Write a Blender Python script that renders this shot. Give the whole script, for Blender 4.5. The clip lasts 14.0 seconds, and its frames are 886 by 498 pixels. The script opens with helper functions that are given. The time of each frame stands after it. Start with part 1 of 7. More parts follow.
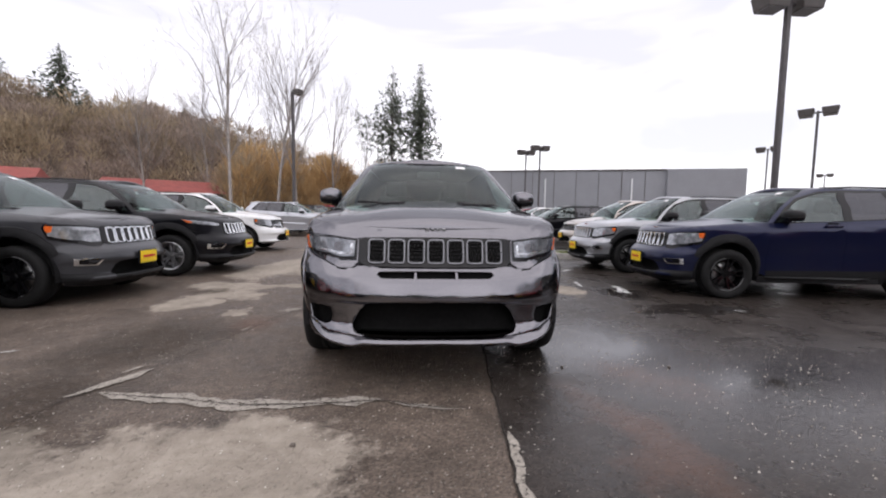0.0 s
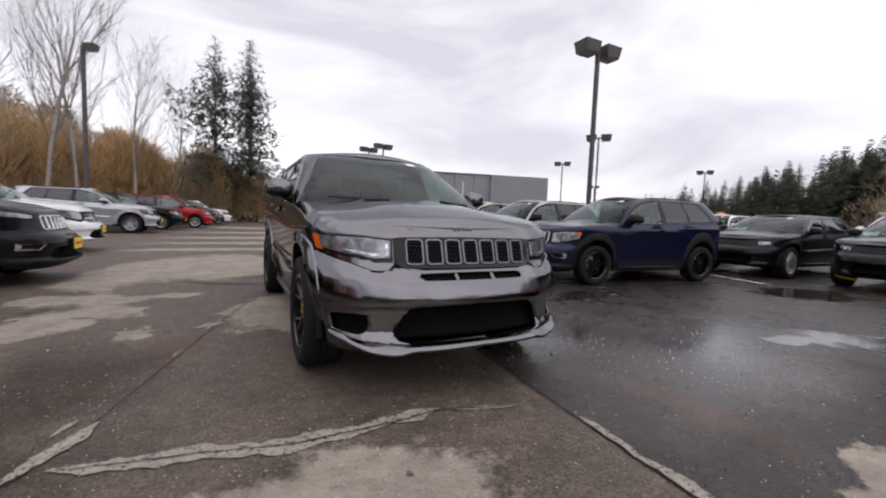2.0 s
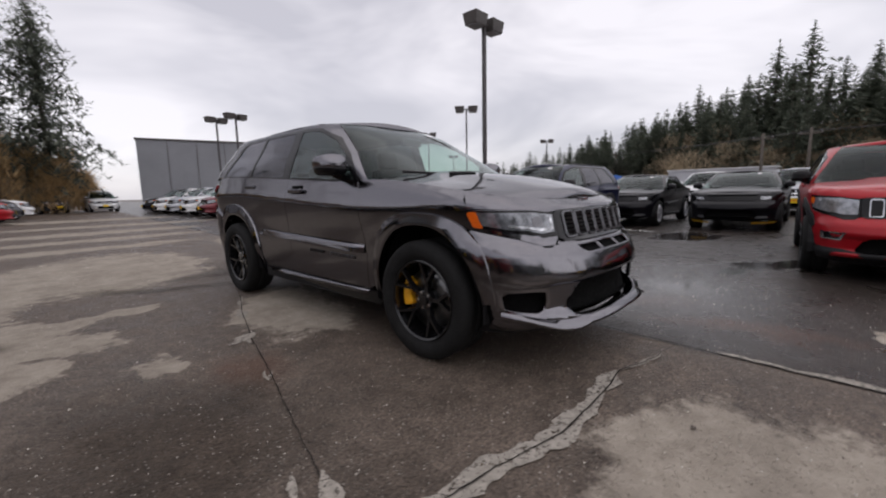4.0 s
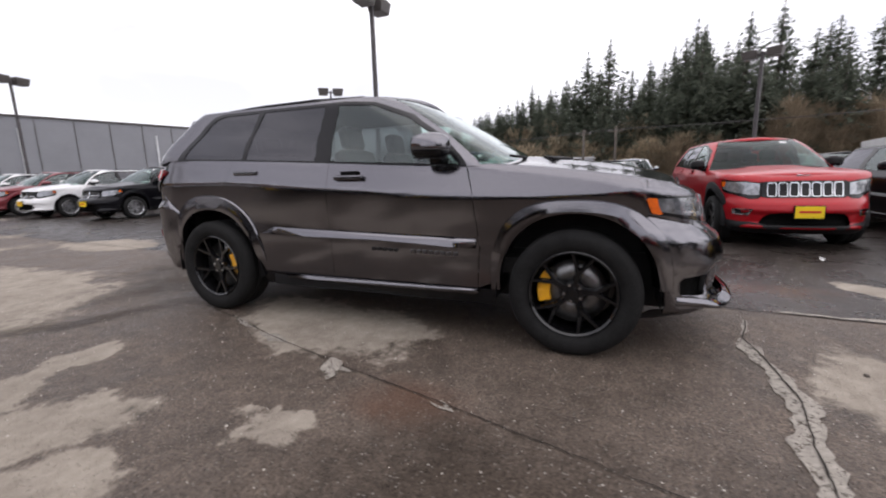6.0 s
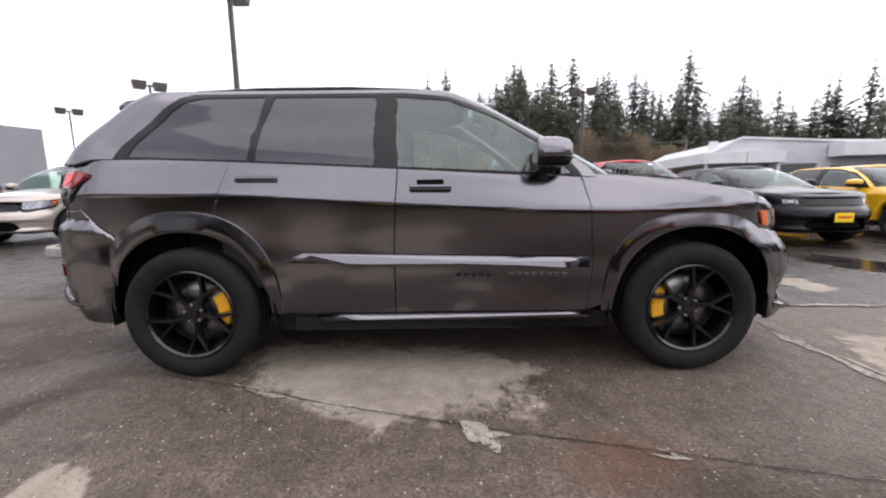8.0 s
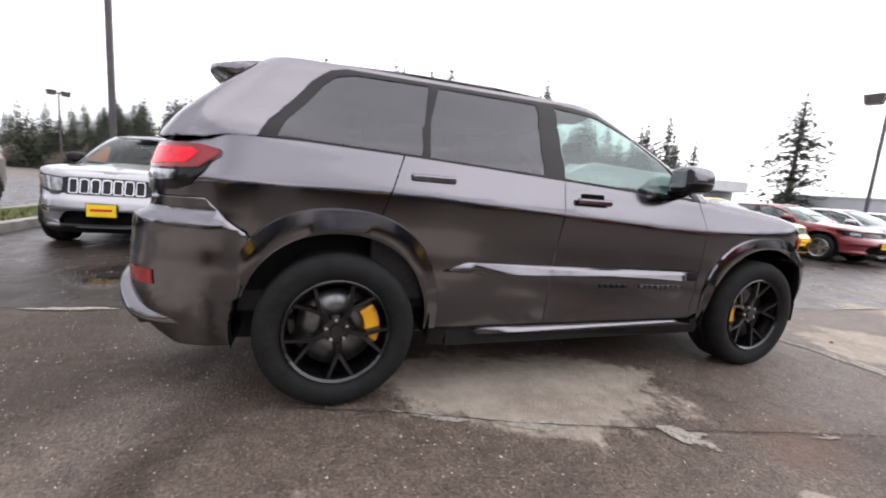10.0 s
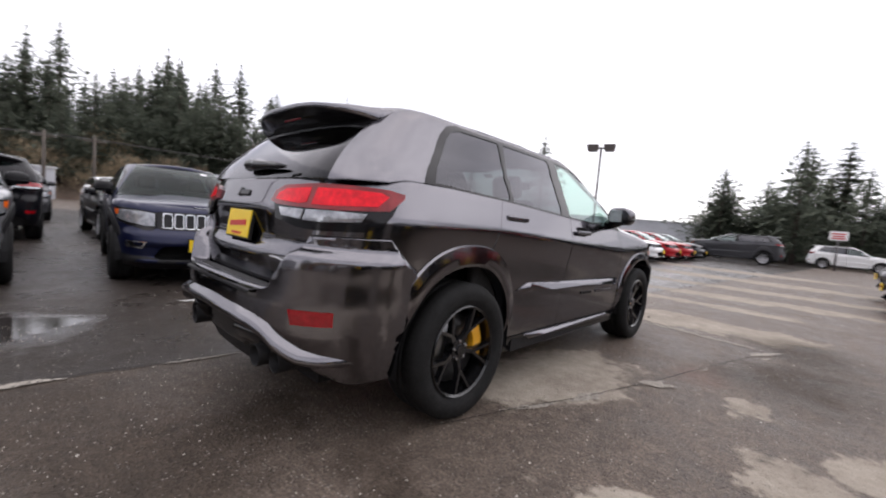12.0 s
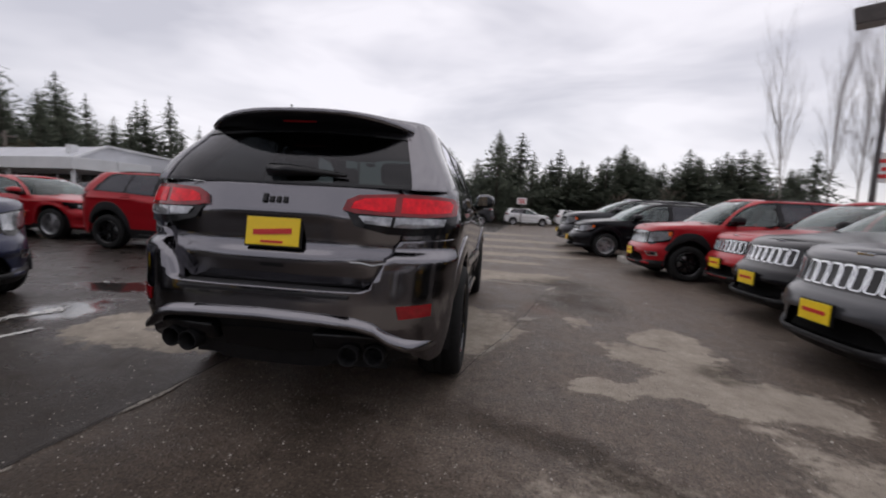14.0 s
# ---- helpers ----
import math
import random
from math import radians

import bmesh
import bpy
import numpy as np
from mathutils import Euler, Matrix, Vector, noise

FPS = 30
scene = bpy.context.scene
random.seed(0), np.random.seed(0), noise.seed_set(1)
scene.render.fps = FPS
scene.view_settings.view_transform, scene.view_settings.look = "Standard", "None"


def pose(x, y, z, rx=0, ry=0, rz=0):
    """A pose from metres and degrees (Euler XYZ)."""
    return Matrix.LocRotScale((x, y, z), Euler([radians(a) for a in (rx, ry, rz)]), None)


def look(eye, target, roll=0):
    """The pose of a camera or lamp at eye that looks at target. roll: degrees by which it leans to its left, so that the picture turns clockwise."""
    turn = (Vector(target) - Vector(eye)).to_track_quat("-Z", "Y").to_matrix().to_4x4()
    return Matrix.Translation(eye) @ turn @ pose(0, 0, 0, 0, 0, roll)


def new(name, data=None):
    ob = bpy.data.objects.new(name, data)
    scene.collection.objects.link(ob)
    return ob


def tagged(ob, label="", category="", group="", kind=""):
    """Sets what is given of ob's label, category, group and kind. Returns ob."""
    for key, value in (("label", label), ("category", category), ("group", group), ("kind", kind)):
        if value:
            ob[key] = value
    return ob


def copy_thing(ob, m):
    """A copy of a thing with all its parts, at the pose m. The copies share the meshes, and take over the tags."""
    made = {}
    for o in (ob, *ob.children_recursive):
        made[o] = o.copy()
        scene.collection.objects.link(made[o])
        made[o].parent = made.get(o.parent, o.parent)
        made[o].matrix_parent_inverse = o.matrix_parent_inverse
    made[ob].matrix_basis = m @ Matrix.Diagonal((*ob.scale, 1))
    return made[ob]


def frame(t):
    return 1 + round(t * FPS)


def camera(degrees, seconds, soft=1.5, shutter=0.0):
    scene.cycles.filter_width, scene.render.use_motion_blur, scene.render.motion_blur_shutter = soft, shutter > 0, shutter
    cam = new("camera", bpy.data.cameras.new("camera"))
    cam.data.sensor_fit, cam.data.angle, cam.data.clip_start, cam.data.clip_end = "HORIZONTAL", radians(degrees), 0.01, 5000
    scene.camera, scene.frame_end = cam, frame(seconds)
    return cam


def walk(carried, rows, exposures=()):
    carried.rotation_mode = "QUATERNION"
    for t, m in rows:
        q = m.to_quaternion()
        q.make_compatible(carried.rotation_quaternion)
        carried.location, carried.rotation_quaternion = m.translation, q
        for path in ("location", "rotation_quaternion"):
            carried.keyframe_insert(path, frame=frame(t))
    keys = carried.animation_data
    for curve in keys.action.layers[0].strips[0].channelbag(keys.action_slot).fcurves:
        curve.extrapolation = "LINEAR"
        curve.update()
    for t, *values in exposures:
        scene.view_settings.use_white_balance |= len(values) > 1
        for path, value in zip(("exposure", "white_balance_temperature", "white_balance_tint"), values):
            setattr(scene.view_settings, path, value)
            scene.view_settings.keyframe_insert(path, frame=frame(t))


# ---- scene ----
cam = camera(95.3, 14.0, soft=2.0, shutter=0.4)
PATH = [
    (0, (-0.136, -4.793, 1.086), (0.003, -2.804, 0.928), 0.9),
    (0.5, (-0.369, -4.793, 1.067), (-0.129, -2.819, 0.848), 2.0),
    (1, (-0.653, -4.658, 1.074), (-0.148, -2.734, 0.865), 2.5),
    (1.5, (-0.997, -4.547, 1.059), (-0.255, -2.699, 0.879), 2.5),
    (2, (-1.355, -4.399, 1.07), (-0.428, -2.634, 0.918), 2.1),
    (2.5, (-1.709, -4.164, 1.082), (-0.647, -2.477, 0.919), 1.5),
    (3, (-2.078, -3.931, 1.072), (-0.85, -2.374, 0.814), -0.3),
    (3.5, (-2.357, -3.587, 1.081), (-0.987, -2.148, 0.854), 0.4),
    (4, (-2.66, -3.253, 1.063), (-1.205, -1.909, 0.784), -1.2),
    (4.2, (-2.741, -3.12, 1.06), (-1.239, -1.836, 0.756), -1.5),
    (6.3, (-3.391, -1.369, 1.093), (-1.53, -0.732, 0.779), -1.6),
    (6.5, (-3.402, -1.213, 1.083), (-1.515, -0.642, 0.799), -1.8),
    (7, (-3.356, -0.796, 1.094), (-1.421, -0.397, 0.830), -1.8),
    (7.5, (-3.338, -0.365, 1.088), (-1.37, -0.21, 0.813), -1.0),
    (8, (-3.202, 0.002, 1.100), (-1.233, -0.01, 0.799), -0.7),
    (8.5, (-3.111, 0.407, 1.076), (-1.146, 0.228, 0.800), 1.5),
    (8.7, (-3.089, 0.598, 1.095), (-1.132, 0.37, 0.803), 1.8),
    (10.8, (-2.736, 2.272, 1.104), (-1.01, 1.284, 0.889), 3.6),
    (11, (-2.715, 2.455, 1.098), (-1.038, 1.384, 0.895), 3.0),
    (11.5, (-2.553, 2.839, 1.095), (-1.013, 1.578, 0.894), 4.8),
    (12, (-2.311, 3.204, 1.103), (-0.962, 1.734, 0.964), 4.9),
    (12.5, (-2.098, 3.531, 1.111), (-1.01, 1.86, 0.952), 4.5),
    (13, (-1.797, 3.802, 1.137), (-0.978, 1.984, 0.988), 4.3),
    (13.5, (-1.481, 4.102, 1.138), (-0.913, 2.192, 0.962), 4.7),
    (14, (-1.137, 4.286, 1.157), (-0.883, 2.312, 0.963), 3.0),
]
walk(cam, [(t, look(eye, target, roll)) for t, eye, target, roll in PATH],
     [(t, stops, 6500, 13) for t, stops in ((0.0, 0.66), (1.0, 0.48), (1.5, 0.44), (2.5, 0.12), (3.0, -0.05), (4.2, 0.08), (6.3, 0.78), (7.5, 1.02), (8.7, 1.22), (10.8, 1.20), (12.0, 0.80), (13.0, 0.26), (14.0, -0.02))])

# ---- sky and sun ----
SUN_DIR = Vector((0.08, -0.38, 0.92)).normalized()
world = bpy.data.worlds.new("overcast_sky")
scene.world = world
world.use_nodes = True
wn, wl = world.node_tree.nodes, world.node_tree.links
wn.clear()
w_out = wn.new("ShaderNodeOutputWorld")
w_bg = wn.new("ShaderNodeBackground")
w_bg2 = wn.new("ShaderNodeBackground")
w_add = wn.new("ShaderNodeAddShader")
w_sky = wn.new("ShaderNodeTexSky")
w_sky.sky_type = "NISHITA"
w_sky.sun_disc = False
w_sky.sun_elevation = math.asin(SUN_DIR.z)
w_sky.sun_rotation = math.atan2(SUN_DIR.x, SUN_DIR.y)
w_bg.inputs["Strength"].default_value = 0.02
w_co = wn.new("ShaderNodeTexCoord")
w_map = wn.new("ShaderNodeMapping")
w_map.inputs["Scale"].default_value = (1.0, 1.0, 3.2)
w_map.inputs["Location"].default_value = (2.3, 1.1, 0.4)
w_noise = wn.new("ShaderNodeTexNoise")
w_noise.inputs["Scale"].default_value = 1.8
w_noise.inputs["Detail"].default_value = 4.0
w_noise.inputs["Roughness"].default_value = 0.55
w_noise.inputs["Distortion"].default_value = 0.4
w_ramp = wn.new("ShaderNodeValToRGB")
w_ramp.color_ramp.elements[0].position, w_ramp.color_ramp.elements[1].position = 0.36, 0.66
w_ramp.color_ramp.elements[0].color = (0.56, 0.55, 0.585, 1)
w_ramp.color_ramp.elements[1].color = (0.90, 0.875, 0.895, 1)
w_bg2.inputs["Strength"].default_value = 0.98
wl.new(w_co.outputs["Generated"], w_map.inputs["Vector"])
wl.new(w_map.outputs["Vector"], w_noise.inputs["Vector"])
wl.new(w_noise.outputs["Fac"], w_ramp.inputs["Fac"])
wl.new(w_ramp.outputs["Color"], w_bg2.inputs["Color"])
wl.new(w_sky.outputs["Color"], w_bg.inputs["Color"])
wl.new(w_bg.outputs[0], w_add.inputs[0])
wl.new(w_bg2.outputs[0], w_add.inputs[1])
wl.new(w_add.outputs[0], w_out.inputs["Surface"])
sun_data = bpy.data.lights.new("sun", "SUN")
sun_data.energy, sun_data.angle, sun_data.color = 0.82, radians(120), (1.0, 0.96, 0.92)
sun = new("sun", sun_data)
sun.matrix_world = look(SUN_DIR * 50, (0, 0, 0))


# ---- materials ----
def mat(name):
    m = bpy.data.materials.new(name)
    m.use_nodes = True
    return m, m.node_tree.nodes, m.node_tree.links, m.node_tree.nodes["Principled BSDF"]


def noise_node(n, l, scale, detail=4.0, rough=0.6, coord="Object", mapping=None):
    co = n.new("ShaderNodeTexCoord")
    t = n.new("ShaderNodeTexNoise")
    t.inputs["Scale"].default_value, t.inputs["Detail"].default_value = scale, detail
    t.inputs["Roughness"].default_value = rough
    if mapping:
        mp = n.new("ShaderNodeMapping")
        mp.inputs["Scale"].default_value = mapping
        l.new(co.outputs[coord], mp.inputs["Vector"])
        l.new(mp.outputs["Vector"], t.inputs["Vector"])
    else:
        l.new(co.outputs[coord], t.inputs["Vector"])
    return t.outputs["Fac"]


def ramp_node(n, l, fac, stops):
    r = n.new("ShaderNodeValToRGB")
    e = r.color_ramp.elements
    while len(e) < len(stops):
        e.new(0.5)
    for el, (p, c) in zip(e, stops):
        el.position = p
        el.color = (c, c, c, 1) if isinstance(c, (int, float)) else (*c, 1)
    l.new(fac, r.inputs["Fac"])
    return r.outputs["Color"]


def bump_node(n, l, fac, strength, dist, b):
    u = n.new("ShaderNodeBump")
    u.inputs["Strength"].default_value, u.inputs["Distance"].default_value = strength, dist
    l.new(fac, u.inputs["Height"])
    l.new(u.outputs["Normal"], b.inputs["Normal"])


def plain(name, color, rough=0.5, metal=0.0, coat=0.0, var=0.15, scale=8.0, bump=0.0, bscale=60.0, spec=0.5):
    """A surface of one colour with slight mottling at two scales."""
    m, n, l, b = mat(name)
    f = noise_node(n, l, scale, 5.0)
    lo, hi = [c * (1 - var) for c in color], [min(1, c * (1 + var)) for c in color]
    l.new(ramp_node(n, l, f, [(0.3, lo), (0.7, hi)]), b.inputs["Base Color"])
    g = noise_node(n, l, scale * 6, 3.0)
    l.new(ramp_node(n, l, g, [(0.3, max(0.02, rough * 0.85)), (0.7, min(1, rough * 1.15))]), b.inputs["Roughness"])
    b.inputs["Metallic"].default_value, b.inputs["Coat Weight"].default_value = metal, coat
    b.inputs["Specular IOR Level"].default_value = spec
    if bump:
        bump_node(n, l, noise_node(n, l, bscale, 4.0), bump, 0.01, b)
    return m


def paint(name, color, metal=0.45, rough=0.32, dusty=0.05, coat=0.8, spec=0.5, clear=(0.02, 0.08)):
    """Car paint: flakes under a clear coat, with a thin film of road dirt."""
    m, n, l, b = mat(name)
    flake = noise_node(n, l, 900.0, 1.0)
    dirt = noise_node(n, l, 3.0, 6.0, 0.65)
    c1 = ramp_node(n, l, flake, [(0.35, [c * 0.85 for c in color]), (0.7, [min(1, c * 1.2) for c in color])])
    mix = n.new("ShaderNodeMixRGB")
    mix.inputs["Color2"].default_value = (0.16, 0.145, 0.13, 1)
    l.new(ramp_node(n, l, dirt, [(0.45, 0.0), (0.85, dusty)]), mix.inputs["Fac"])
    l.new(c1, mix.inputs["Color1"])
    l.new(mix.outputs["Color"], b.inputs["Base Color"])
    b.inputs["Metallic"].default_value, b.inputs["Roughness"].default_value = metal, rough
    b.inputs["Coat Weight"].default_value, b.inputs["Specular IOR Level"].default_value = coat, spec
    l.new(ramp_node(n, l, dirt, [(0.4, clear[0]), (0.8, clear[1])]), b.inputs["Coat Roughness"])
    return m


def glass(name, tint, rough=0.0, gloss=1.0, sheen=(0.82, 0.97, 0.93)):
    """A thin pane: tinted see-through with Fresnel gloss."""
    m, n, l, b = mat(name)
    n.remove(b)
    tr, gl, mx, lw, pw, sc = (n.new("ShaderNode" + k) for k in ("BsdfTransparent", "BsdfGlossy", "MixShader", "LayerWeight", "Math", "MapRange"))
    lw.inputs["Blend"].default_value = 0.5
    pw.operation = "POWER"
    pw.inputs[1].default_value = 5.0
    sc.inputs["To Min"].default_value, sc.inputs["To Max"].default_value = 0.04 * gloss, 1.0
    l.new(lw.outputs["Facing"], pw.inputs[0])
    l.new(pw.outputs[0], sc.inputs["Value"])
    tr.inputs["Color"].default_value = (*tint, 1)
    gl.inputs["Roughness"].default_value = 0.02 + rough
    gl.inputs["Color"].default_value = (*sheen, 1)
    l.new(sc.outputs[0], mx.inputs[0])
    l.new(tr.outputs[0], mx.inputs[1])
    l.new(gl.outputs[0], mx.inputs[2])
    l.new(mx.outputs[0], n["Material Output"].inputs["Surface"])
    return m


M_GRANITE = paint("granite_grey_paint", (0.170, 0.166, 0.180), 1.0, 0.15, 0.0, 0.7, 0.5, (0.004, 0.02))
M_GRANITE.node_tree.nodes["Principled BSDF"].inputs["Coat IOR"].default_value = 1.48
M_GRANITE.node_tree.nodes["Principled BSDF"].inputs["Specular Tint"].default_value = (0.35, 0.35, 0.36, 1)
M_BLUE = paint("dark_blue_paint", (0.006, 0.009, 0.036), 0.4, 0.3, 0.01, 0.38, 0.25)
M_SILVER = paint("silver_paint", (0.42, 0.43, 0.46), 0.6)
M_RED = paint("red_paint", (0.34, 0.004, 0.010), 0.2, 0.34, 0.01, 0.35, 0.3)
M_BLACK = paint("black_paint", (0.004, 0.004, 0.006), 0.1, 0.3, 0.01, 0.28, 0.12)
M_DGREY = paint("dark_grey_paint", (0.046, 0.047, 0.052), 0.25, 0.30, 0.01, 0.35, 0.3)
M_WHITE = paint("white_paint", (0.72, 0.72, 0.72), 0.0)
M_STEELGREY = paint("steel_grey_paint", (0.30, 0.305, 0.32), 0.7, 0.28, 0.02)
M_CHAMP = paint("champagne_paint", (0.40, 0.36, 0.32), 0.55)
M_YELLOW = paint("yellow_paint", (0.75, 0.42, 0.01), 0.0)
M_BURG = paint("burgundy_paint", (0.16, 0.012, 0.02), 0.3)
M_TRIM = plain("black_plastic_trim", (0.011, 0.011, 0.012), 0.55, var=0.2, bump=0.15, bscale=300, spec=0.25)
M_GRILLE = plain("grille_black", (0.014, 0.014, 0.015), 0.4, var=0.15, spec=0.3)
# near-black for openings: black plastic with the shade inside them in its colour
M_VOID = plain("shaded_recess_black", (0.004, 0.004, 0.004), 0.9, var=0.3, spec=0.1)
M_RING = plain("smoked_chrome", (0.17, 0.17, 0.18), 0.3, metal=1.0, var=0.1)
M_HLENS = plain("headlamp_lens", (0.20, 0.21, 0.23), 0.10, metal=0.5, coat=0.9, var=0.6, scale=20)
M_GLOSSBLK = plain("gloss_black", (0.006, 0.006, 0.007), 0.16, var=0.1, spec=0.3)
M_RUBBER = plain("tyre_rubber", (0.013, 0.013, 0.013), 0.8, var=0.25, scale=12, bump=0.3, bscale=90, spec=0.2)
M_RIMBLK = plain("black_alloy", (0.007, 0.007, 0.008), 0.2, metal=0.3, coat=0.5, var=0.1)
M_RIMSIL = plain("silver_alloy", (0.5, 0.5, 0.52), 0.3, metal=0.9, var=0.1)
M_STEEL = plain("brake_steel", (0.22, 0.22, 0.22), 0.35, metal=1.0, var=0.3, scale=20)
M_CALIPER = plain("yellow_caliper", (0.75, 0.36, 0.01), 0.35, coat=0.4, var=0.12, scale=20)
M_CHROME = plain("chrome", (0.75, 0.76, 0.78), 0.12, metal=1.0, var=0.04)
M_DCHROME = plain("dark_chrome", (0.30, 0.30, 0.31), 0.25, metal=1.0, var=0.1)
M_INTERIOR = plain("interior_cloth", (0.022, 0.021, 0.021), 0.8, var=0.25, bump=0.2, bscale=200)
M_AMBER = plain("amber_lens", (0.75, 0.13, 0.01), 0.15, coat=0.6, var=0.15, scale=30)
M_REDLENS = plain("red_lamp_lens", (0.22, 0.003, 0.007), 0.10, coat=0.5, var=0.35, scale=14, spec=0.3)
M_REDGUIDE = plain("bright_red_lens", (0.78, 0.008, 0.022), 0.14, coat=0.15, var=0.30, scale=26, spec=0.2)
M_CLEARL = plain("clear_lamp_lens", (0.30, 0.31, 0.33), 0.10, metal=0.5, coat=0.9, var=0.55, scale=18)
M_LAMPBODY = plain("lamp_reflector", (0.50, 0.51, 0.53), 0.15, metal=0.8, var=0.5, scale=22)
M_PLATE = plain("yellow_plate", (0.85, 0.60, 0.015), 0.35, var=0.06)
M_PLATERED = plain("red_print", (0.55, 0.02, 0.02), 0.4, var=0.1)
M_PAPER = plain("white_paper", (0.75, 0.76, 0.76), 0.7, var=0.05)
M_WINDSHIELD = glass("windshield_glass", (0.46, 0.60, 0.55), 0.0, 0.30, (0.90, 0.96, 0.95))
M_SIDEGLASS = glass("side_glass", (0.72, 0.82, 0.79), 0.0, 2.4, (0.88, 0.96, 0.95))
M_REARGLASS = glass("rear_glass", (0.05, 0.055, 0.06), 0.0, 0.8, (0.92, 0.92, 0.96))
M_TINTGLASS = glass("tinted_glass", (0.10, 0.11, 0.115), 0.0, 2.2, (0.90, 0.90, 0.96))


def make_asphalt():
    m, n, l, b = mat("wet_asphalt")
    co = n.new("ShaderNodeTexCoord")
    warp_n = n.new("ShaderNodeTexNoise")
    warp_n.inputs["Scale"].default_value, warp_n.inputs["Detail"].default_value, warp_n.inputs["Roughness"].default_value = 1.3, 8.0, 0.62
    l.new(co.outputs["Object"], warp_n.inputs["Vector"])
    sub, scl, addv = (n.new("ShaderNodeVectorMath") for _ in range(3))
    sub.operation, scl.operation, addv.operation = "SUBTRACT", "SCALE", "ADD"
    sub.inputs[1].default_value = (0.5, 0.5, 0.5)
    scl.inputs["Scale"].default_value = 1.15
    l.new(warp_n.outputs["Color"], sub.inputs[0])
    l.new(sub.outputs[0], scl.inputs[0])
    l.new(scl.outputs[0], addv.inputs[0])
    l.new(co.outputs["Object"], addv.inputs[1])
    sep, sep0 = n.new("ShaderNodeSeparateXYZ"), n.new("ShaderNodeSeparateXYZ")
    l.new(addv.outputs[0], sep.inputs[0])
    l.new(co.outputs["Object"], sep0.inputs[0])

    def math_node(op, a, c=None):
        q = n.new("ShaderNodeMath")
        q.operation = op
        for i, v in enumerate((a, c)):
            if v is None:
                continue
            if isinstance(v, (int, float)):
                q.inputs[i].default_value = v
            else:
                l.new(v, q.inputs[i])
        return q.outputs[0]

    def ranged(v, a, c):
        q = n.new("ShaderNodeMapRange")
        q.inputs["From Min"].default_value, q.inputs["From Max"].default_value = a, c
        l.new(v, q.inputs["Value"])
        return q.outputs[0]

    mid = noise_node(n, l, 2.4, 6.0, 0.65)
    fine = noise_node(n, l, 11.0, 5.0, 0.7)
    grit = noise_node(n, l, 60.0, 3.0, 0.7)
    vor = n.new("ShaderNodeTexVoronoi")
    vor.inputs["Scale"].default_value = 52.0
    l.new(co.outputs["Object"], vor.inputs["Vector"])
    stones = ramp_node(n, l, vor.outputs["Distance"], [(0.0, 1.0), (0.34, 0.0)])
    cell = n.new("ShaderNodeSeparateColor")
    l.new(vor.outputs["Color"], cell.inputs[0])
    pale = math_node("MULTIPLY", stones, ranged(cell.outputs[0], 0.60, 0.95))

    def blob(cx, cy, rx, ry, turn=0.0, soft=0.24):
        """1 inside a patch with a wandering rim."""
        ct, st = math.cos(turn), math.sin(turn)
        dx, dy = math_node("SUBTRACT", sep.outputs[0], cx), math_node("SUBTRACT", sep.outputs[1], cy)
        u = math_node("ADD", math_node("MULTIPLY", dx, ct / rx), math_node("MULTIPLY", dy, st / rx))
        v = math_node("ADD", math_node("MULTIPLY", dx, -st / ry), math_node("MULTIPLY", dy, ct / ry))
        d = math_node("SQRT", math_node("ADD", math_node("MULTIPLY", u, u), math_node("MULTIPLY", v, v)))
        return ranged(d, 1.0 + soft, 1.0 - soft)

    def union(some):
        out = some[0]
        for s in some[1:]:
            out = math_node("MAXIMUM", out, s)
        return out

    dry = union([blob(*d) for d in DRY_PATCHES])
    ragged = math_node("ADD", math_node("MULTIPLY", math_node("SUBTRACT", mid, 0.5), 1.1), math_node("MULTIPLY", math_node("SUBTRACT", fine, 0.5), 1.3))
    dry = ranged(math_node("ADD", dry, math_node("MULTIPLY", ragged, ranged(dry, 0.0, 0.2))), 0.34, 0.72)
    wet = union([blob(*d) for d in WET_PATCHES])
    rust = union([blob(*d, 0.5) for d in RUST_PATCHES])
    # the newer, smoother lane beyond the long joint
    seam = math_node("ADD", sep0.outputs[0], math_node("MULTIPLY", sep0.outputs[1], -0.085))
    lane = math_node("MULTIPLY", ranged(seam, 0.555, 0.575), ranged(sep0.outputs[0], 30.0, 25.0))

    def over(a, c, fac):
        q = n.new("ShaderNodeMixRGB")
        l.new(fac, q.inputs["Fac"])
        for i, v in (("Color1", a), ("Color2", c)):
            if isinstance(v, tuple):
                q.inputs[i].default_value = (*v, 1)
            else:
                l.new(v, q.inputs[i])
        return q.outputs["Color"]

    base = ramp_node(n, l, fine, [(0.25, (0.070, 0.055, 0.044)), (0.75, (0.178, 0.140, 0.112))])
    base = over(base, ramp_node(n, l, fine, [(0.25, (0.022, 0.0180, 0.0155)), (0.75, (0.056, 0.0455, 0.039))]), lane)
    shade = ramp_node(n, l, mid, [(0.3, 0.62), (0.72, 1.12)])
    mul = n.new("ShaderNodeMixRGB")
    mul.blend_type = "MULTIPLY"
    mul.inputs["Fac"].default_value = 1.0
    l.new(base, mul.inputs["Color1"])
    l.new(shade, mul.inputs["Color2"])
    mul2 = n.new("ShaderNodeMixRGB")
    mul2.blend_type = "MULTIPLY"
    mul2.inputs["Fac"].default_value = 1.0
    l.new(mul.outputs["Color"], mul2.inputs["Color1"])
    l.new(ramp_node(n, l, grit, [(0.34, 0.50), (0.68, 1.55)]), mul2.inputs["Color2"])
    drycol = ramp_node(n, l, fine, [(0.25, (0.255, 0.222, 0.180)), (0.75, (0.385, 0.340, 0.285))])
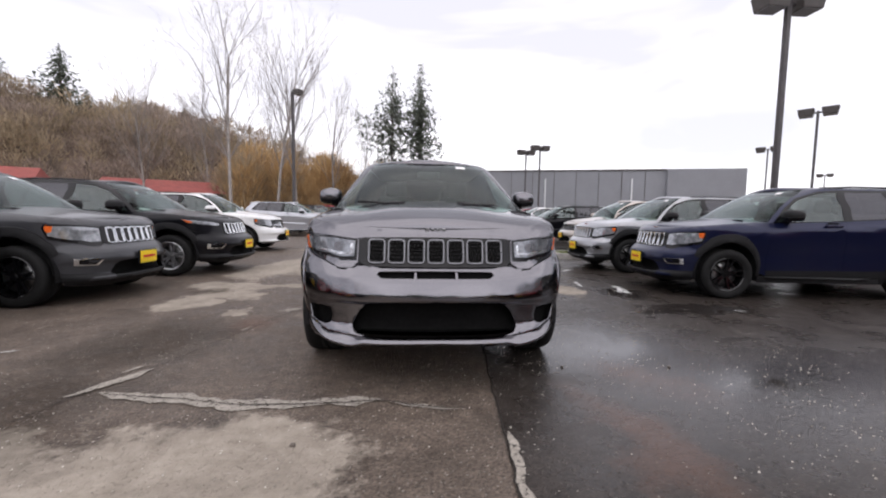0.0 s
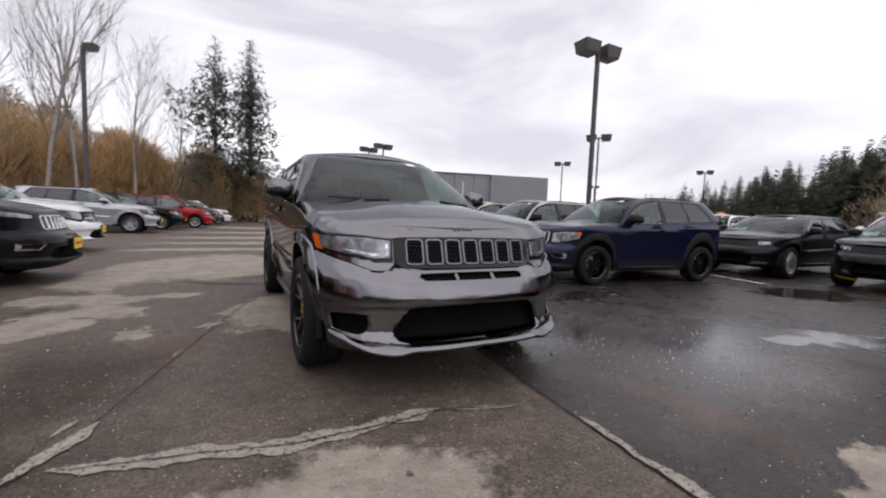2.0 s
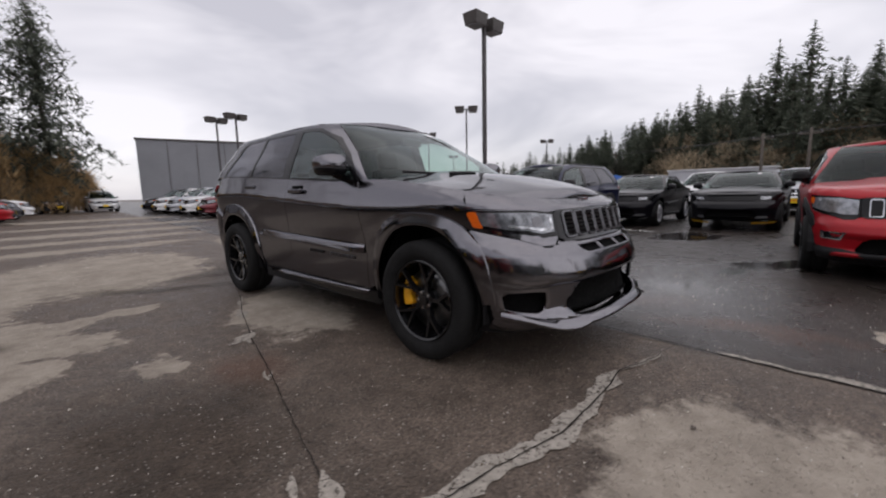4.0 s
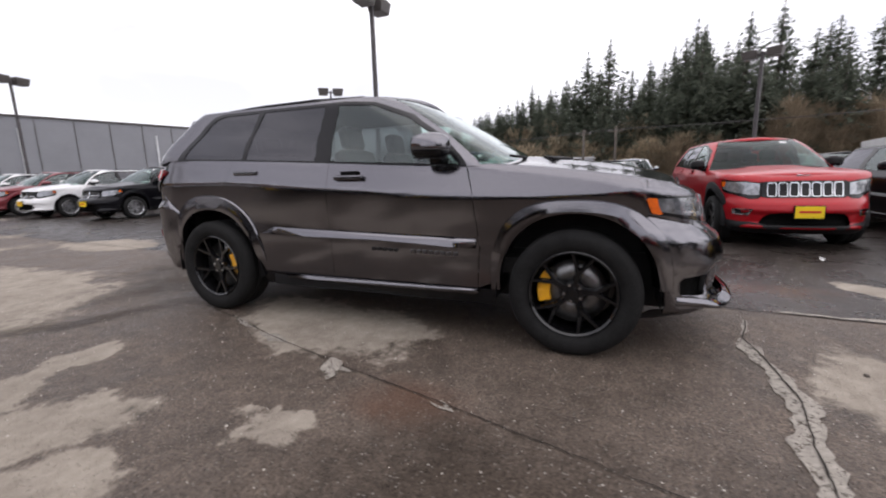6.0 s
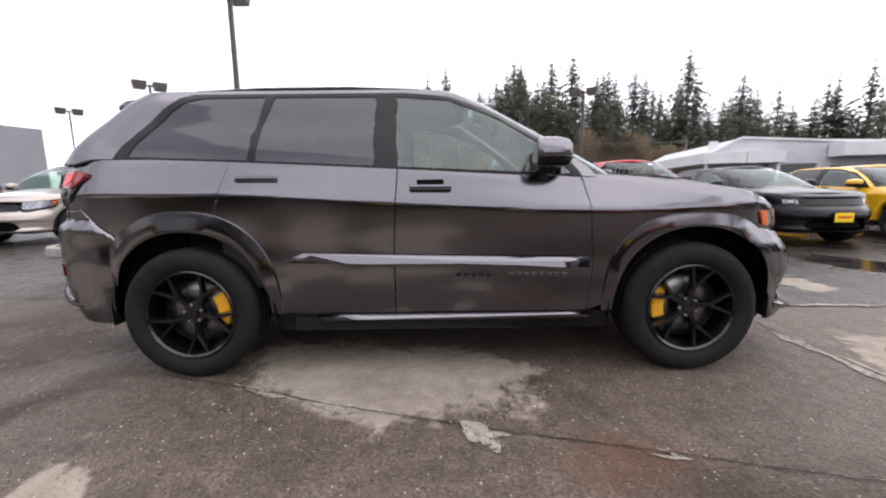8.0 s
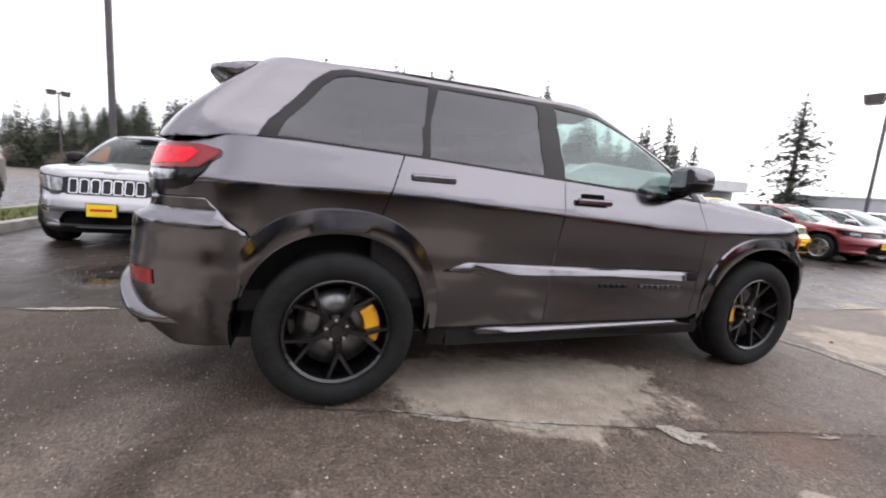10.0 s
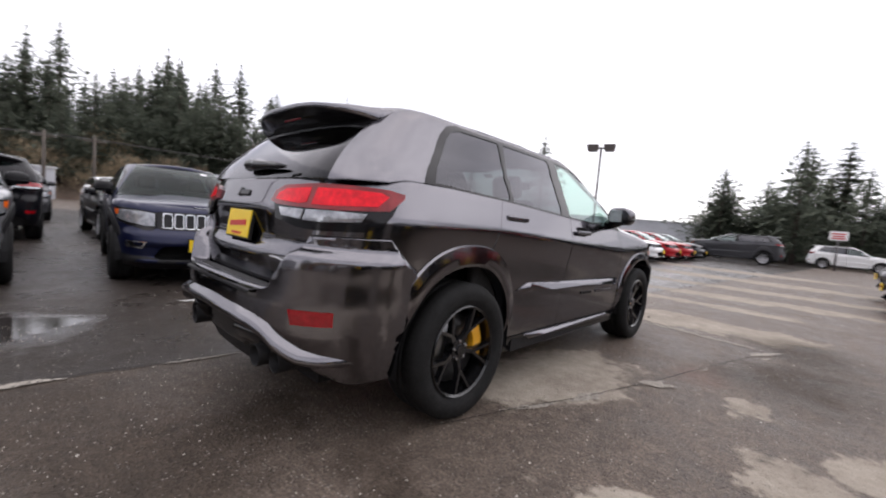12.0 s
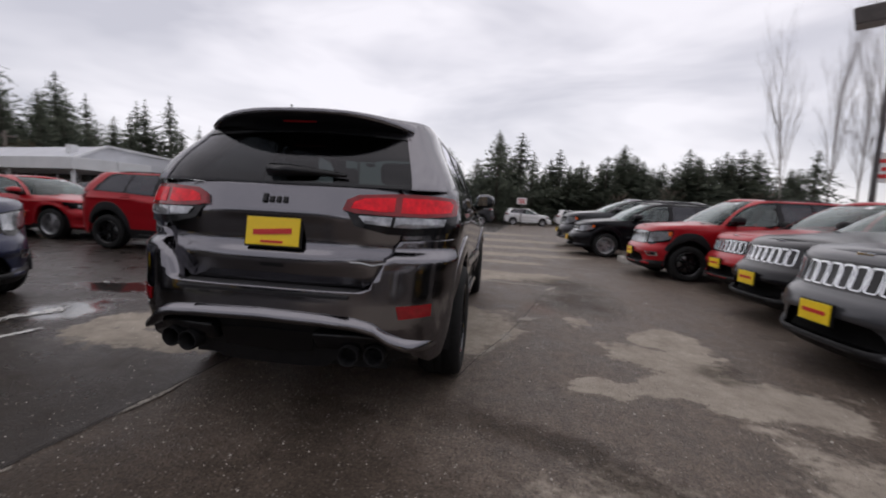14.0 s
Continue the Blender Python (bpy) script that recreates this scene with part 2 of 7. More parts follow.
    haze = ranged(mid, 0.40, 0.62)
    col = over(mul2.outputs["Color"], drycol, math_node("MULTIPLY", dry, math_node("ADD", 0.68, math_node("MULTIPLY", haze, 0.3))))
    col = over(col, (0.11, 0.05, 0.028), math_node("MULTIPLY", rust, 0.5))
    dark_patch = union([blob(*d, 0.45) for d in DARK_PATCHES])
    col = over(col, (0.020, 0.015, 0.011), math_node("MULTIPLY", dark_patch, 0.55))
    col = over(col, (0.022, 0.020, 0.020), math_node("MULTIPLY", wet, 0.6))
    show = math_node("MULTIPLY", math_node("SUBTRACT", 1.0, math_node("MULTIPLY", dry, 0.75)), math_node("SUBTRACT", 1.0, math_node("MULTIPLY", lane, 0.6)))
    col = over(col, (0.40, 0.37, 0.33), math_node("MULTIPLY", math_node("MULTIPLY", pale, 0.9), show))
    l.new(col, b.inputs["Base Color"])
    damp = ramp_node(n, l, mid, [(0.35, 0.40), (0.7, 0.66)])
    lanerough = ramp_node(n, l, mid, [(0.38, 0.23), (0.66, 0.50)])
    r0 = over(damp, lanerough, lane)
    r1 = over(r0, (0.85, 0.85, 0.85), dry)
    r2 = over(r1, (0.05, 0.05, 0.05), wet)
    l.new(r2, b.inputs["Roughness"])
    flat = math_node("MULTIPLY", math_node("SUBTRACT", 1.0, math_node("MULTIPLY", wet, 0.96)), math_node("SUBTRACT", 1.0, math_node("MULTIPLY", lane, 0.5)))
    hgt = math_node("MULTIPLY", math_node("ADD", math_node("MULTIPLY", grit, 0.6), math_node("ADD", math_node("MULTIPLY", stones, 0.6), math_node("MULTIPLY", fine, 0.5))), flat)
    bump_node(n, l, hgt, 0.85, 0.016, b)
    l.new(ranged(math_node("SUBTRACT", wet, math_node("MULTIPLY", dark_patch, 0.20)), -0.30, 1.0), b.inputs["Specular IOR Level"])
    return m


# centre, half sizes, turn
DRY_PATCHES = [(-1.12, -3.22, 0.78, 0.62, 0.0), (-2.0, -3.30, 0.6, 0.42, 0.1), (-0.90, 0.35, 0.46, 0.92, -0.30), (-1.7, 4.6, 1.30, 2.0, -0.2), (-1.93, 1.50, 0.32, 0.24, 0.2), (-2.35, 1.45, 0.40, 0.26, 0.0), (-2.5, 0.95, 0.26, 0.42, 0.3), (-3.2, 1.45, 0.35, 0.36, 0.0),
               (-2.10, -0.12, 0.15, 0.22, 0.0), (-2.78, 1.34, 0.40, 0.46, 0.1), (-2.80, 0.72, 0.26, 0.50, 0.0), (-2.85, 0.25, 0.34, 0.40, -0.4), (-2.9, 3.6, 0.5, 1.6, 0.0), (1.45, 1.45, 0.75, 0.28, -0.1), (2.15, 1.1, 0.28, 0.4, 0.0),
               (1.1, -3.95, 0.35, 0.25, 0.0), (-1.6, 8.2, 2.4, 0.5, 0.1, 0.45), (-1.0, 10.6, 2.6, 0.55, 0.1, 0.45), (-0.5, 13.6, 3.0, 0.8, 0.1, 0.45), (0.5, 17.6, 3.6, 0.9, 0.0, 0.45),
               (0.0, 24.0, 4.0, 1.4, 0.0), (-1.0, -5.4, 1.5, 0.30, 0.0, 0.45), (-1.4, -7.2, 2.4, 0.45, 0.1, 0.45), (-1.5, -9.6, 2.8, 0.5, 0.0, 0.45), (-1.0, -13.0, 3.4, 0.9, 0.0, 0.45), (0.0, -18.0, 4.0, 1.0, 0.0, 0.45),
               (1.2, 6.8, 0.6, 1.0, 0.0)]
WET_PATCHES = [(3.55, -2.50, 0.34, 0.18, -0.5), (4.3, -2.85, 0.75, 0.20, -0.6), (2.95, 0.9, 0.30, 0.45, 0.2), (2.3, -2.3, 1.1, 0.55, 0.3, 0.9), (1.5, -1.5, 0.7, 0.5, 0.2, 0.9), (3.3, -0.15, 0.7, 0.25, 0.1),
               (2.2, 3.3, 0.6, 0.5, 0.0), (2.2, -5.6, 0.8, 0.5, 0.0), (7.4, -1.2, 0.9, 0.6, 0.0)]
RUST_PATCHES = [(1.0, -2.95, 0.16, 0.5, 0.2), (-1.75, -0.75, 0.22, 0.3, 0.0), (1.5, -2.2, 0.2, 0.35, 0.4)]
# ellipses where the asphalt is darker brown and less glossy
DARK_PATCHES = [(-0.35, 2.50, 0.20, 0.75, 0.42), (1.7, 2.9, 1.3, 1.1, 0.0), (-2.95, 1.05, 0.22, 0.16, 0.4), (0.35, 3.25, 0.75, 0.8, 0.1), (-0.35, 2.85, 0.7, 0.35, 0.0), (-2.35, -2.6, 0.55, 0.7, 0.2), (-2.3, -1.3, 0.5, 0.7, 0.0), (1.6, 3.7, 1.0, 0.9, 0.0), (-1.5, 2.4, 0.8, 0.16, -0.5)]
M_ASPHALT = make_asphalt()


def worn(name, color, rough, keep, scale):
    """A thin layer worn through in places, so that the ground shows between its crumbs."""
    m, n, l, b = mat(name)
    f = noise_node(n, l, scale, 6.0, 0.7)
    l.new(ramp_node(n, l, noise_node(n, l, 22.0, 5.0, 0.7), [(0.3, [v * 0.6 for v in color]), (0.7, [v * 1.15 for v in color])]), b.inputs["Base Color"])
    b.inputs["Roughness"].default_value, b.inputs["Specular IOR Level"].default_value = rough, 0.25
    tr, mx = n.new("ShaderNodeBsdfTransparent"), n.new("ShaderNodeMixShader")
    l.new(ramp_node(n, l, f, [(keep - 0.03, 0.0), (keep + 0.03, 1.0)]), mx.inputs[0])
    l.new(tr.outputs[0], mx.inputs[1])
    l.new(b.outputs[0], mx.inputs[2])
    l.new(mx.outputs[0], n["Material Output"].inputs["Surface"])
    bump_node(n, l, noise_node(n, l, 120.0, 4.0), 0.25, 0.005, b)
    return m


M_SEALER = worn("pale_joint_filler", (0.33, 0.30, 0.26), 0.85, 0.425, 42.0)
M_JOINT = plain("dark_open_joint", (0.026, 0.022, 0.019), 0.85, var=0.4, scale=20, spec=0.2)
M_LINE = worn("worn_white_line", (0.62, 0.62, 0.60), 0.7, 0.46, 13.0)
M_CONCRETE = plain("kerb_concrete", (0.30, 0.285, 0.26), 0.85, var=0.3, scale=5, bump=0.4, bscale=70)
M_GRASS = plain("grass_blades", (0.11, 0.15, 0.03), 0.7, var=0.5, scale=9)
M_SOIL = plain("brush_soil", (0.13, 0.095, 0.072), 0.95, var=0.45, scale=0.6, bump=0.6, bscale=3)
M_GREYWALL = plain("grey_wall_panel", (0.25, 0.255, 0.275), 0.7, var=0.07, scale=0.5)
M_DARKGLAZ = plain("dark_glazing", (0.02, 0.024, 0.026), 0.1, coat=0.4)
M_WHITEWALL = plain("white_wall", (0.50, 0.51, 0.54), 0.7, var=0.1, scale=0.8)
M_FASCIA = plain("white_fascia", (0.62, 0.63, 0.64), 0.6, var=0.08, scale=1)
M_ROOFBLUE = plain("blue_awning", (0.03, 0.12, 0.42), 0.6, var=0.15, scale=2)
M_ROOFRED = plain("red_roof", (0.24, 0.05, 0.04), 0.8, var=0.25, scale=2)
M_POLE = plain("painted_pole", (0.075, 0.068, 0.070), 0.5, metal=0.2, var=0.2, scale=3)
M_LAMPHEAD = plain("lamp_housing", (0.075, 0.066, 0.062), 0.5, var=0.2)
M_LAMPLENS = plain("lamp_lens", (0.35, 0.36, 0.37), 0.2, var=0.1)
M_BARK = plain("bark", (0.12, 0.10, 0.085), 0.9, var=0.4, scale=6, bump=0.5, bscale=30)
M_BIRCH = plain("pale_bark", (0.30, 0.27, 0.25), 0.85, var=0.35, scale=4)
M_TIMBER = plain("timber_pole", (0.10, 0.085, 0.072), 0.9, var=0.3, scale=5)
M_ORANGE = plain("orange_sign", (0.65, 0.16, 0.08), 0.6, var=0.1)
M_SIGNWHITE = plain("sign_white", (0.7, 0.7, 0.7), 0.6, var=0.1)


def leaf_mat(name, lo, hi, thin=0.5):
    """Small leaves, needles or twigs that let some light through."""
    m, n, l, b = mat(name)
    g = n.new("ShaderNodeNewGeometry")
    col = ramp_node(n, l, g.outputs["Random Per Island"], [(0.0, lo), (1.0, hi)])
    l.new(col, b.inputs["Base Color"])
    b.inputs["Roughness"].default_value = 0.8
    b.inputs["Specular IOR Level"].default_value = 0.15
    tr, mx = n.new("ShaderNodeBsdfTranslucent"), n.new("ShaderNodeMixShader")
    l.new(col, tr.inputs["Color"])
    mx.inputs[0].default_value = thin
    l.new(b.outputs[0], mx.inputs[1])
    l.new(tr.outputs[0], mx.inputs[2])
    l.new(mx.outputs[0], n["Material Output"].inputs["Surface"])
    return m


M_NEEDLE = leaf_mat("fir_needles", (0.088, 0.106, 0.084), (0.190, 0.210, 0.160))
M_NEEDLE2 = leaf_mat("pine_needles", (0.085, 0.10, 0.085), (0.20, 0.215, 0.17))
M_TWIG = leaf_mat("brown_twigs", (0.21, 0.165, 0.135), (0.46, 0.375, 0.315))
M_OCHRE = leaf_mat("ochre_twigs", (0.38, 0.25, 0.12), (0.68, 0.49, 0.27))
M_OLIVE = leaf_mat("olive_brown_twigs", (0.26, 0.205, 0.14), (0.49, 0.40, 0.28))
M_ALDER = leaf_mat("alder_twigs", (0.19, 0.150, 0.105), (0.36, 0.29, 0.205))
M_GRIT = leaf_mat("pale_grit", (0.16, 0.14, 0.12), (0.60, 0.56, 0.50), 0.0)
M_GREYTWIG = leaf_mat("grey_twigs", (0.26, 0.235, 0.22), (0.42, 0.385, 0.365))


# ---- mesh helpers ----
def finish(bm, name, material, smooth=False):
    me = bpy.data.meshes.new(name)
    bm.to_mesh(me)
    bm.free()
    for m in material if isinstance(material, (list, tuple)) else [material]:
        me.materials.append(m)
    if smooth:
        me.shade_smooth()
    return me


def part(name, me, parent=None, label="", m=None):
    ob = new(name, me)
    if parent is not None:
        ob.parent = parent
    if m is not None:
        ob.matrix_basis = m
    return tagged(ob, label) if label else ob


def thing(name, label, category, group="", kind="", m=None, me=None):
    ob = new(name, me)
    if m is not None:
        ob.matrix_basis = m
    return tagged(ob, label, category, group, kind)


def add_box(bm, c, s, bevel=0.0, rot=None):
    r = bmesh.ops.create_cube(bm, size=1.0)["verts"]
    for v in r:
        v.co = Vector((v.co.x * s[0], v.co.y * s[1], v.co.z * s[2]))
    if bevel:
        es = list({e for v in r for e in v.link_edges})
        got = bmesh.ops.bevel(bm, geom=es, offset=bevel, segments=2, affect="EDGES", profile=0.5)
        r = list({v for f in got["faces"] for v in f.verts} | {v for v in r if v.is_valid})
    for v in r:
        if rot is not None:
            v.co = rot @ v.co
        v.co += Vector(c)
    return r


def box_mesh(name, c, s, material, bevel=0.0, rot=None):
    bm = bmesh.new()
    add_box(bm, c, s, bevel, rot)
    return finish(bm, name, material)


def add_tube(bm, a, b, r0, r1, seg=8, caps=True):
    a, b = Vector(a), Vector(b)
    z = (b - a).normalized()
    x = z.orthogonal().normalized()
    y = z.cross(x)
    rings = []
    for p, r in ((a, r0), (b, r1)):
        rings.append([bm.verts.new(p + r * (math.cos(t) * x + math.sin(t) * y)) for t in (2 * math.pi * k / seg for k in range(seg))])
    for k in range(seg):
        bm.faces.new((rings[0][k], rings[0][(k + 1) % seg], rings[1][(k + 1) % seg], rings[1][k]))
    if caps:
        bm.faces.new(rings[0][::-1])
        bm.faces.new(rings[1])


def revolve(name, profile, material, seg=40, close=False):
    """A profile of (x, r) turned round the x axis."""
    bm = bmesh.new()
    rows = [[bm.verts.new((x, r * math.cos(t), r * math.sin(t))) for t in (2 * math.pi * k / seg for k in range(seg))] for x, r in profile]
    pairs = list(zip(rows, rows[1:])) + ([(rows[-1], rows[0])] if close else [])
    for a, b in pairs:
        for k in range(seg):
            bm.faces.new((a[k], b[k], b[(k + 1) % seg], a[(k + 1) % seg]))
    bmesh.ops.recalc_face_normals(bm, faces=bm.faces[:])
    return finish(bm, name, material, True)


def lerp_table(table, x):
    if x <= table[0][0]:
        return table[0][1]
    for (a, p), (b, q) in zip(table, table[1:]):
        if x <= b:
            u = (x - a) / (b - a)
            return p + (q - p) * u
    return table[-1][1]


def smooth_table(table):
    """A monotone-looking cubic through (x, y) pairs."""
    xs, ys = [p[0] for p in table], [p[1] for p in table]
    ms = [0.0] * len(xs)
    for i in range(len(xs)):
        a, b = max(0, i - 1), min(len(xs) - 1, i + 1)
        ms[i] = (ys[b] - ys[a]) / (xs[b] - xs[a])

    def f(x):
        if x <= xs[0]:
            return ys[0]
        if x >= xs[-1]:
            return ys[-1]
        i = max(k for k in range(len(xs) - 1) if xs[k] <= x)
        h = xs[i + 1] - xs[i]
        u = (x - xs[i]) / h
        return ((2 * u**3 - 3 * u**2 + 1) * ys[i] + (u**3 - 2 * u**2 + u) * h * ms[i]
                + (-2 * u**3 + 3 * u**2) * ys[i + 1] + (u**3 - u**2) * h * ms[i + 1])
    return f


# ---- vehicles ----
class Shell:
    """A body side wrapped round the car: q runs from the nose (0) over the corner (1), along the flank (2) to the tail (3)."""

    def __init__(self, w, yf, yr, ya, yb, pf, pr, top=None, rnd=0.0, warp=None):
        self.w, self.yf, self.yr, self.ya, self.yb, self.pf, self.pr = w, yf, yr, ya, yb, pf, pr
        self.top, self.rnd, self.warp = top, rnd, warp
        self.shear, self.fade = 0.0, None

    def raw(self, q, z):
        side, a = (-1 if q >= 0 else 1), abs(q)
        ya, yb = self.ya(z), self.yb(z)
        flank = ya + (yb - ya) * min(max(a - 1, 0.0), 1.0)
        k = self.fade(z) if self.fade else 1.0
        w = self.w(z - k * self.shear * min(max(flank, -1.3), 1.2) * min(1.0, max(0.0, a - 0.8) * 2))
        nx, ny = 1.0, 0.0
        if a <= 1:
            t = a * math.pi / 2
            s, c = max(0.0, math.sin(t)), max(0.0, math.cos(t))
            x, y = w * s ** (2 / self.pf), ya - (ya - self.yf(z)) * c ** (2 / self.pf)
            nx, ny = s, c
        elif a <= 2:
            x, y = w, ya + (yb - ya) * (a - 1)
        else:
            t = (3 - a) * math.pi / 2
            s, c = max(0.0, math.sin(t)), max(0.0, math.cos(t))
            x, y = w * s ** (2 / self.pr), yb + (self.yr(z) - yb) * c ** (2 / self.pr)
            nx, ny = s, -c
        if self.top and self.rnd:
            d = self.top(y) - z
            rnd = self.rnd * min(1.0, max(0.0, (-0.72 - y) / 0.35))
            if d < rnd:
                d = max(d, 0.0)
                inset = rnd - math.sqrt(max(0.0, rnd**2 - (rnd - d) ** 2))
                x, y = x - inset * nx, y + inset * ny
        return Vector((side * x, y, z))

    def P(self, q, z):
        v = self.raw(q, z)
        return self.warp(v) if self.warp else v

    def N(self, q, z):
        e, g = 0.012, 0.014
        du = self.P(q + e, z) - self.P(q - e, z)
        dv = self.P(q, z + g) - self.P(q, z - g)
        n = du.cross(dv)
        if n.length < 1e-12:
            return Vector((0, -1 if abs(q) < 1.5 else 1, 0))
        n.normalize()
        return -n if n.dot(self._out(q)) < 0 else n

    def _out(self, q):
        a = abs(q)
        t = min(a, 1) * math.pi / 2 if a <= 2 else (3 - a) * math.pi / 2
        return Vector(((-1 if q >= 0 else 1) * (math.sin(t) + 0.02), (-1 if a <= 2 else 1) * math.cos(t), 0.05))

    def F(self, x, z):
        r = min(1.0, abs(x) / self.w(z)) ** (self.pf / 2)
        return ((1 if x >= 0 else -1) * math.asin(r) / (math.pi / 2), z)

    def B(self, x, z):
        r = min(1.0, abs(x) / self.w(z)) ** (self.pr / 2)
        return (3 - math.asin(r) / (math.pi / 2), z)

    def S(self, y, z):
        ya, yb = self.ya(z), self.yb(z)
        if y < ya:
            r = min(1.0, (ya - y) / (ya - self.yf(z))) ** (self.pf / 2)
            return (math.acos(r) / (math.pi / 2), z)
        if y > yb:
            r = min(1.0, (y - yb) / (self.yr(z) - yb)) ** (self.pr / 2)
            return (3 - math.acos(r) / (math.pi / 2), z)
        return (1 + (y - ya) / (yb - ya), z)

    def edge(self, q):
        """The height of the top edge at q."""
        z = self.top(self.raw(q, 0.9).y)
        for _ in range(4):
            z = self.top(self.raw(q, z).y)
        return z


def inside(poly, x, y):
    hit = False
    for (x0, y0), (x1, y1) in zip(poly, poly[1:] + poly[:1]):
        if (y0 > y) != (y1 > y) and x < (x1 - x0) * (y - y0) / (y1 - y0) + x0:
            hit = not hit
    return hit


def panel(sh, poly, name, material, holes=(), out=0.0, flange=0.012, dq=0.09, dz=0.075):
    """A sheet cut to a polygon in (q, z), laid on the shell, with a folded rim."""
    bm = bmesh.new()
    turn = sum(a[0] * b[1] - b[0] * a[1] for a, b in zip(poly, poly[1:] + poly[:1]))
    bm.faces.new([bm.verts.new((q, z, 0)) for q, z in (poly if turn > 0 else poly[::-1])])
    bm.normal_update()
    bmesh.ops.triangulate(bm, faces=bm.faces[:])
    qs, zs = [p[0] for p in poly], [p[1] for p in poly]
    cuts = [((q, 0, 0), (1, 0, 0)) for q in np.arange(math.floor(min(qs) / dq) * dq, max(qs), dq)]
    cuts += [((0, z, 0), (0, 1, 0)) for z in np.arange(math.floor(min(zs) / dz) * dz, max(zs), dz)]
    for hole in holes:
        cuts += [((x0, y0, 0), (y1 - y0, x0 - x1, 0)) for (x0, y0), (x1, y1) in zip(hole, hole[1:] + hole[:1]) if abs(x0 - x1) + abs(y0 - y1) > 1e-6]
    for co, no in cuts:
        bmesh.ops.bisect_plane(bm, geom=bm.verts[:] + bm.edges[:] + bm.faces[:], dist=1e-6, plane_co=co, plane_no=no)
    for hole in holes:
        gone = [f for f in bm.faces if inside(hole, *f.calc_center_median()[:2])]
        bmesh.ops.delete(bm, geom=gone, context="FACES")
    normals = {}
    for v in bm.verts:
        q, z = v.co.x, v.co.y
        n = sh.N(q, z)
        normals[v] = n
        v.co = sh.P(q, z) + n * (out(q, z) if callable(out) else out)
    bm.normal_update()
    agree = sum(f.normal.dot(normals[f.verts[0]]) * f.calc_area() for f in bm.faces)
    if agree < 0:
        bmesh.ops.reverse_faces(bm, faces=bm.faces[:])
    if flange:
        made = {}
        for e in [e for e in bm.edges if len(e.link_faces) == 1]:
            for v in e.verts:
                if v not in made:
                    made[v] = bm.verts.new(v.co - normals[v] * flange)
            loop = e.link_loops[0]
            a, b = loop.vert, loop.link_loop_next.vert
            bm.faces.new((b, a, made[a], made[b]))
        normals.update({w: normals[v] for v, w in made.items()})
    shade = [tuple(normals[v]) for v in bm.verts]
    me = finish(bm, name, material, True)
    if not callable(out):
        me.normals_split_custom_set_from_vertices(shade)
    return me


def cap(rows, name, material, crown, across=12, warp=None, dome=None):
    """A roof or bonnet skin between an edge and its mirror image."""
    bm = bmesh.new()
    grid = []
    for x, y, z in rows:
        line = []
        for k in range(across + 1):
            c = -1 + 2 * k / across
            h = crown * (1 - c * c) * min(1.0, abs(x) / 0.5)
            if dome:
                h += dome(c * abs(x), y)
            v = Vector((c * abs(x), y, z + h))
            line.append(bm.verts.new(warp(v) if warp else v))
        grid.append(line)
    for a, b in zip(grid, grid[1:]):
        for k in range(across):
            bm.faces.new((a[k], a[k + 1], b[k + 1], b[k]))
    bmesh.ops.remove_doubles(bm, verts=bm.verts[:], dist=1e-4)
    bmesh.ops.recalc_face_normals(bm, faces=bm.faces[:])
    if sum(f.normal.z for f in bm.faces) < 0:
        bmesh.ops.reverse_faces(bm, faces=bm.faces[:])
    return finish(bm, name, material, True)


def flare_mesh(sh, ya, a0, a1, sgn, material, n=26, size=(0.572, 0.608, 2.4), swell=None):
    """A proud lip round a wheel opening: chamfer, face and inner return."""
    bm = bmesh.new()
    # share of the way from the outer edge to the opening, and height over the body
    strips = (((0.0, 0.001), (0.06, 0.014)), ((0.06, 0.014), (0.45, 0.022), (0.86, 0.030)), ((0.86, 0.030), (1.0, 0.024)), ((1.0, 0.024), (1.05, -0.05)))
    for strip_rows in strips:
        grid = []
        for u, h in strip_rows:
            line = []
            ry, rz = size[0] + (0.448 - size[0]) * u, size[1] + (0.485 - size[1]) * u
            for k in range(n + 1):
                f = k / n
                a = radians(a0 + (a1 - a0) * f)
                ends = min(1.0, f * 7 + 0.2, (1 - f) * (2.4 if swell else 7) + 0.2)
                c, d = math.cos(a), math.sin(a)
                full = (abs(c) ** size[2] + abs(d) ** size[2]) ** (-1 / size[2]) if u < 1 else (abs(c) ** 2.2 + abs(d) ** 2.2) ** (-1 / 2.2)
                q, z = sh.S(ya + ry * full * c, 0.385 + rz * full * d)
                q *= sgn
                more = swell(q, z) * min(1.0, max(0.0, (-1.62 - sh.raw(q, z).y) / 0.16)) if swell else 0.0
                line.append(bm.verts.new(sh.P(q, z) + sh.N(q, z) * (h * ends + more if h > 0 else h)))
            grid.append(line)
        for a, b in zip(grid, grid[1:]):
            for k in range(n):
                bm.faces.new((a[k], a[k + 1], b[k + 1], b[k]) if sgn < 0 else (a[k + 1], a[k], b[k], b[k + 1]))
    bmesh.ops.remove_doubles(bm, verts=bm.verts[:], dist=1e-5)
    bm.normal_update()
    for ed in bm.edges:
        if len(ed.link_faces) == 2 and ed.calc_face_angle(0.0) > 0.45:
            ed.smooth = False
    if sum(f.normal.x * f.calc_area() for f in bm.faces) * (-sgn) < 0:
        bmesh.ops.reverse_faces(bm, faces=bm.faces[:])
    return finish(bm, "wheel_arch_flare", material, True)


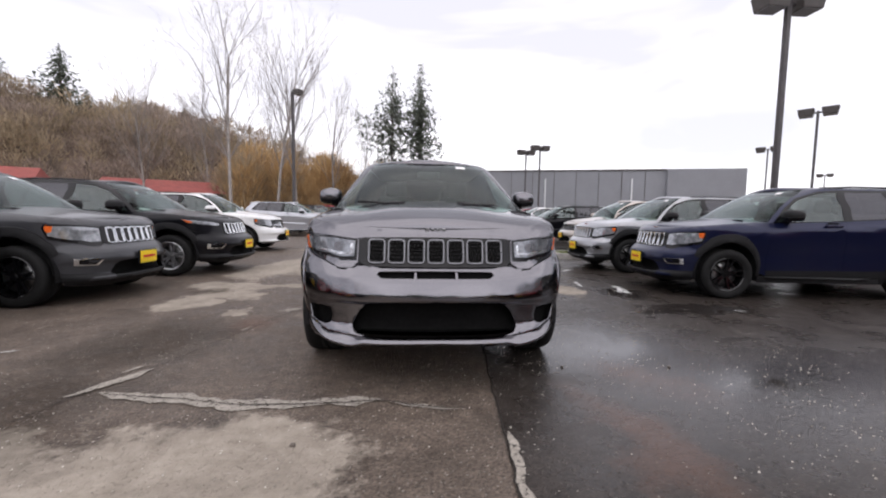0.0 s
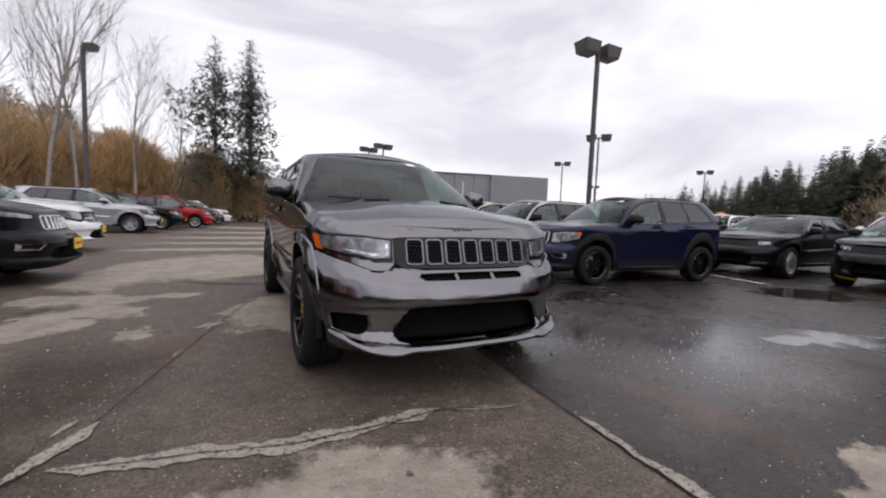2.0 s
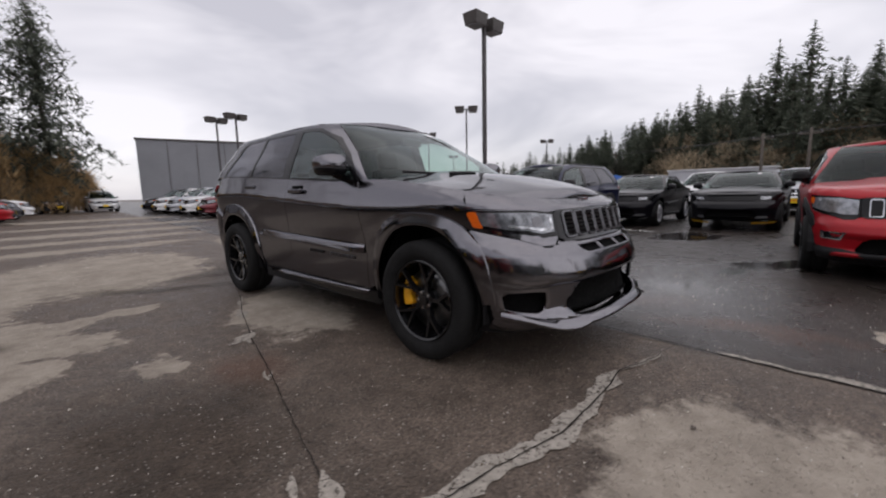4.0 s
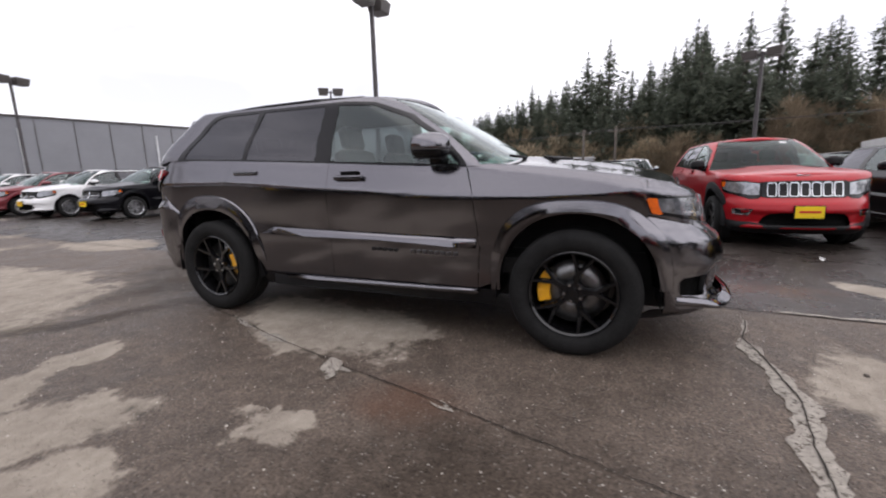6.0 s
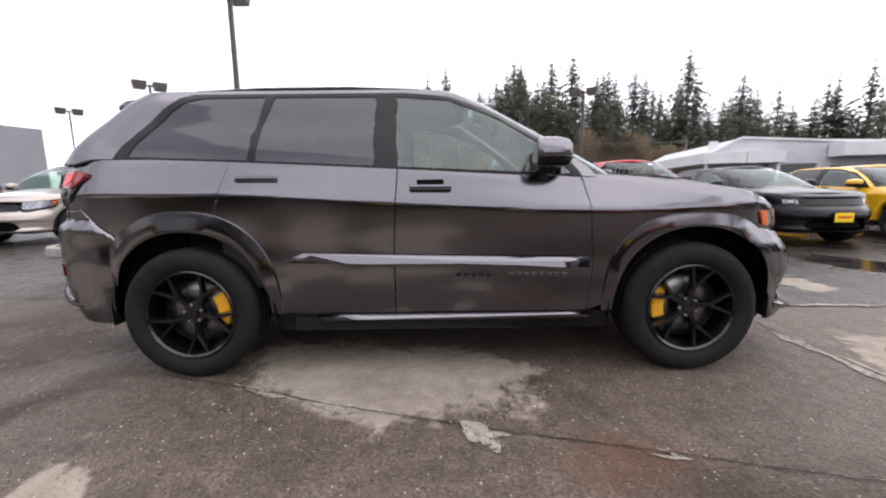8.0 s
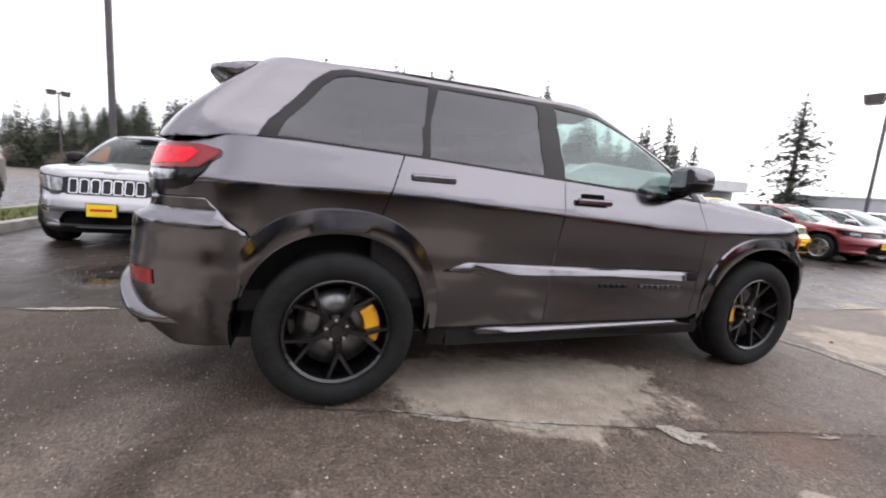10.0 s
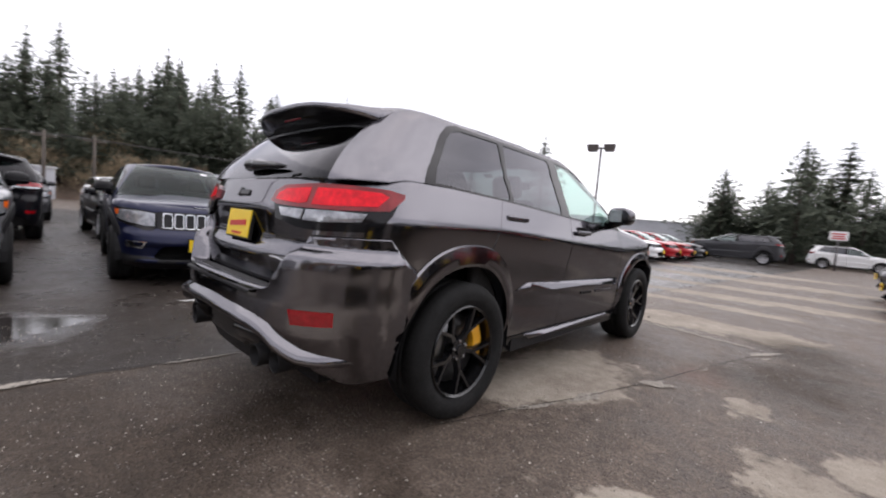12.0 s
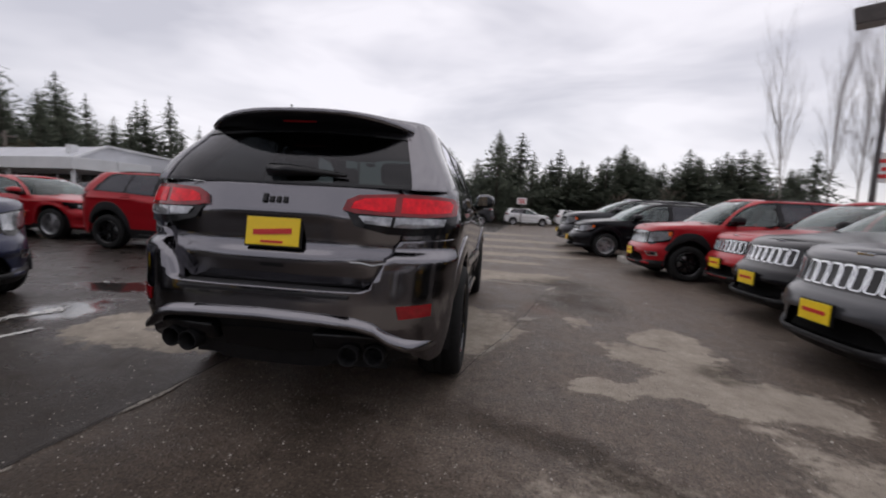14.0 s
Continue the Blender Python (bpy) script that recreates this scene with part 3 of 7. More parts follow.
def sweep(name, pts, sizes, material, seg=8):
    """One smooth tapering rod through points; sizes are (radius, height factor)."""
    bm = bmesh.new()
    rings = []
    for k, p in enumerate(pts):
        t = (pts[min(k + 1, len(pts) - 1)] - pts[max(k - 1, 0)]).normalized()
        u = t.cross(Vector((0, 0, 1))).normalized()
        v = u.cross(t)
        r = sizes[k]
        rings.append([bm.verts.new(p + u * r * math.cos(2 * math.pi * j / seg) + v * r * math.sin(2 * math.pi * j / seg)) for j in range(seg)])
    for a, b in zip(rings, rings[1:]):
        for j in range(seg):
            bm.faces.new((a[j], a[(j + 1) % seg], b[(j + 1) % seg], b[j]))
    bm.faces.new(rings[0][::-1])
    bm.faces.new(rings[-1])
    bmesh.ops.recalc_face_normals(bm, faces=bm.faces[:])
    return finish(bm, name, material, True)


def flip(poly):
    return [(-q, z) for q, z in poly]


def both(poly):
    """A polygon's half, from the middle outward, closed with its mirror image."""
    return poly + [(-q, z) for q, z in reversed(poly) if abs(q) > 1e-6]


def arch(ya, r, a0, a1, n=14, zc=0.385):
    """A wheel opening, a little taller than wide."""
    return [(ya + 1.03 * r * math.cos(radians(a0 + (a1 - a0) * k / n)), zc + 1.10 * r * math.sin(radians(a0 + (a1 - a0) * k / n))) for k in range(n + 1)]


def rounded(x0, z0, x1, z1, r, n=3):
    pts = []
    for cx, cz, a in ((x1 - r, z1 - r, 0), (x0 + r, z1 - r, 90), (x0 + r, z0 + r, 180), (x1 - r, z0 + r, 270)):
        pts += [(cx + r * math.cos(radians(a + 90 * k / n)), cz + r * math.sin(radians(a + 90 * k / n))) for k in range(n + 1)]
    return pts


WHEELS = {}


def wheel_meshes(style):
    """Tyre, rim, disc and caliper, with the outer face towards -x and a radius of 0.385 m."""
    if style in WHEELS:
        return WHEELS[style]
    rim_m = M_RIMSIL if style == "silver" else M_RIMBLK
    tyre = revolve("tyre", [(0.10, 0.262), (0.135, 0.285), (0.142, 0.33), (0.13, 0.368), (0.10, 0.384), (0.03, 0.385), (0.028, 0.379), (0.020, 0.379), (0.018, 0.385),
                            (-0.018, 0.385), (-0.020, 0.379), (-0.028, 0.379), (-0.03, 0.385), (-0.10, 0.384), (-0.13, 0.368), (-0.142, 0.33), (-0.137, 0.30), (-0.133, 0.285), (-0.115, 0.262)], M_RUBBER, 48 if style == "trackspoke" else 26)
    bm = bmesh.new()
    barrel = [(0.10, 0.25), (-0.09, 0.245), (-0.122, 0.262), (-0.128, 0.255), (-0.118, 0.243), (0.09, 0.232), (0.10, 0.10)]
    seg = 40 if style == "trackspoke" else 22
    rows = [[bm.verts.new((x, r * math.cos(t), r * math.sin(t))) for t in (2 * math.pi * k / seg for k in range(seg))] for x, r in barrel]
    for a, b in zip(rows, rows[1:]):
        for k in range(seg):
            bm.faces.new((a[k], b[k], b[(k + 1) % seg], a[(k + 1) % seg]))
    add_tube(bm, (-0.02, 0, 0), (-0.085, 0, 0), 0.075, 0.062, 20)
    add_tube(bm, (-0.085, 0, 0), (-0.097, 0, 0), 0.034, 0.030, 16)

    def spoke(a0, r0, a1, r1, w0, w1, x0, x1, d=0.03):
        p = [Vector((0, r * math.cos(a), r * math.sin(a))) for a, r in ((a0, r0), (a1, r1))]
        t = (p[1] - p[0]).normalized()
        s = Vector((0, -t.z, t.y))
        vs = []
        for base, w, x in ((p[0], w0, x0), (p[1], w1, x1)):
            vs.append([bm.verts.new(base + s * k * w + Vector((x + dx, 0, 0))) for k, dx in ((-1, d), (-0.55, 0), (0.55, 0), (1, d))])
        for k in range(3):
            bm.faces.new((vs[0][k], vs[0][k + 1], vs[1][k + 1], vs[1][k]))
        bm.faces.new((vs[0][3], vs[0][0], vs[1][0], vs[1][3]))

    n = 5
    for k in range(n):
        a = 2 * math.pi * k / n + math.pi / 2
        if style in ("trackspoke",):
            spoke(a, 0.05, a, 0.135, 0.026, 0.020, -0.080, -0.095)
            spoke(a, 0.12, a - 0.26, 0.252, 0.019, 0.012, -0.095, -0.118)
            spoke(a, 0.12, a + 0.26, 0.252, 0.019, 0.012, -0.095, -0.118)
        else:
            spoke(a - 0.12, 0.04, a - 0.20, 0.252, 0.022, 0.018, -0.075, -0.112)
            spoke(a + 0.12, 0.04, a + 0.20, 0.252, 0.022, 0.018, -0.075, -0.112)
    bmesh.ops.recalc_face_normals(bm, faces=bm.faces[:])
    rim = finish(bm, "rim", rim_m)
    bm = bmesh.new()
    add_tube(bm, (-0.06, 0.052, 0), (-0.094, 0.052, 0), 0.011, 0.008, 6)
    nuts = finish(bm, "lug_nut", M_CHROME)
    disc = revolve("brake_disc", [(-0.005, 0.06), (-0.03, 0.062), (-0.034, 0.10), (-0.034, 0.195), (-0.005, 0.195)], M_STEEL, 32)
    bm = bmesh.new()
    for k in range(5):
        a = radians(-22 + 11 * k)
        add_box(bm, (-0.045, 0.175 * math.cos(a), 0.175 * math.sin(a)), (0.06, 0.075, 0.045), 0.008, Matrix.Rotation(a, 3, "X"))
    caliper = finish(bm, "caliper", M_CALIPER)
    WHEELS[style] = (tyre, rim, nuts, disc, caliper)
    return WHEELS[style]


def add_wheel(parent, x, y, r, style, rear=False):
    s = r / 0.385
    tyre, rim, nuts, disc, caliper = wheel_meshes(style)
    hub = part("wheel", None, parent)
    turn = 180 if x > 0 else 0
    hub.matrix_basis = pose(x, y, r, 0, 0, turn) @ Matrix.Diagonal((s, s, s, 1))
    part("tyre", tyre, hub)
    part("rim", rim, hub, "", pose(0, 0, 0, 13 if y < 0 else 31))
    if style == "trackspoke":
        for k in range(5):
            part("lug_nut", nuts, hub, "", pose(0, 0, 0, 54 + 72 * k + (13 if y < 0 else 31)))
    part("brake_disc", disc, hub)
    if style == "trackspoke":
        # the caliper sits on the side that faces the middle of the car, in front of the rear axle or behind the front one
        ahead = (1 if y < 0 else -1) * (1 if x < 0 else -1)
        part("caliper", caliper, hub, "bright yellow brake caliper", pose(0, 0, 0, 8 if ahead > 0 else 172))
    return hub


def interior_mesh(warp):
    bm = bmesh.new()

    def b(c, s, bev=0.03, tilt=0):
        vs = add_box(bm, (0, 0, 0), s, bev, Matrix.Rotation(radians(tilt), 3, "X") if tilt else None)
        for v in vs:
            v.co += Vector(c)
    b((0, 0.5, 0.50), (1.5, 3.3, 0.10), 0)
    b((0, -0.80, 0.98), (1.50, 0.42, 0.26), 0.06)
    b((0, -0.35, 0.70), (0.24, 0.9, 0.35), 0.04)
    for x in (-0.38, 0.38):
        b((x, 0.02, 0.70), (0.50, 0.52, 0.18), 0.06)
        b((x, 0.30, 1.02), (0.48, 0.14, 0.62), 0.06, -12)
        b((x, 0.38, 1.42), (0.26, 0.10, 0.18), 0.04, -10)
        b((x, 1.28, 1.40), (0.26, 0.10, 0.16), 0.04, -10)
    b((0, 0.98, 0.70), (1.35, 0.50, 0.18), 0.05)
    b((0, 1.26, 1.02), (1.35, 0.14, 0.60), 0.05, -14)
    for x in (-0.80, 0.80):
        b((x, 0.25, 0.82), (0.06, 2.1, 0.62), 0.02)
    b((0, -0.42, 1.52), (0.24, 0.04, 0.065), 0.015)
    seg = 20
    for k in range(seg):
        a, c = (2 * math.pi * j / seg for j in (k, k + 1))
        pt = lambda t: Vector((0.38 + 0.18 * math.cos(t), -0.42 + 0.07 * math.sin(t), 1.06 + 0.165 * math.sin(t)))
        add_tube(bm, pt(a), pt(c), 0.016, 0.016, 5, False)
    for v in bm.verts:
        v.co = warp(v.co)
    return finish(bm, "interior", M_INTERIOR)


def make_warp(kx, ymap, zmap, drop=None):
    fy, fz = lambda y: lerp_ext(ymap, y), lambda z: lerp_ext(zmap, z)

    def warp(v):
        y, z = fy(v.y), fz(v.z)
        if drop:
            belt, start, end, low = drop
            if z > belt and y > start:
                u = min(1.0, (y - start) / (end - start))
                k = 1 - (1 - low) * (u * u * (3 - 2 * u))
                z = belt + (z - belt) * k
        return Vector((v.x * kx, y, z))
    return warp


def lerp_ext(table, x):
    """Piecewise straight through (x, y) pairs, going on past both ends."""
    pairs = list(zip(table, table[1:]))
    for (a, p), (b, q) in pairs:
        if x <= b or (a, p) == pairs[-1][0]:
            return p + (q - p) * (x - a) / (b - a)


def car_spec(length_front, length_rear, axle_f, axle_r, radius, width, hood, belt, roof, cowl=None, roof_rear=None, drop=None):
    """Maps of the master body onto another car's main sizes."""
    k = radius / 0.385
    ymap = [(-2.36, -length_front), (-1.458 - 0.55, axle_f - 0.55 * k), (-1.458 + 0.50, axle_f + 0.50 * k)]
    ymap += [(0.25, (axle_f + axle_r) / 2 + 0.25)] if cowl is None else [(-0.60, cowl), (0.25, (axle_f + axle_r) / 2 + 0.25)]
    ymap += [(1.458 - 0.50, axle_r - 0.50 * k), (1.458 + 0.50, axle_r + 0.50 * k), (2.5, length_rear)]
    zmap = [(0.0, 0.0), (0.385 + 0.46, radius + 0.46 * k), (1.0, hood), (1.2, belt), (1.70, roof)]
    return dict(warp=make_warp(width / 0.955, ymap, zmap, drop), axle_f=axle_f, axle_r=axle_r, radius=radius, track=0.815 * width / 0.955)


def mirror_shell(c, side, z0, z1, material):
    """A slice of a door mirror's housing: rounded in front, cut flat towards the back."""
    bm = bmesh.new()
    rings = []
    n = 28
    for i in range(9):
        z = z0 + (z1 - z0) * i / 8
        k = max(0.02, 1 - abs(z / 0.086) ** 3.0) ** (1 / 3.0)
        ring = []
        for j in range(n):
            a = 2 * math.pi * j / n
            ca, sa = math.cos(a), math.sin(a)
            x = 0.112 * k * math.copysign(abs(ca) ** 0.72, ca)
            y = max(-0.125, min(0.078, 0.115 * k * math.copysign(abs(sa) ** 0.8, sa)))
            # the outer end is lower and swept back
            out_way = max(0.0, x * side) / 0.112
            ring.append(bm.verts.new(c + Vector((x, y + 0.020 * out_way, z * (1 - 0.12 * out_way)))))
        rings.append(ring)
    for a, b in zip(rings, rings[1:]):
        for j in range(n):
            bm.faces.new((a[j], a[(j + 1) % n], b[(j + 1) % n], b[j]))
    bm.faces.new(rings[0][::-1])
    bm.faces.new(rings[-1])
    return finish(bm, "mirror", material, True)


def build_car(name, label, category, spec, body, front="seven", wheels="black", cladding=None, main=False, plate=True, splitter=None, group=""):
    """A car with its nose towards -y and its wheels on z = 0, as a thing with parts."""
    wp = spec["warp"]
    wl_t = smooth_table([(0.18, 0.83), (0.3, 0.866), (0.45, 0.888), (0.60, 0.902), (0.72, 0.908), (0.85, 0.926), (0.985, 0.9455), (1.006, 0.9478), (1.014, 0.9465), (1.12, 0.914), (1.2, 0.890), (1.32, 0.845)])
    top = smooth_table([(-2.30, 0.985), (-2.10, 1.0), (-1.95, 1.03), (-1.75, 1.07), (-1.42, 1.118), (-1.09, 1.154), (-0.86, 1.165), (-0.6, 1.161), (0.2, 1.206), (1.09, 1.253), (1.84, 1.282), (2.4, 1.288)])
    yfl = lambda z: lerp_table([(0.20, -2.20), (0.285, -2.27), (0.31, -2.345), (0.345, -2.355), (0.40, -2.31), (0.53, -2.315), (0.56, -2.34), (0.60, -2.338), (0.675, -2.315), (0.70, -2.303), (0.762, -2.228), (0.78, -2.215), (0.95, -2.165), (0.985, -2.14), (1.02, -2.09)], z)
    yrl = lambda z: lerp_table([(0.25, 2.34), (0.40, 2.39), (0.50, 2.415), (0.56, 2.428), (0.67, 2.425), (0.84, 2.408), (0.885, 2.398), (0.915, 2.375), (0.935, 2.362), (1.07, 2.346), (1.09, 2.342), (1.24, 2.290), (1.32, 2.249)], z)
    yrg = lambda z: lerp_table([(0.60, 2.325), (0.74, 2.338), (0.86, 2.356), (0.895, 2.352), (0.925, 2.328), (0.96, 2.322), (1.085, 2.342), (1.10, 2.340), (1.24, 2.290), (1.32, 2.249)], z)
    low = Shell(wl_t, yfl, yrl, lambda z: -1.52, lambda z: 1.68, 2.9, 3.4, top, 0.05, wp)
    low.shear = 0.06
    wu_t = smooth_table([(1.04, 0.940), (1.12, 0.914), (1.2, 0.890), (1.3, 0.855), (1.45, 0.794), (1.58, 0.730), (1.66, 0.674), (1.70, 0.62)])
    yfu = smooth_table([(1.12, -1.18), (1.18, -1.10), (1.3, -0.90), (1.45, -0.64), (1.58, -0.38), (1.66, -0.18), (1.70, -0.05)])
    yru = smooth_table([(1.2, 2.31), (1.3, 2.26), (1.44, 2.14), (1.6, 1.95), (1.66, 1.86), (1.70, 1.78)])
    up = Shell(wu_t, yfu, yru, lambda z: yfu(z) + 0.42, lambda z: 1.68 + (yru(z) - 2.13) * min(1.0, max(0.0, (z - 1.29) / 0.12)), 3.2, 4.6, None, 0, wp)
    up.shear, up.fade = 0.06, lambda z: min(1.0, max(0.0, (1.50 - z) / 0.2))
    S, F, B = low.S, low.F, low.B
    US, UF, UB = up.S, up.F, up.B
    clad = cladding or body
    car = thing(name, label, category, group)

    def both_sides(nm, sh, poly, m, lab="", holes=(), **k):
        return [part(nm, panel(sh, f(poly), nm, m, holes=[f(h) for h in holes], **k), car, lab) for f in (list, flip)]

    ra = 0.455
    skin = {"dz": 0.02, "dq": 0.06} if main else {}

    def swell(q, z):
        """How far the front corners stand out over the wheels."""
        x = abs(low.raw(q, z).x)
        return 0.052 * min(1.0, max(0.0, (x - 0.60) / 0.27)) * min(1.0, max(0.0, (0.875 - z) / 0.12))

    # bonnet, with its wrapped front edge
    q_end = S(-0.84, 1.18)[0]
    rows = [low.raw(q_end * k / 26, low.edge(q_end * k / 26)) for k in range(27)]
    dome = (lambda x, y: 0.020 * max(0.0, min(1.0, (0.50 - abs(x)) / 0.12)) * max(0.0, min(1.0, (y + 2.10) / 0.5))) if front != "van" else None
    hood = part("bonnet", cap(rows, "bonnet", body, 0.055, 16, wp, dome), car)
    tip = S(-1.82, 0.968)
    edge = [(q, low.edge(q)) for q in (tip[0] * k / 10 for k in range(11))]
    lowedge = [tip, F(0.66, 0.955), F(0.53, 0.94), F(0.47, 0.945), F(0.25, 0.95), F(0.0, 0.95)]
    part("bonnet_front", panel(low, [p for p in edge] + lowedge[:-1] + [(-q, z) for q, z in reversed(lowedge[:-1])] + [(-q, z) for q, z in reversed(edge[1:])], "bonnet_front", body), car)
    # front wing
    wing = [S(-0.865, 0.37), *[S(*p) for p in arch(-1.458, ra, 4, 128)], S(-1.80, 0.80), S(-1.835, 0.86), S(-1.80, 0.93), tip]
    q0, q1 = tip[0], S(-0.80, 1.18)[0]
    wing += [(q, low.edge(q)) for q in (q0 + (q1 - q0) * k / 12 for k in range(0, 13))] + [S(-0.845, 1.0), S(-0.885, 0.65)]
    both_sides("front_wing", low, wing, body, **skin)
    # doors
    belt = lambda y: top(y) - 0.004
    door_f = [S(-0.858, 0.37), S(-0.878, 0.65), S(-0.838, 1.0), S(-0.79, belt(-0.79))] + [S(y, belt(y)) for y in (-0.5, -0.2, 0.1)] + [S(0.235, belt(0.235)), S(0.262, 0.8), S(0.270, 0.37)]
    both_sides("front_door", low, door_f, body, **skin)
    door_r = [S(0.278, 0.37), S(0.270, 0.8), S(0.243, belt(0.243))] + [S(y, belt(y)) for y in (0.5, 0.8)] + [S(1.165, belt(1.165)), S(1.19, 1.18), S(1.27, 0.95), *[S(*p) for p in arch(1.458, ra, 115, 176, 8)], S(0.99, 0.37)]
    both_sides("rear_door", low, door_r, body, **skin)
    quarter = [S(1.173, belt(1.173)), S(1.198, 1.18), S(1.278, 0.95), *[S(*p) for p in arch(1.458, ra, 114, 45, 10)], S(1.86, 0.86), S(2.02, 1.0), B(0.675, 0.992), B(0.675, 1.20), B(0.62, 1.248), S(2.03, 1.254), S(1.95, 1.273), S(1.6, belt(1.6))]
    both_sides("rear_quarter", low, quarter, body, **skin)
    # sills and dark lower cladding
    both_sides("side_sill", low, [S(-0.97, 0.26), S(0.97, 0.26), S(1.0, 0.362), S(-0.99, 0.362)], M_TRIM if not main else M_GLOSSBLK, out=0.006)
    both_sides("sill_strip", low, [S(-0.86, 0.338), S(0.70, 0.338), S(0.74, 0.362), S(-0.88, 0.362)], clad, out=lambda q, z: 0.018 + (0.362 - z) * 0.9)
    for ya, a0, a1, size, rise in ((-1.458, -2, 174 if main else 152, (0.510, 0.560, 2.7), swell if main else None), (1.458, 20, 182, (0.520, 0.600, 2.4), None)):
        for sgn in (1, -1):
            part("wheel_arch_flare", flare_mesh(low, ya, a0, a1, sgn, clad, size=size, swell=rise), car)
    both_sides("door_moulding", low, [S(-0.855, 0.635), S(0.93, 0.685), S(0.80, 0.735), S(-0.86, 0.695)] if not cladding else [S(-0.86, 0.37), S(0.98, 0.37), S(0.93, 0.47), S(-0.87, 0.45)], clad if cladding else body,
               out=(lambda q, z: 0.004 + max(0.0, 0.742 - z) * 0.42 * min(1.0, (low.raw(q, z).y + 0.9) * 5, (0.98 - low.raw(q, z).y) * 4)) if not cladding else 0.014)
    # front bumper with its openings
    intake = [F(0.0, 0.555), F(0.3, 0.552), F(0.42, 0.54), F(0.475, 0.50), F(0.53, 0.40), F(0.50, 0.355), F(0.42, 0.335), F(0.2, 0.33), F(0.0, 0.33)]
    slot = [F(0.0, 0.742), F(0.36, 0.738), F(0.375, 0.72), F(0.34, 0.70), F(0.0, 0.70)]
    vent = [F(0.665, 0.500), F(0.72, 0.508), F(0.80, 0.505), F(0.815, 0.485), F(0.80, 0.405), F(0.76, 0.385), F(0.70, 0.378), F(0.668, 0.395), F(0.655, 0.45)]
    bumper_half = [F(0.0, 0.765), F(0.42, 0.765), F(0.50, 0.780), F(0.54, 0.752), F(0.63, 0.747), F(0.74, 0.790), S(-1.835, 0.850), S(-1.795, 0.79), *[S(*p) for p in arch(-1.458, ra, 130, 176, 7)], S(-1.93, 0.31), F(0.70, 0.29), F(0.4, 0.285), F(0.0, 0.285)]
    part("front_bumper", panel(low, both(bumper_half), "front_bumper", body, out=swell if main else 0.0, holes=[both(intake), both(slot), vent, flip(vent)] if main else [both(intake)], dz=0.03 if main else 0.06, dq=0.07 if main else 0.1), car)
    part("lower_grille", panel(low, both([F(0.0, 0.58), F(0.46, 0.57), F(0.56, 0.40), F(0.5, 0.32), F(0.0, 0.31)]), "lower_grille", M_VOID, out=-0.07), car, "black mesh lower grille")
    if main:
        part("upper_air_slot", panel(low, both([F(0.0, 0.75), F(0.4, 0.748), F(0.4, 0.69), F(0.0, 0.69)]), "upper_air_slot", M_VOID, out=-0.03), car)
        for x in (-0.13, 0.13):
            part("slot_divider", panel(low, [F(x - 0.007, 0.70), F(x + 0.007, 0.70), F(x + 0.007, 0.742), F(x - 0.007, 0.742)], "slot_divider", body, out=-0.006), car)
        for sgn in (1, -1):
            v = [F(0.63, 0.52), F(0.83, 0.52), F(0.83, 0.36), F(0.63, 0.36)]
            part("corner_vent", panel(low, v if sgn > 0 else flip(v), "corner_vent", M_VOID, out=lambda q, z: swell(q, z) - 0.055), car)
        bm = bmesh.new()
        rows = []
        for k in range(65):
            x = -0.81 + 1.62 * k / 64
            z = lerp_table([(0.0, 0.340), (0.44, 0.338), (0.52, 0.326), (0.62, 0.334), (0.72, 0.352), (0.80, 0.378), (0.865, 0.405)], abs(x))
            q = F(x, z)[0]
            ends = min(1.0, (0.81 - abs(x)) / 0.16 + 0.10)
            side = swell(q, z)
            rows.append([bm.verts.new(low.P(q, z) + low.N(q, z) * (side + h * ends) + Vector((0, 0, dz))) for h, dz in ((0.002, 0.006), (0.028, -0.004), (0.050, -0.016), (0.054, -0.026), (0.048, -0.036), (0.02, -0.042), (-0.06, -0.040))])
        for a, b in zip(rows, rows[1:]):
            for j in range(6):
                bm.faces.new((a[j], a[j + 1], b[j + 1], b[j]))
        bmesh.ops.recalc_face_normals(bm, faces=bm.faces[:])
        part("front_splitter", finish(bm, "front_splitter", M_GRANITE, True), car, "grey painted splitter lip")
        for s in (-1, 1):
            near = min(hood.data.vertices, key=lambda v: (v.co.x - s * 0.33) ** 2 + (v.co.y + 1.32) ** 2)
            tip_to = near.normal.to_track_quat("Z", "Y").to_matrix()
            bm = bmesh.new()
            for k in range(4):
                add_box(bm, near.co + tip_to @ Vector((0, -0.045 + 0.03 * k, 0.003)), (0.20 - 0.012 * k, 0.017, 0.012), 0.003, tip_to)
            part("bonnet_vent", finish(bm, "bonnet_vent", M_TRIM), car, "black slatted bonnet vent")
        part("chin_spoiler", panel(low, both([F(0.0, 0.305), F(0.55, 0.27), F(0.82, 0.28), F(0.82, 0.225), F(0.0, 0.245)]), "chin_spoiler", M_TRIM, out=-0.02), car)
    elif cladding:
        skirt = [F(0.0, 0.36), F(0.45, 0.36), F(0.62, 0.40), S(-1.86, 0.42), S(-1.925, 0.38), S(-1.93, 0.27), F(0.6, 0.24), F(0.0, 0.24)]
        part("lower_bumper", panel(low, both(skirt), "lower_bumper", M_TRIM, out=0.012), car)
        fog = [F(0.60, 0.60), F(0.80, 0.605), F(0.79, 0.515), F(0.64, 0.505)]
        inner = [F(0.625, 0.588), F(0.775, 0.593), F(0.765, 0.53), F(0.655, 0.522)]
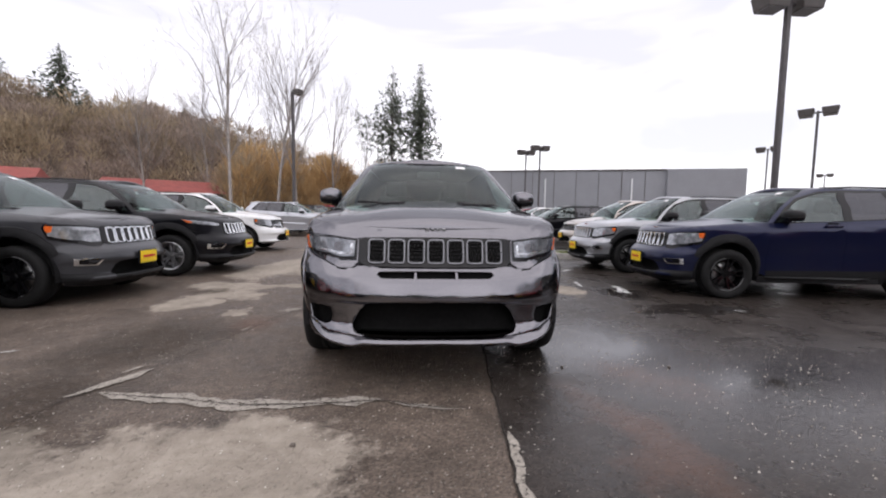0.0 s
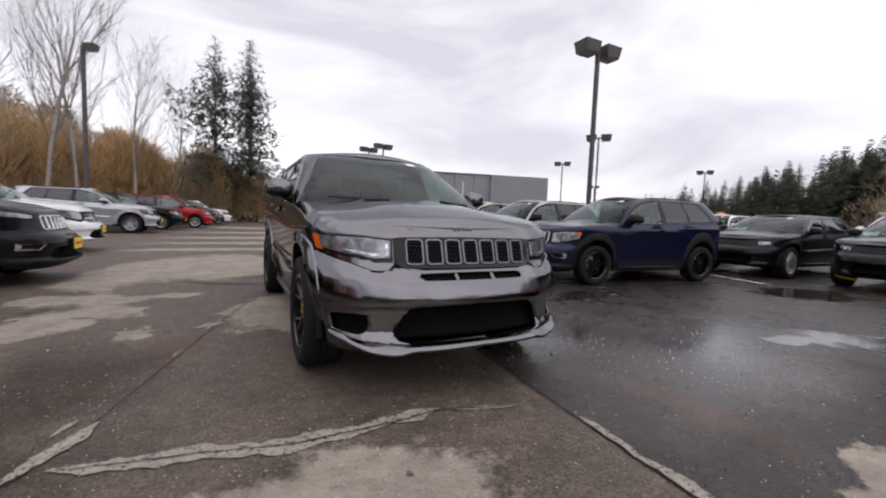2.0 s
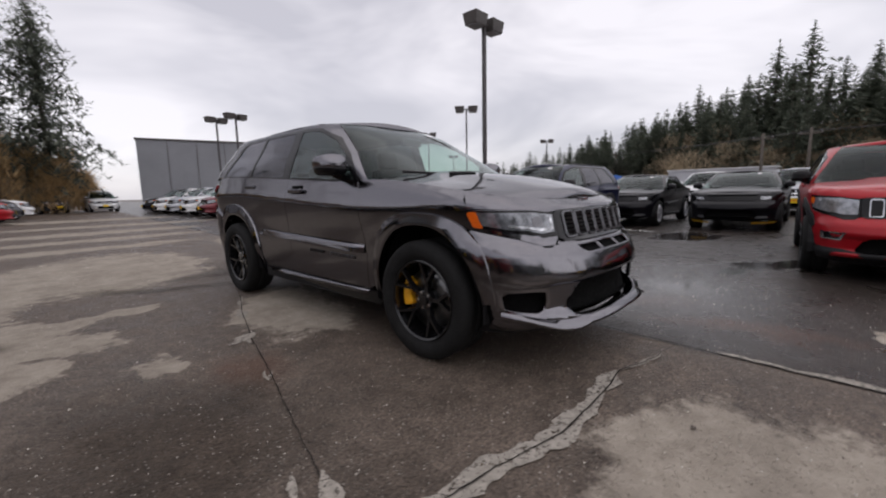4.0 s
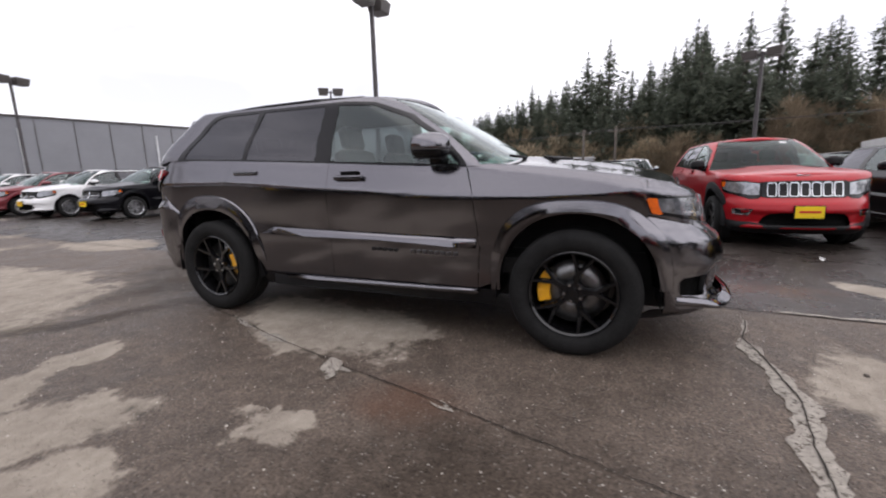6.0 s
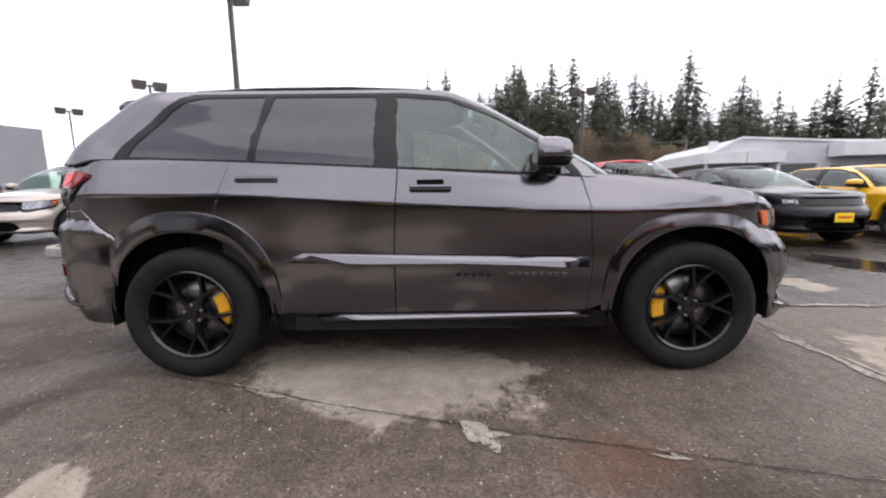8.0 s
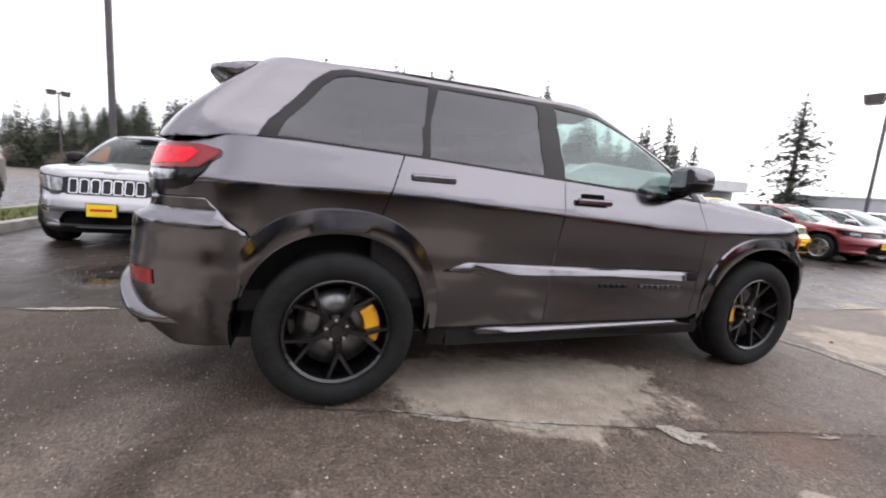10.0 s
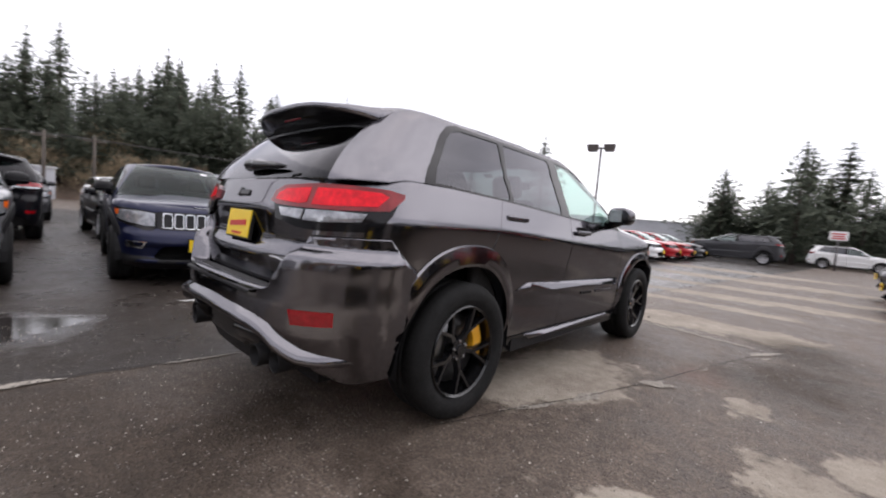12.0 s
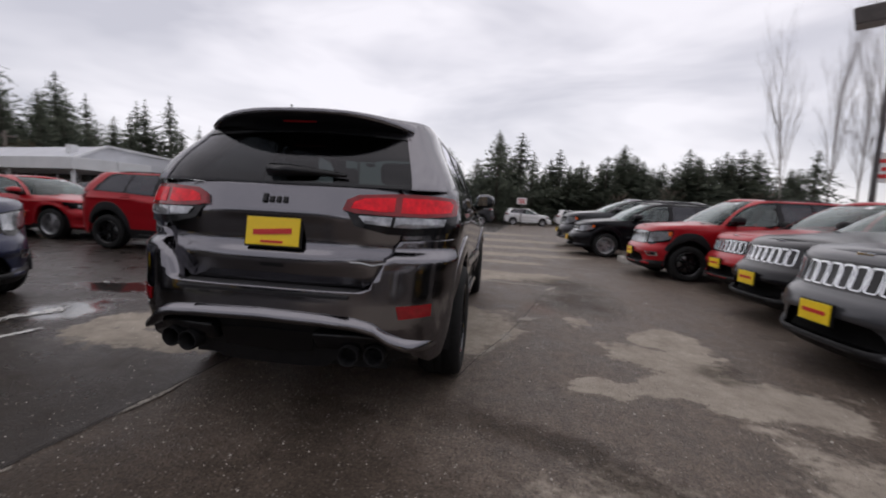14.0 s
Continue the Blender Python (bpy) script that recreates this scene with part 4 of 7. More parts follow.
        for sgn in (1, -1):
            f2 = (lambda p: p) if sgn > 0 else flip
            part("fog_lamp_surround", panel(low, f2(fog), "fog_lamp_surround", M_CHROME, holes=[f2(inner)], out=0.012), car, "chrome fog lamp surround")
            part("fog_lamp", panel(low, f2(inner), "fog_lamp", M_GLOSSBLK, out=0.004), car)
    # front grille
    if front in ("seven", "slim"):
        part("grille_surround", panel(low, both([F(0.0, 0.952), F(0.47, 0.946), F(0.50, 0.93), F(0.495, 0.79), F(0.45, 0.765), F(0.0, 0.762)]), "grille_surround", M_GLOSSBLK, out=0.002), car, "gloss black grille panel")
        for k in range(7):
            c = (k - 3) * 0.1265
            ring = [F(x, z) for x, z in rounded(c - 0.054, 0.783, c + 0.054, 0.937, 0.022)]
            hole = [F(x, z) for x, z in rounded(c - 0.046, 0.791, c + 0.046, 0.929, 0.016)]
            ob = part("grille_slot", panel(low, ring, "grille_slot", M_CHROME if not main else M_RING, holes=[hole], out=0.012, flange=0.016), car, "polished slot frame")
            # near-black sheet in place of the shade behind the slot's mesh
            if main:
                part("slot_shade", panel(low, hole, "slot_shade", M_VOID, out=0.005, flange=0), ob)
            bm = bmesh.new()
            if main:
                for j in range(6):
                    for i in range(4):
                        x, z = c - 0.036 + 0.024 * i + (0.012 if j % 2 else 0), 0.802 + 0.0235 * j
                        if x > c + 0.044:
                            continue
                        p = low.P(*F(x, z)) + Vector((0, -0.009, 0))
                        for a in (30, 90, 150):
                            d = Vector((math.cos(radians(a)), 0, math.sin(radians(a)))) * 0.0105
                            add_tube(bm, p - d, p + d, 0.0022, 0.0022, 4, False)
                part("grille_mesh", finish(bm, "grille_mesh", M_GRILLE), ob)
            else:
                bm.free()
    elif front == "plain":
        part("grille", panel(low, both([F(0.0, 0.90), F(0.50, 0.89), F(0.46, 0.76), F(0.0, 0.75)]), "grille", M_GLOSSBLK, out=0.006), car)
    elif front == "cross":
        part("grille", panel(low, both([F(0.0, 0.93), F(0.46, 0.92), F(0.42, 0.74), F(0.0, 0.73)]), "grille", M_GLOSSBLK, out=0.006), car)
        part("grille_bar", panel(low, both([F(0.0, 0.84), F(0.44, 0.845), F(0.44, 0.825), F(0.0, 0.82)]), "grille_bar", M_CHROME, out=0.014), car)
        part("grille_bar", panel(low, [F(-0.012, 0.74), F(0.012, 0.74), F(0.012, 0.92), F(-0.012, 0.92)], "grille_bar", M_CHROME, out=0.016), car)
    elif front == "wide":
        part("grille", panel(low, both([F(0.0, 0.90), F(0.86, 0.91), F(0.84, 0.79), F(0.0, 0.78)]), "grille", M_GLOSSBLK, out=0.006), car, "wide black grille band")
    # headlights
    hl = [F(0.505, 0.935), F(0.53, 0.938), F(0.66, 0.952), S(-1.82, 0.962), S(-1.80, 0.93), S(-1.84, 0.855), F(0.74, 0.795), F(0.63, 0.752), F(0.545, 0.755), F(0.505, 0.79)]
    lens = [F(0.515, 0.928), F(0.66, 0.944), S(-1.835, 0.950), S(-1.85, 0.875), F(0.76, 0.838), F(0.70, 0.832), F(0.62, 0.808), F(0.52, 0.812)]
    if main:
        lens = [F(0.522, 0.922), F(0.66, 0.938), S(-1.84, 0.945), S(-1.855, 0.882), F(0.76, 0.844), F(0.70, 0.840), F(0.62, 0.820), F(0.527, 0.824)]
    if front == "slim":
        lens = [F(0.55, 0.935), F(0.66, 0.952), S(-1.70, 0.985), S(-1.80, 0.945), F(0.70, 0.915), F(0.56, 0.91)]
    if front == "wide":
        lens = [F(0.56, 0.885), F(0.74, 0.893), F(0.74, 0.815), F(0.56, 0.805)]
    amber = [S(-1.832, 0.951), S(-1.82, 0.94), S(-1.85, 0.868), S(-1.885, 0.858), S(-1.900, 0.862), S(-1.880, 0.905), S(-1.868, 0.947)]
    for sgn in (1, -1):
        f2 = (lambda p: p) if sgn > 0 else flip
        h = part("headlight", panel(low, f2(hl), "headlight", M_GLOSSBLK if front not in ("slim",) and not main else body, out=0.001), car, "headlight with clear lens and black bezel")
        if main:
            bezel = [F(0.508, 0.934), F(0.66, 0.950), S(-1.825, 0.958), S(-1.845, 0.866), F(0.76, 0.824), F(0.70, 0.818), F(0.63, 0.792), F(0.51, 0.798)]
            part("bezel", panel(low, f2(bezel), "bezel", M_GLOSSBLK, out=0.004), h)
        part("lens", panel(low, f2(lens), "lens", M_HLENS if main else M_CLEARL, out=0.009 if main else 0.006), h)
        if main:
            part("amber_marker", panel(low, f2(amber), "amber_marker", M_AMBER, out=0.013), h, "orange side marker")
            proj = [F(x, z) for x, z in rounded(0.60, 0.858, 0.665, 0.915, 0.027, 5)]
            part("projector", panel(low, f2(proj), "projector", M_RING, out=0.0115, flange=0.003), h)
            bar = [F(0.535, 0.905), F(0.55, 0.906), F(0.55, 0.850), F(0.62, 0.846), F(0.70, 0.864), F(0.78, 0.872), F(0.78, 0.860), F(0.70, 0.850), F(0.62, 0.832), F(0.535, 0.836)]
            part("light_strip", panel(low, f2(bar), "light_strip", M_LAMPBODY, out=0.012, flange=0.003), h)
        elif front != "wide":
            part("amber_marker", panel(low, f2([S(-1.832, 0.951), S(-1.825, 0.935), S(-1.845, 0.90), S(-1.885, 0.905), S(-1.895, 0.948)] if front != "slim" else [S(-1.70, 0.982), S(-1.80, 0.945), S(-1.86, 0.945), S(-1.84, 0.962)]), "amber_marker", M_AMBER, out=0.009), h)
    # tail: gate, bumper, lamps
    gate_half = [B(0.0, 1.245), B(0.60, 1.245), B(0.665, 1.20), B(0.665, 1.0), B(0.60, 0.88), B(0.53, 0.75), B(0.48, 0.735), B(0.0, 0.735)]

    def around(half):
        """A tail polygon: the half from the middle outward, closed over the middle by going past q = 3."""
        return half + [(6 - q, z) for q, z in reversed(half) if q < 2.9999]
    tail = Shell(wl_t, yfl, yrl, low.ya, low.yb, 2.9, 3.4, top, 0.05, wp)
    hatch = Shell(wl_t, yfl, yrg, low.ya, low.yb, 2.9, 3.4, top, 0.05, wp)
    hatch.shear = low.shear
    hatch_raw = hatch.raw
    fold = lambda q: q if q <= 3 else q - 6
    tail.raw = lambda q, z: low.raw(fold(q), z)
    tail._out = lambda q: low._out(fold(q))
    utail = Shell(wu_t, yfu, yru, up.ya, up.yb, 3.2, 4.6, None, 0, wp)
    utail.raw = lambda q, z: up.raw(fold(q), z)
    utail._out = lambda q: up._out(fold(q))
    hatch.raw = lambda q, z: hatch_raw(fold(q), z)
    hatch._out = lambda q: low._out(fold(q))

    def dish(q, z):
        """The recess round the number plate."""
        x = abs(hatch.raw(q, z).x)
        k = min(1.0, max(0.0, (0.34 - x) / 0.06)) * min(1.0, max(0.0, (1.10 - z) / 0.03)) * min(1.0, max(0.0, (z - 0.87) / 0.05))
        return -0.010 * k
    gate = part("tailgate", panel(hatch, around(gate_half), "tailgate", body, dz=0.02 if main else 0.05, dq=0.03 if main else 0.07, out=dish), car)
    rb_half = [B(0.0, 0.728), B(0.48, 0.728), B(0.535, 0.742), B(0.605, 0.87), B(0.67, 0.985), S(2.02, 0.995), S(1.866, 0.850), S(1.806, 0.748), *[S(*p) for p in arch(1.458, ra, 42, 4, 7)], S(1.93, 0.33), B(0.80, 0.335), B(0.73, 0.40), B(0.66, 0.49), B(0.52, 0.545), B(0.34, 0.575), B(0.0, 0.590)]
    shelf = lambda q, z: 0.034 * min(1.0, max(0.0, (0.940 - z) / 0.055)) * min(1.0, max(0.0, (tail.raw(q, z).y - 1.80) / 0.20))
    part("rear_bumper", panel(tail, around(rb_half), "rear_bumper", body, out=shelf if main else 0.0, dz=0.0125 if main else 0.06, dq=0.04 if main else 0.08, flange=0.10), car)
    part("rear_diffuser", panel(tail, around([B(0.0, 0.61), B(0.42, 0.59), B(0.62, 0.54), B(0.76, 0.44), B(0.80, 0.34), B(0.66, 0.335), B(0.36, 0.335), B(0.30, 0.29), B(0.0, 0.28)]), "rear_diffuser", M_TRIM, out=-0.035, flange=0.12), car, "black rear valance")
    if main:
        bm = bmesh.new()
        rows = []
        for k in range(61):
            x = -0.84 + 1.68 * k / 60
            z = lerp_table([(0.0, 0.628), (0.34, 0.620), (0.48, 0.606), (0.56, 0.584), (0.63, 0.540), (0.70, 0.498), (0.76, 0.482), (0.84, 0.475)], abs(x))
            q = B(abs(x), z)[0]
            q = q if x <= 0 else 6 - q
            ends = min(1.0, (0.84 - abs(x)) / 0.24 + 0.35)
            rows.append([bm.verts.new(tail.P(q, z) + tail.N(q, z) * h * ends + Vector((0, 0, dz))) for h, dz in ((0.032, 0.004), (0.058, -0.012), (0.072, -0.026), (0.075, -0.040), (0.070, -0.054), (0.03, -0.060), (-0.04, -0.056))])
        for a, b in zip(rows, rows[1:]):
            for j in range(6):
                bm.faces.new((a[j], a[j + 1], b[j + 1], b[j]))
        bmesh.ops.recalc_face_normals(bm, faces=bm.faces[:])
        part("rear_lip", finish(bm, "rear_lip", M_GRANITE, True), car)
        part("tow_cover", panel(tail, around([B(0.0, 0.50), B(0.26, 0.49), B(0.24, 0.39), B(0.0, 0.38)]), "tow_cover", M_GLOSSBLK, out=-0.015), car)
        bm = bmesh.new()
        edge_rows = [[bm.verts.new((x, 2.335 + 0.122 * k / 14, 0.730 - 0.0012 * k + (0.004 if k % 2 else 0.0))) for x in (-0.48 + 0.002 * k, 0.48 - 0.002 * k)] for k in range(15)]
        edge_rows.append([bm.verts.new((x, 2.458, 0.70)) for x in (-0.45, 0.45)])
        for a, b in zip(edge_rows, edge_rows[1:]):
            bm.faces.new((a[0], a[1], b[1], b[0]))
        bmesh.ops.recalc_face_normals(bm, faces=bm.faces[:])
        part("bumper_step_pad", finish(bm, "bumper_step_pad", M_TRIM), car, "ribbed black bumper step pad")
        for s in (-1, 1):
            bm = bmesh.new()
            for v in add_box(bm, (s * 0.455, 2.355, 0.475), (0.38, 0.20, 0.105), 0.022):
                v.co.z -= 0.10 * max(0.0, abs(v.co.x) - 0.46)
                v.co.y -= 0.45 * max(0.0, abs(v.co.x) - 0.42) + (0.05 if v.co.z < 0.47 else 0.0)
            part("exhaust_surround", finish(bm, "exhaust_surround", M_GLOSSBLK, True), car, "gloss black exhaust surround")
            ex = revolve("exhaust_tip", [(-0.16, 0.050), (0.02, 0.054), (0.024, 0.050), (0.02, 0.046), (-0.16, 0.044)], M_TRIM, 24)
            for k in (0, 1):
                part("exhaust_tip", ex, car, "round dark exhaust tip", pose(s * (0.44 + 0.125 * k), 2.385 - 0.035 * k, 0.40, 0, 0, 90))
        # rear plate, lettering bars, latch, winged emblem and wiper
        pl = part("dealer_plate", box_mesh("dealer_plate", (0, 2.340, 1.000), (0.292, 0.012, 0.146), M_PLATE, 0.003, Matrix.Rotation(radians(8), 3, "X")), car, "yellow dealer plate with red lettering")
        part("plate_holder", box_mesh("plate_holder", (0, 2.330, 1.000), (0.312, 0.018, 0.168), M_TRIM, 0.004, Matrix.Rotation(radians(8), 3, "X")), pl)
        part("plate_print", box_mesh("plate_print", (0, 2.348, 1.000), (0.21, 0.004, 0.028), M_PLATERED, 0.0, Matrix.Rotation(radians(4), 3, "Y") @ Matrix.Rotation(radians(8), 3, "X")), pl)
        for dz in (-0.052,):
            part("plate_print", box_mesh("plate_print", (0, 2.348 - dz * 0.14, 1.000 + dz), (0.12, 0.004, 0.012), M_PLATERED, 0.0, Matrix.Rotation(radians(8), 3, "X")), pl)
        bm = bmesh.new()
        for k in range(4):
            add_box(bm, (0.055 - 0.037 * k - 0.0, 2.318, 1.165 + (0.006 if k == 0 else 0)), (0.027, 0.016, 0.052 if k == 0 else 0.036), 0.006, Matrix.Rotation(radians(24), 3, "X"))
        part("badge", finish(bm, "badge", M_GLOSSBLK), car)
        for dz, hh in ((0.865, 0.016), (0.835, 0.030)):
            part("tailgate_latch", box_mesh("tailgate_latch", (0.0, 2.345, dz), (0.13, 0.016, hh), M_DCHROME if hh < 0.02 else M_GLOSSBLK, 0.004), car)
        bm = bmesh.new()
        for k in range(8):
            a, b = ((-0.42 - 0.028 * j) for j in (k, k + 1))
            f = lambda x: Vector((x, hatch.raw(B(abs(x), 0.865)[0], 0.865).y + 0.008, 0.865 - 0.012 * math.exp(-((x + 0.53) / 0.03) ** 2) + 0.01 * abs(x + 0.53)))
            add_tube(bm, f(a), f(b), 0.006, 0.006, 5)
        part("winged_emblem", finish(bm, "winged_emblem", M_DCHROME), car)
        bm = bmesh.new()
        pts = [Vector((x, up.raw(UB(abs(x), 1.31)[0], 1.31).y + 0.022, 1.30 + 0.02 * math.cos(x * 4))) for x in (0.06, -0.05, -0.16, -0.27, -0.36)]
        bm.free()
        part("rear_wiper", sweep("rear_wiper", pts, [0.034, 0.032, 0.022, 0.016, 0.008], M_GLOSSBLK), car, "black rear wiper arm")
    lampm = [B(0.36, 1.125), B(0.375, 1.175), B(0.43, 1.203), B(0.62, 1.217), B(0.76, 1.217), S(2.03, 1.212), S(1.96, 1.198), S(1.965, 1.178), S(2.04, 1.118), B(0.74, 1.104), B(0.56, 1.106), B(0.42, 1.112)]
    lamp2 = [B(0.375, 1.125), B(0.60, 1.12), S(2.02, 1.16), S(1.985, 1.168), S(2.03, 1.10), S(2.08, 1.045), S(2.14, 1.022), B(0.72, 1.012), B(0.60, 1.016), B(0.43, 1.050)]
    rev = [B(0.44, 1.100), B(0.60, 1.098), B(0.60, 1.056), B(0.475, 1.066)]
    rev2 = [B(0.615, 1.098), B(0.72, 1.100), S(2.13, 1.098), S(2.15, 1.066), B(0.71, 1.052), B(0.615, 1.053)]
    for sgn in (1, -1):
        f2 = (lambda p: p) if sgn > 0 else (lambda p: [(6 - q, z) for q, z in p])
        t1 = part("tail_light", panel(tail, f2(lamp2), "tail_light", M_GLOSSBLK, out=0.010), car, "red tail light over a clear reversing lamp")
        part("red_lens", panel(tail, f2(lampm), "red_lens", M_REDLENS, out=0.020, flange=0.025), t1)
        for guide in ([B(0.40, 1.133), B(0.412, 1.166), B(0.46, 1.186), B(0.605, 1.196), B(0.605, 1.128), B(0.56, 1.120)], [B(0.635, 1.197), B(0.74, 1.198), S(2.06, 1.194), S(2.035, 1.178), S(2.085, 1.132), B(0.74, 1.120), B(0.635, 1.120)]) if main else ():
            part("light_guide", panel(tail, f2(guide), "light_guide", M_REDGUIDE, out=0.0225, flange=0.004), t1)
        for rv in (rev, rev2):
            part("reversing_lens", panel(tail, f2(rv), "reversing_lens", M_CLEARL, out=0.016), t1)
        refl = [B(0.655, 0.665), B(0.80, 0.668), B(0.80, 0.605), B(0.67, 0.60)]
        part("reflector", panel(tail, f2(refl), "reflector", M_REDLENS, out=0.041 if main else 0.008), car, "red bumper reflector")
    # glasshouse
    fine_n = 4 if main else 2
    along = lambda pts, closed: [up.S(a[0] + (b[0] - a[0]) * k / fine_n, a[1] + (b[1] - a[1]) * k / fine_n) for a, b in zip(pts, pts[1:] + (pts[:1] if closed else [])) for k in range(fine_n)] + ([] if closed else [up.S(*pts[-1])])
    w1 = along([(1.085, 1.262), (1.745, 1.288), (1.715, 1.355), (1.55, 1.545), (1.49, 1.588), (1.40, 1.608), (1.02, 1.613)], True)
    w2 = along([(0.375, 1.226), (1.04, 1.258), (1.02, 1.45), (0.965, 1.611), (0.375, 1.608)], True)
    w3 = along([(-0.745, 1.168), (0.24, 1.218), (0.255, 1.607), (-0.05, 1.585), (-0.34, 1.495), (-0.53, 1.375)], True)
    dlo_low = along([(-0.80, 1.155), (-0.5, 1.169), (0.2, 1.207), (1.1, 1.250), (1.825, 1.279)], False)
    dlo_top = along([(1.79, 1.340), (1.605, 1.553), (1.52, 1.612), (1.44, 1.632), (0.2, 1.63), (-0.06, 1.606), (-0.36, 1.515), (-0.58, 1.375)], False)
    both_sides("window_frame", up, dlo_low + dlo_top, M_GLOSSBLK, holes=[w1, w2, w3], out=0.001)
    for poly, nm, gm in ((w1, "quarter_window", M_TINTGLASS), (w2, "rear_window_pane", M_TINTGLASS), (w3, "front_window_pane", M_SIDEGLASS)):
        for ob in both_sides(nm, up, poly, gm, out=-0.004, flange=0):
            ob.visible_shadow = False
    zr = 1.652
    ws_edge = [(0.845, 1.150), (0.765, 1.25), (0.665, 1.38), (0.605, 1.51), (0.565, 1.60), (0.54, zr)]
    qa, qb = ws_edge[-1][0], UB(0.53, zr)[0]
    rail = ws_edge + [(qa + (qb - qa) * k / 24, zr) for k in range(1, 24)] + [UB(0.53, zr), UB(0.615, 1.52), UB(0.65, 1.40), UB(0.68, 1.251), US(2.03, 1.257), US(1.95, 1.276)] + dlo_low[::-1][:1] + dlo_top + dlo_low[:1]
    both_sides("roof_side", up, rail, body)
    part("roof", cap([up.raw(3.0 * k / 60, zr) for k in range(61)], "roof", body, 0.050, 14, wp), car)
    part("headliner", cap([up.raw(3.0 * k / 40, zr) + Vector((0, 0, -0.035)) for k in range(2, 39)], "headliner", M_INTERIOR, 0.060, 8, wp), car)
    ws_half = [UF(0.0, 1.15), UF(0.4, 1.155)] + [(q - 0.012, min(z, 1.646)) for q, z in ws_edge] + [UF(0.0, 1.648)]
    ob = part("windshield", panel(up, both(ws_half), "windshield", M_WINDSHIELD, out=-0.003, flange=0), car, "clear windscreen")
    ob.visible_shadow = False
    tag = [UF(0.30, 1.615), UF(0.40, 1.613), UF(0.405, 1.585), UF(0.305, 1.587)]
    part("price_tag", panel(up, flip(tag), "price_tag", M_PAPER, out=0.003, flange=0), car, "white paper sticker")
    part("windscreen_band", panel(up, both([UF(0.0, 1.651), UF(0.54, 1.649), UF(0.545, 1.641), UF(0.0, 1.643)]), "windscreen_band", M_GLOSSBLK, out=0.001, flange=0), car)
    rg = [UB(0.0, 1.25), UB(0.695, 1.252), UB(0.665, 1.40), UB(0.63, 1.53), UB(0.0, 1.56)]
    ob = part("rear_windscreen", panel(utail, around(rg), "rear_windscreen", M_REARGLASS, out=-0.006, flange=0), car, "tinted rear window")
    ob.visible_shadow = False
    part("tailgate_top", panel(utail, around([UB(0.0, 1.652), UB(0.525, 1.652), UB(0.63, 1.525), UB(0.0, 1.555)]), "tailgate_top", M_GLOSSBLK, out=0.0), car)
    # roof spoiler
    bm = bmesh.new()
    ups = []
    for k in range(17):
        c = -1 + 2 * k / 16
        x = 0.63 * c
        pull = 0.20 * abs(c) ** 3
        ups.append([bm.verts.new(wp(Vector(p))) for p in ((x * 0.97, 1.72, 1.70 - 0.055 * c * c), (x, 2.02 - pull * 0.6, 1.675 - 0.060 * c * c), (x * 1.01, 2.14 - pull, 1.645 - 0.065 * abs(c) ** 3), (x * 1.0, 2.135 - pull, 1.622 - 0.065 * abs(c) ** 3), (x * 0.97, 1.98 - pull, 1.545 + 0.0 * c))])
    for a, b in zip(ups, ups[1:]):
        for j in range(4):
            f = bm.faces.new((a[j], b[j], b[j + 1], a[j + 1]))
            f.material_index = 0 if j < 3 else 1
    for a in (ups[0], ups[-1]):
        f = bm.faces.new(a)
        f.material_index = 0
    bmesh.ops.recalc_face_normals(bm, faces=bm.faces[:])
    me = finish(bm, "roof_spoiler", [body, M_GLOSSBLK], True)
    sp = part("roof_spoiler", me, car, "roof spoiler with a dark underside")
    if main:
        part("brake_light", box_mesh("brake_light", wp(Vector((0, 2.07, 1.598))), (0.20, 0.02, 0.022), M_REDLENS, 0.006, Matrix.Rotation(radians(-25), 3, "X")), sp)
    # mirrors, handles, wipers
    for s in (-1, 1):
        c = wp(Vector((s * 0.99, -0.60, 1.275)))
        mir = part("mirror", mirror_shell(c, s, -0.020, 0.085, M_TRIM if cladding else body), car, "door mirror")
        part("mirror_base", mirror_shell(c, s, -0.075, -0.020, M_GLOSSBLK), mir)
        bm = bmesh.new()
        add_tube(bm, c + Vector((-s * 0.02, 0, -0.055)), c + Vector((-s * 0.14, -0.02, -0.085)), 0.034, 0.048, 10)
        part("mirror_arm", finish(bm, "mirror_arm", M_GLOSSBLK, True), mir)
        part("mirror_glass", box_mesh("mirror_glass", c + Vector((0, 0.079, 0.005)), (0.165, 0.006, 0.105), M_CHROME, 0.002), mir)
        for y, z in ((1.02, 1.155), (0.055, 1.10)):
            p = wp(Vector((s * (low.w(z) + 0.022), y, z)))
            bm = bmesh.new()
            add_box(bm, p, (0.026, 0.235, 0.036), 0.011)
            hd = part("door_handle", finish(bm, "door_handle", body, False), car)
            # near-black box that stands in for the shade behind the handle
            part("handle_shade", box_mesh("handle_shade", p + Vector((-s * 0.024, 0, 0.004)), (0.012, 0.15, 0.080), M_VOID, 0.005), hd)
        bm = bmesh.new()
        a, b = wp(Vector((s * 0.565, 0.12, 1.668))), wp(Vector((s * 0.565, 1.50, 1.668)))
        for p, q in ((a, a.lerp(b, 0.33) + Vector((0, 0, 0.018))), (a.lerp(b, 0.33) + Vector((0, 0, 0.018)), a.lerp(b, 0.7) + Vector((0, 0, 0.016))), (a.lerp(b, 0.7) + Vector((0, 0, 0.016)), b)):
            add_tube(bm, p, q, 0.014, 0.014, 6)
        part("roof_rail", finish(bm, "roof_rail", M_GLOSSBLK, True), car)
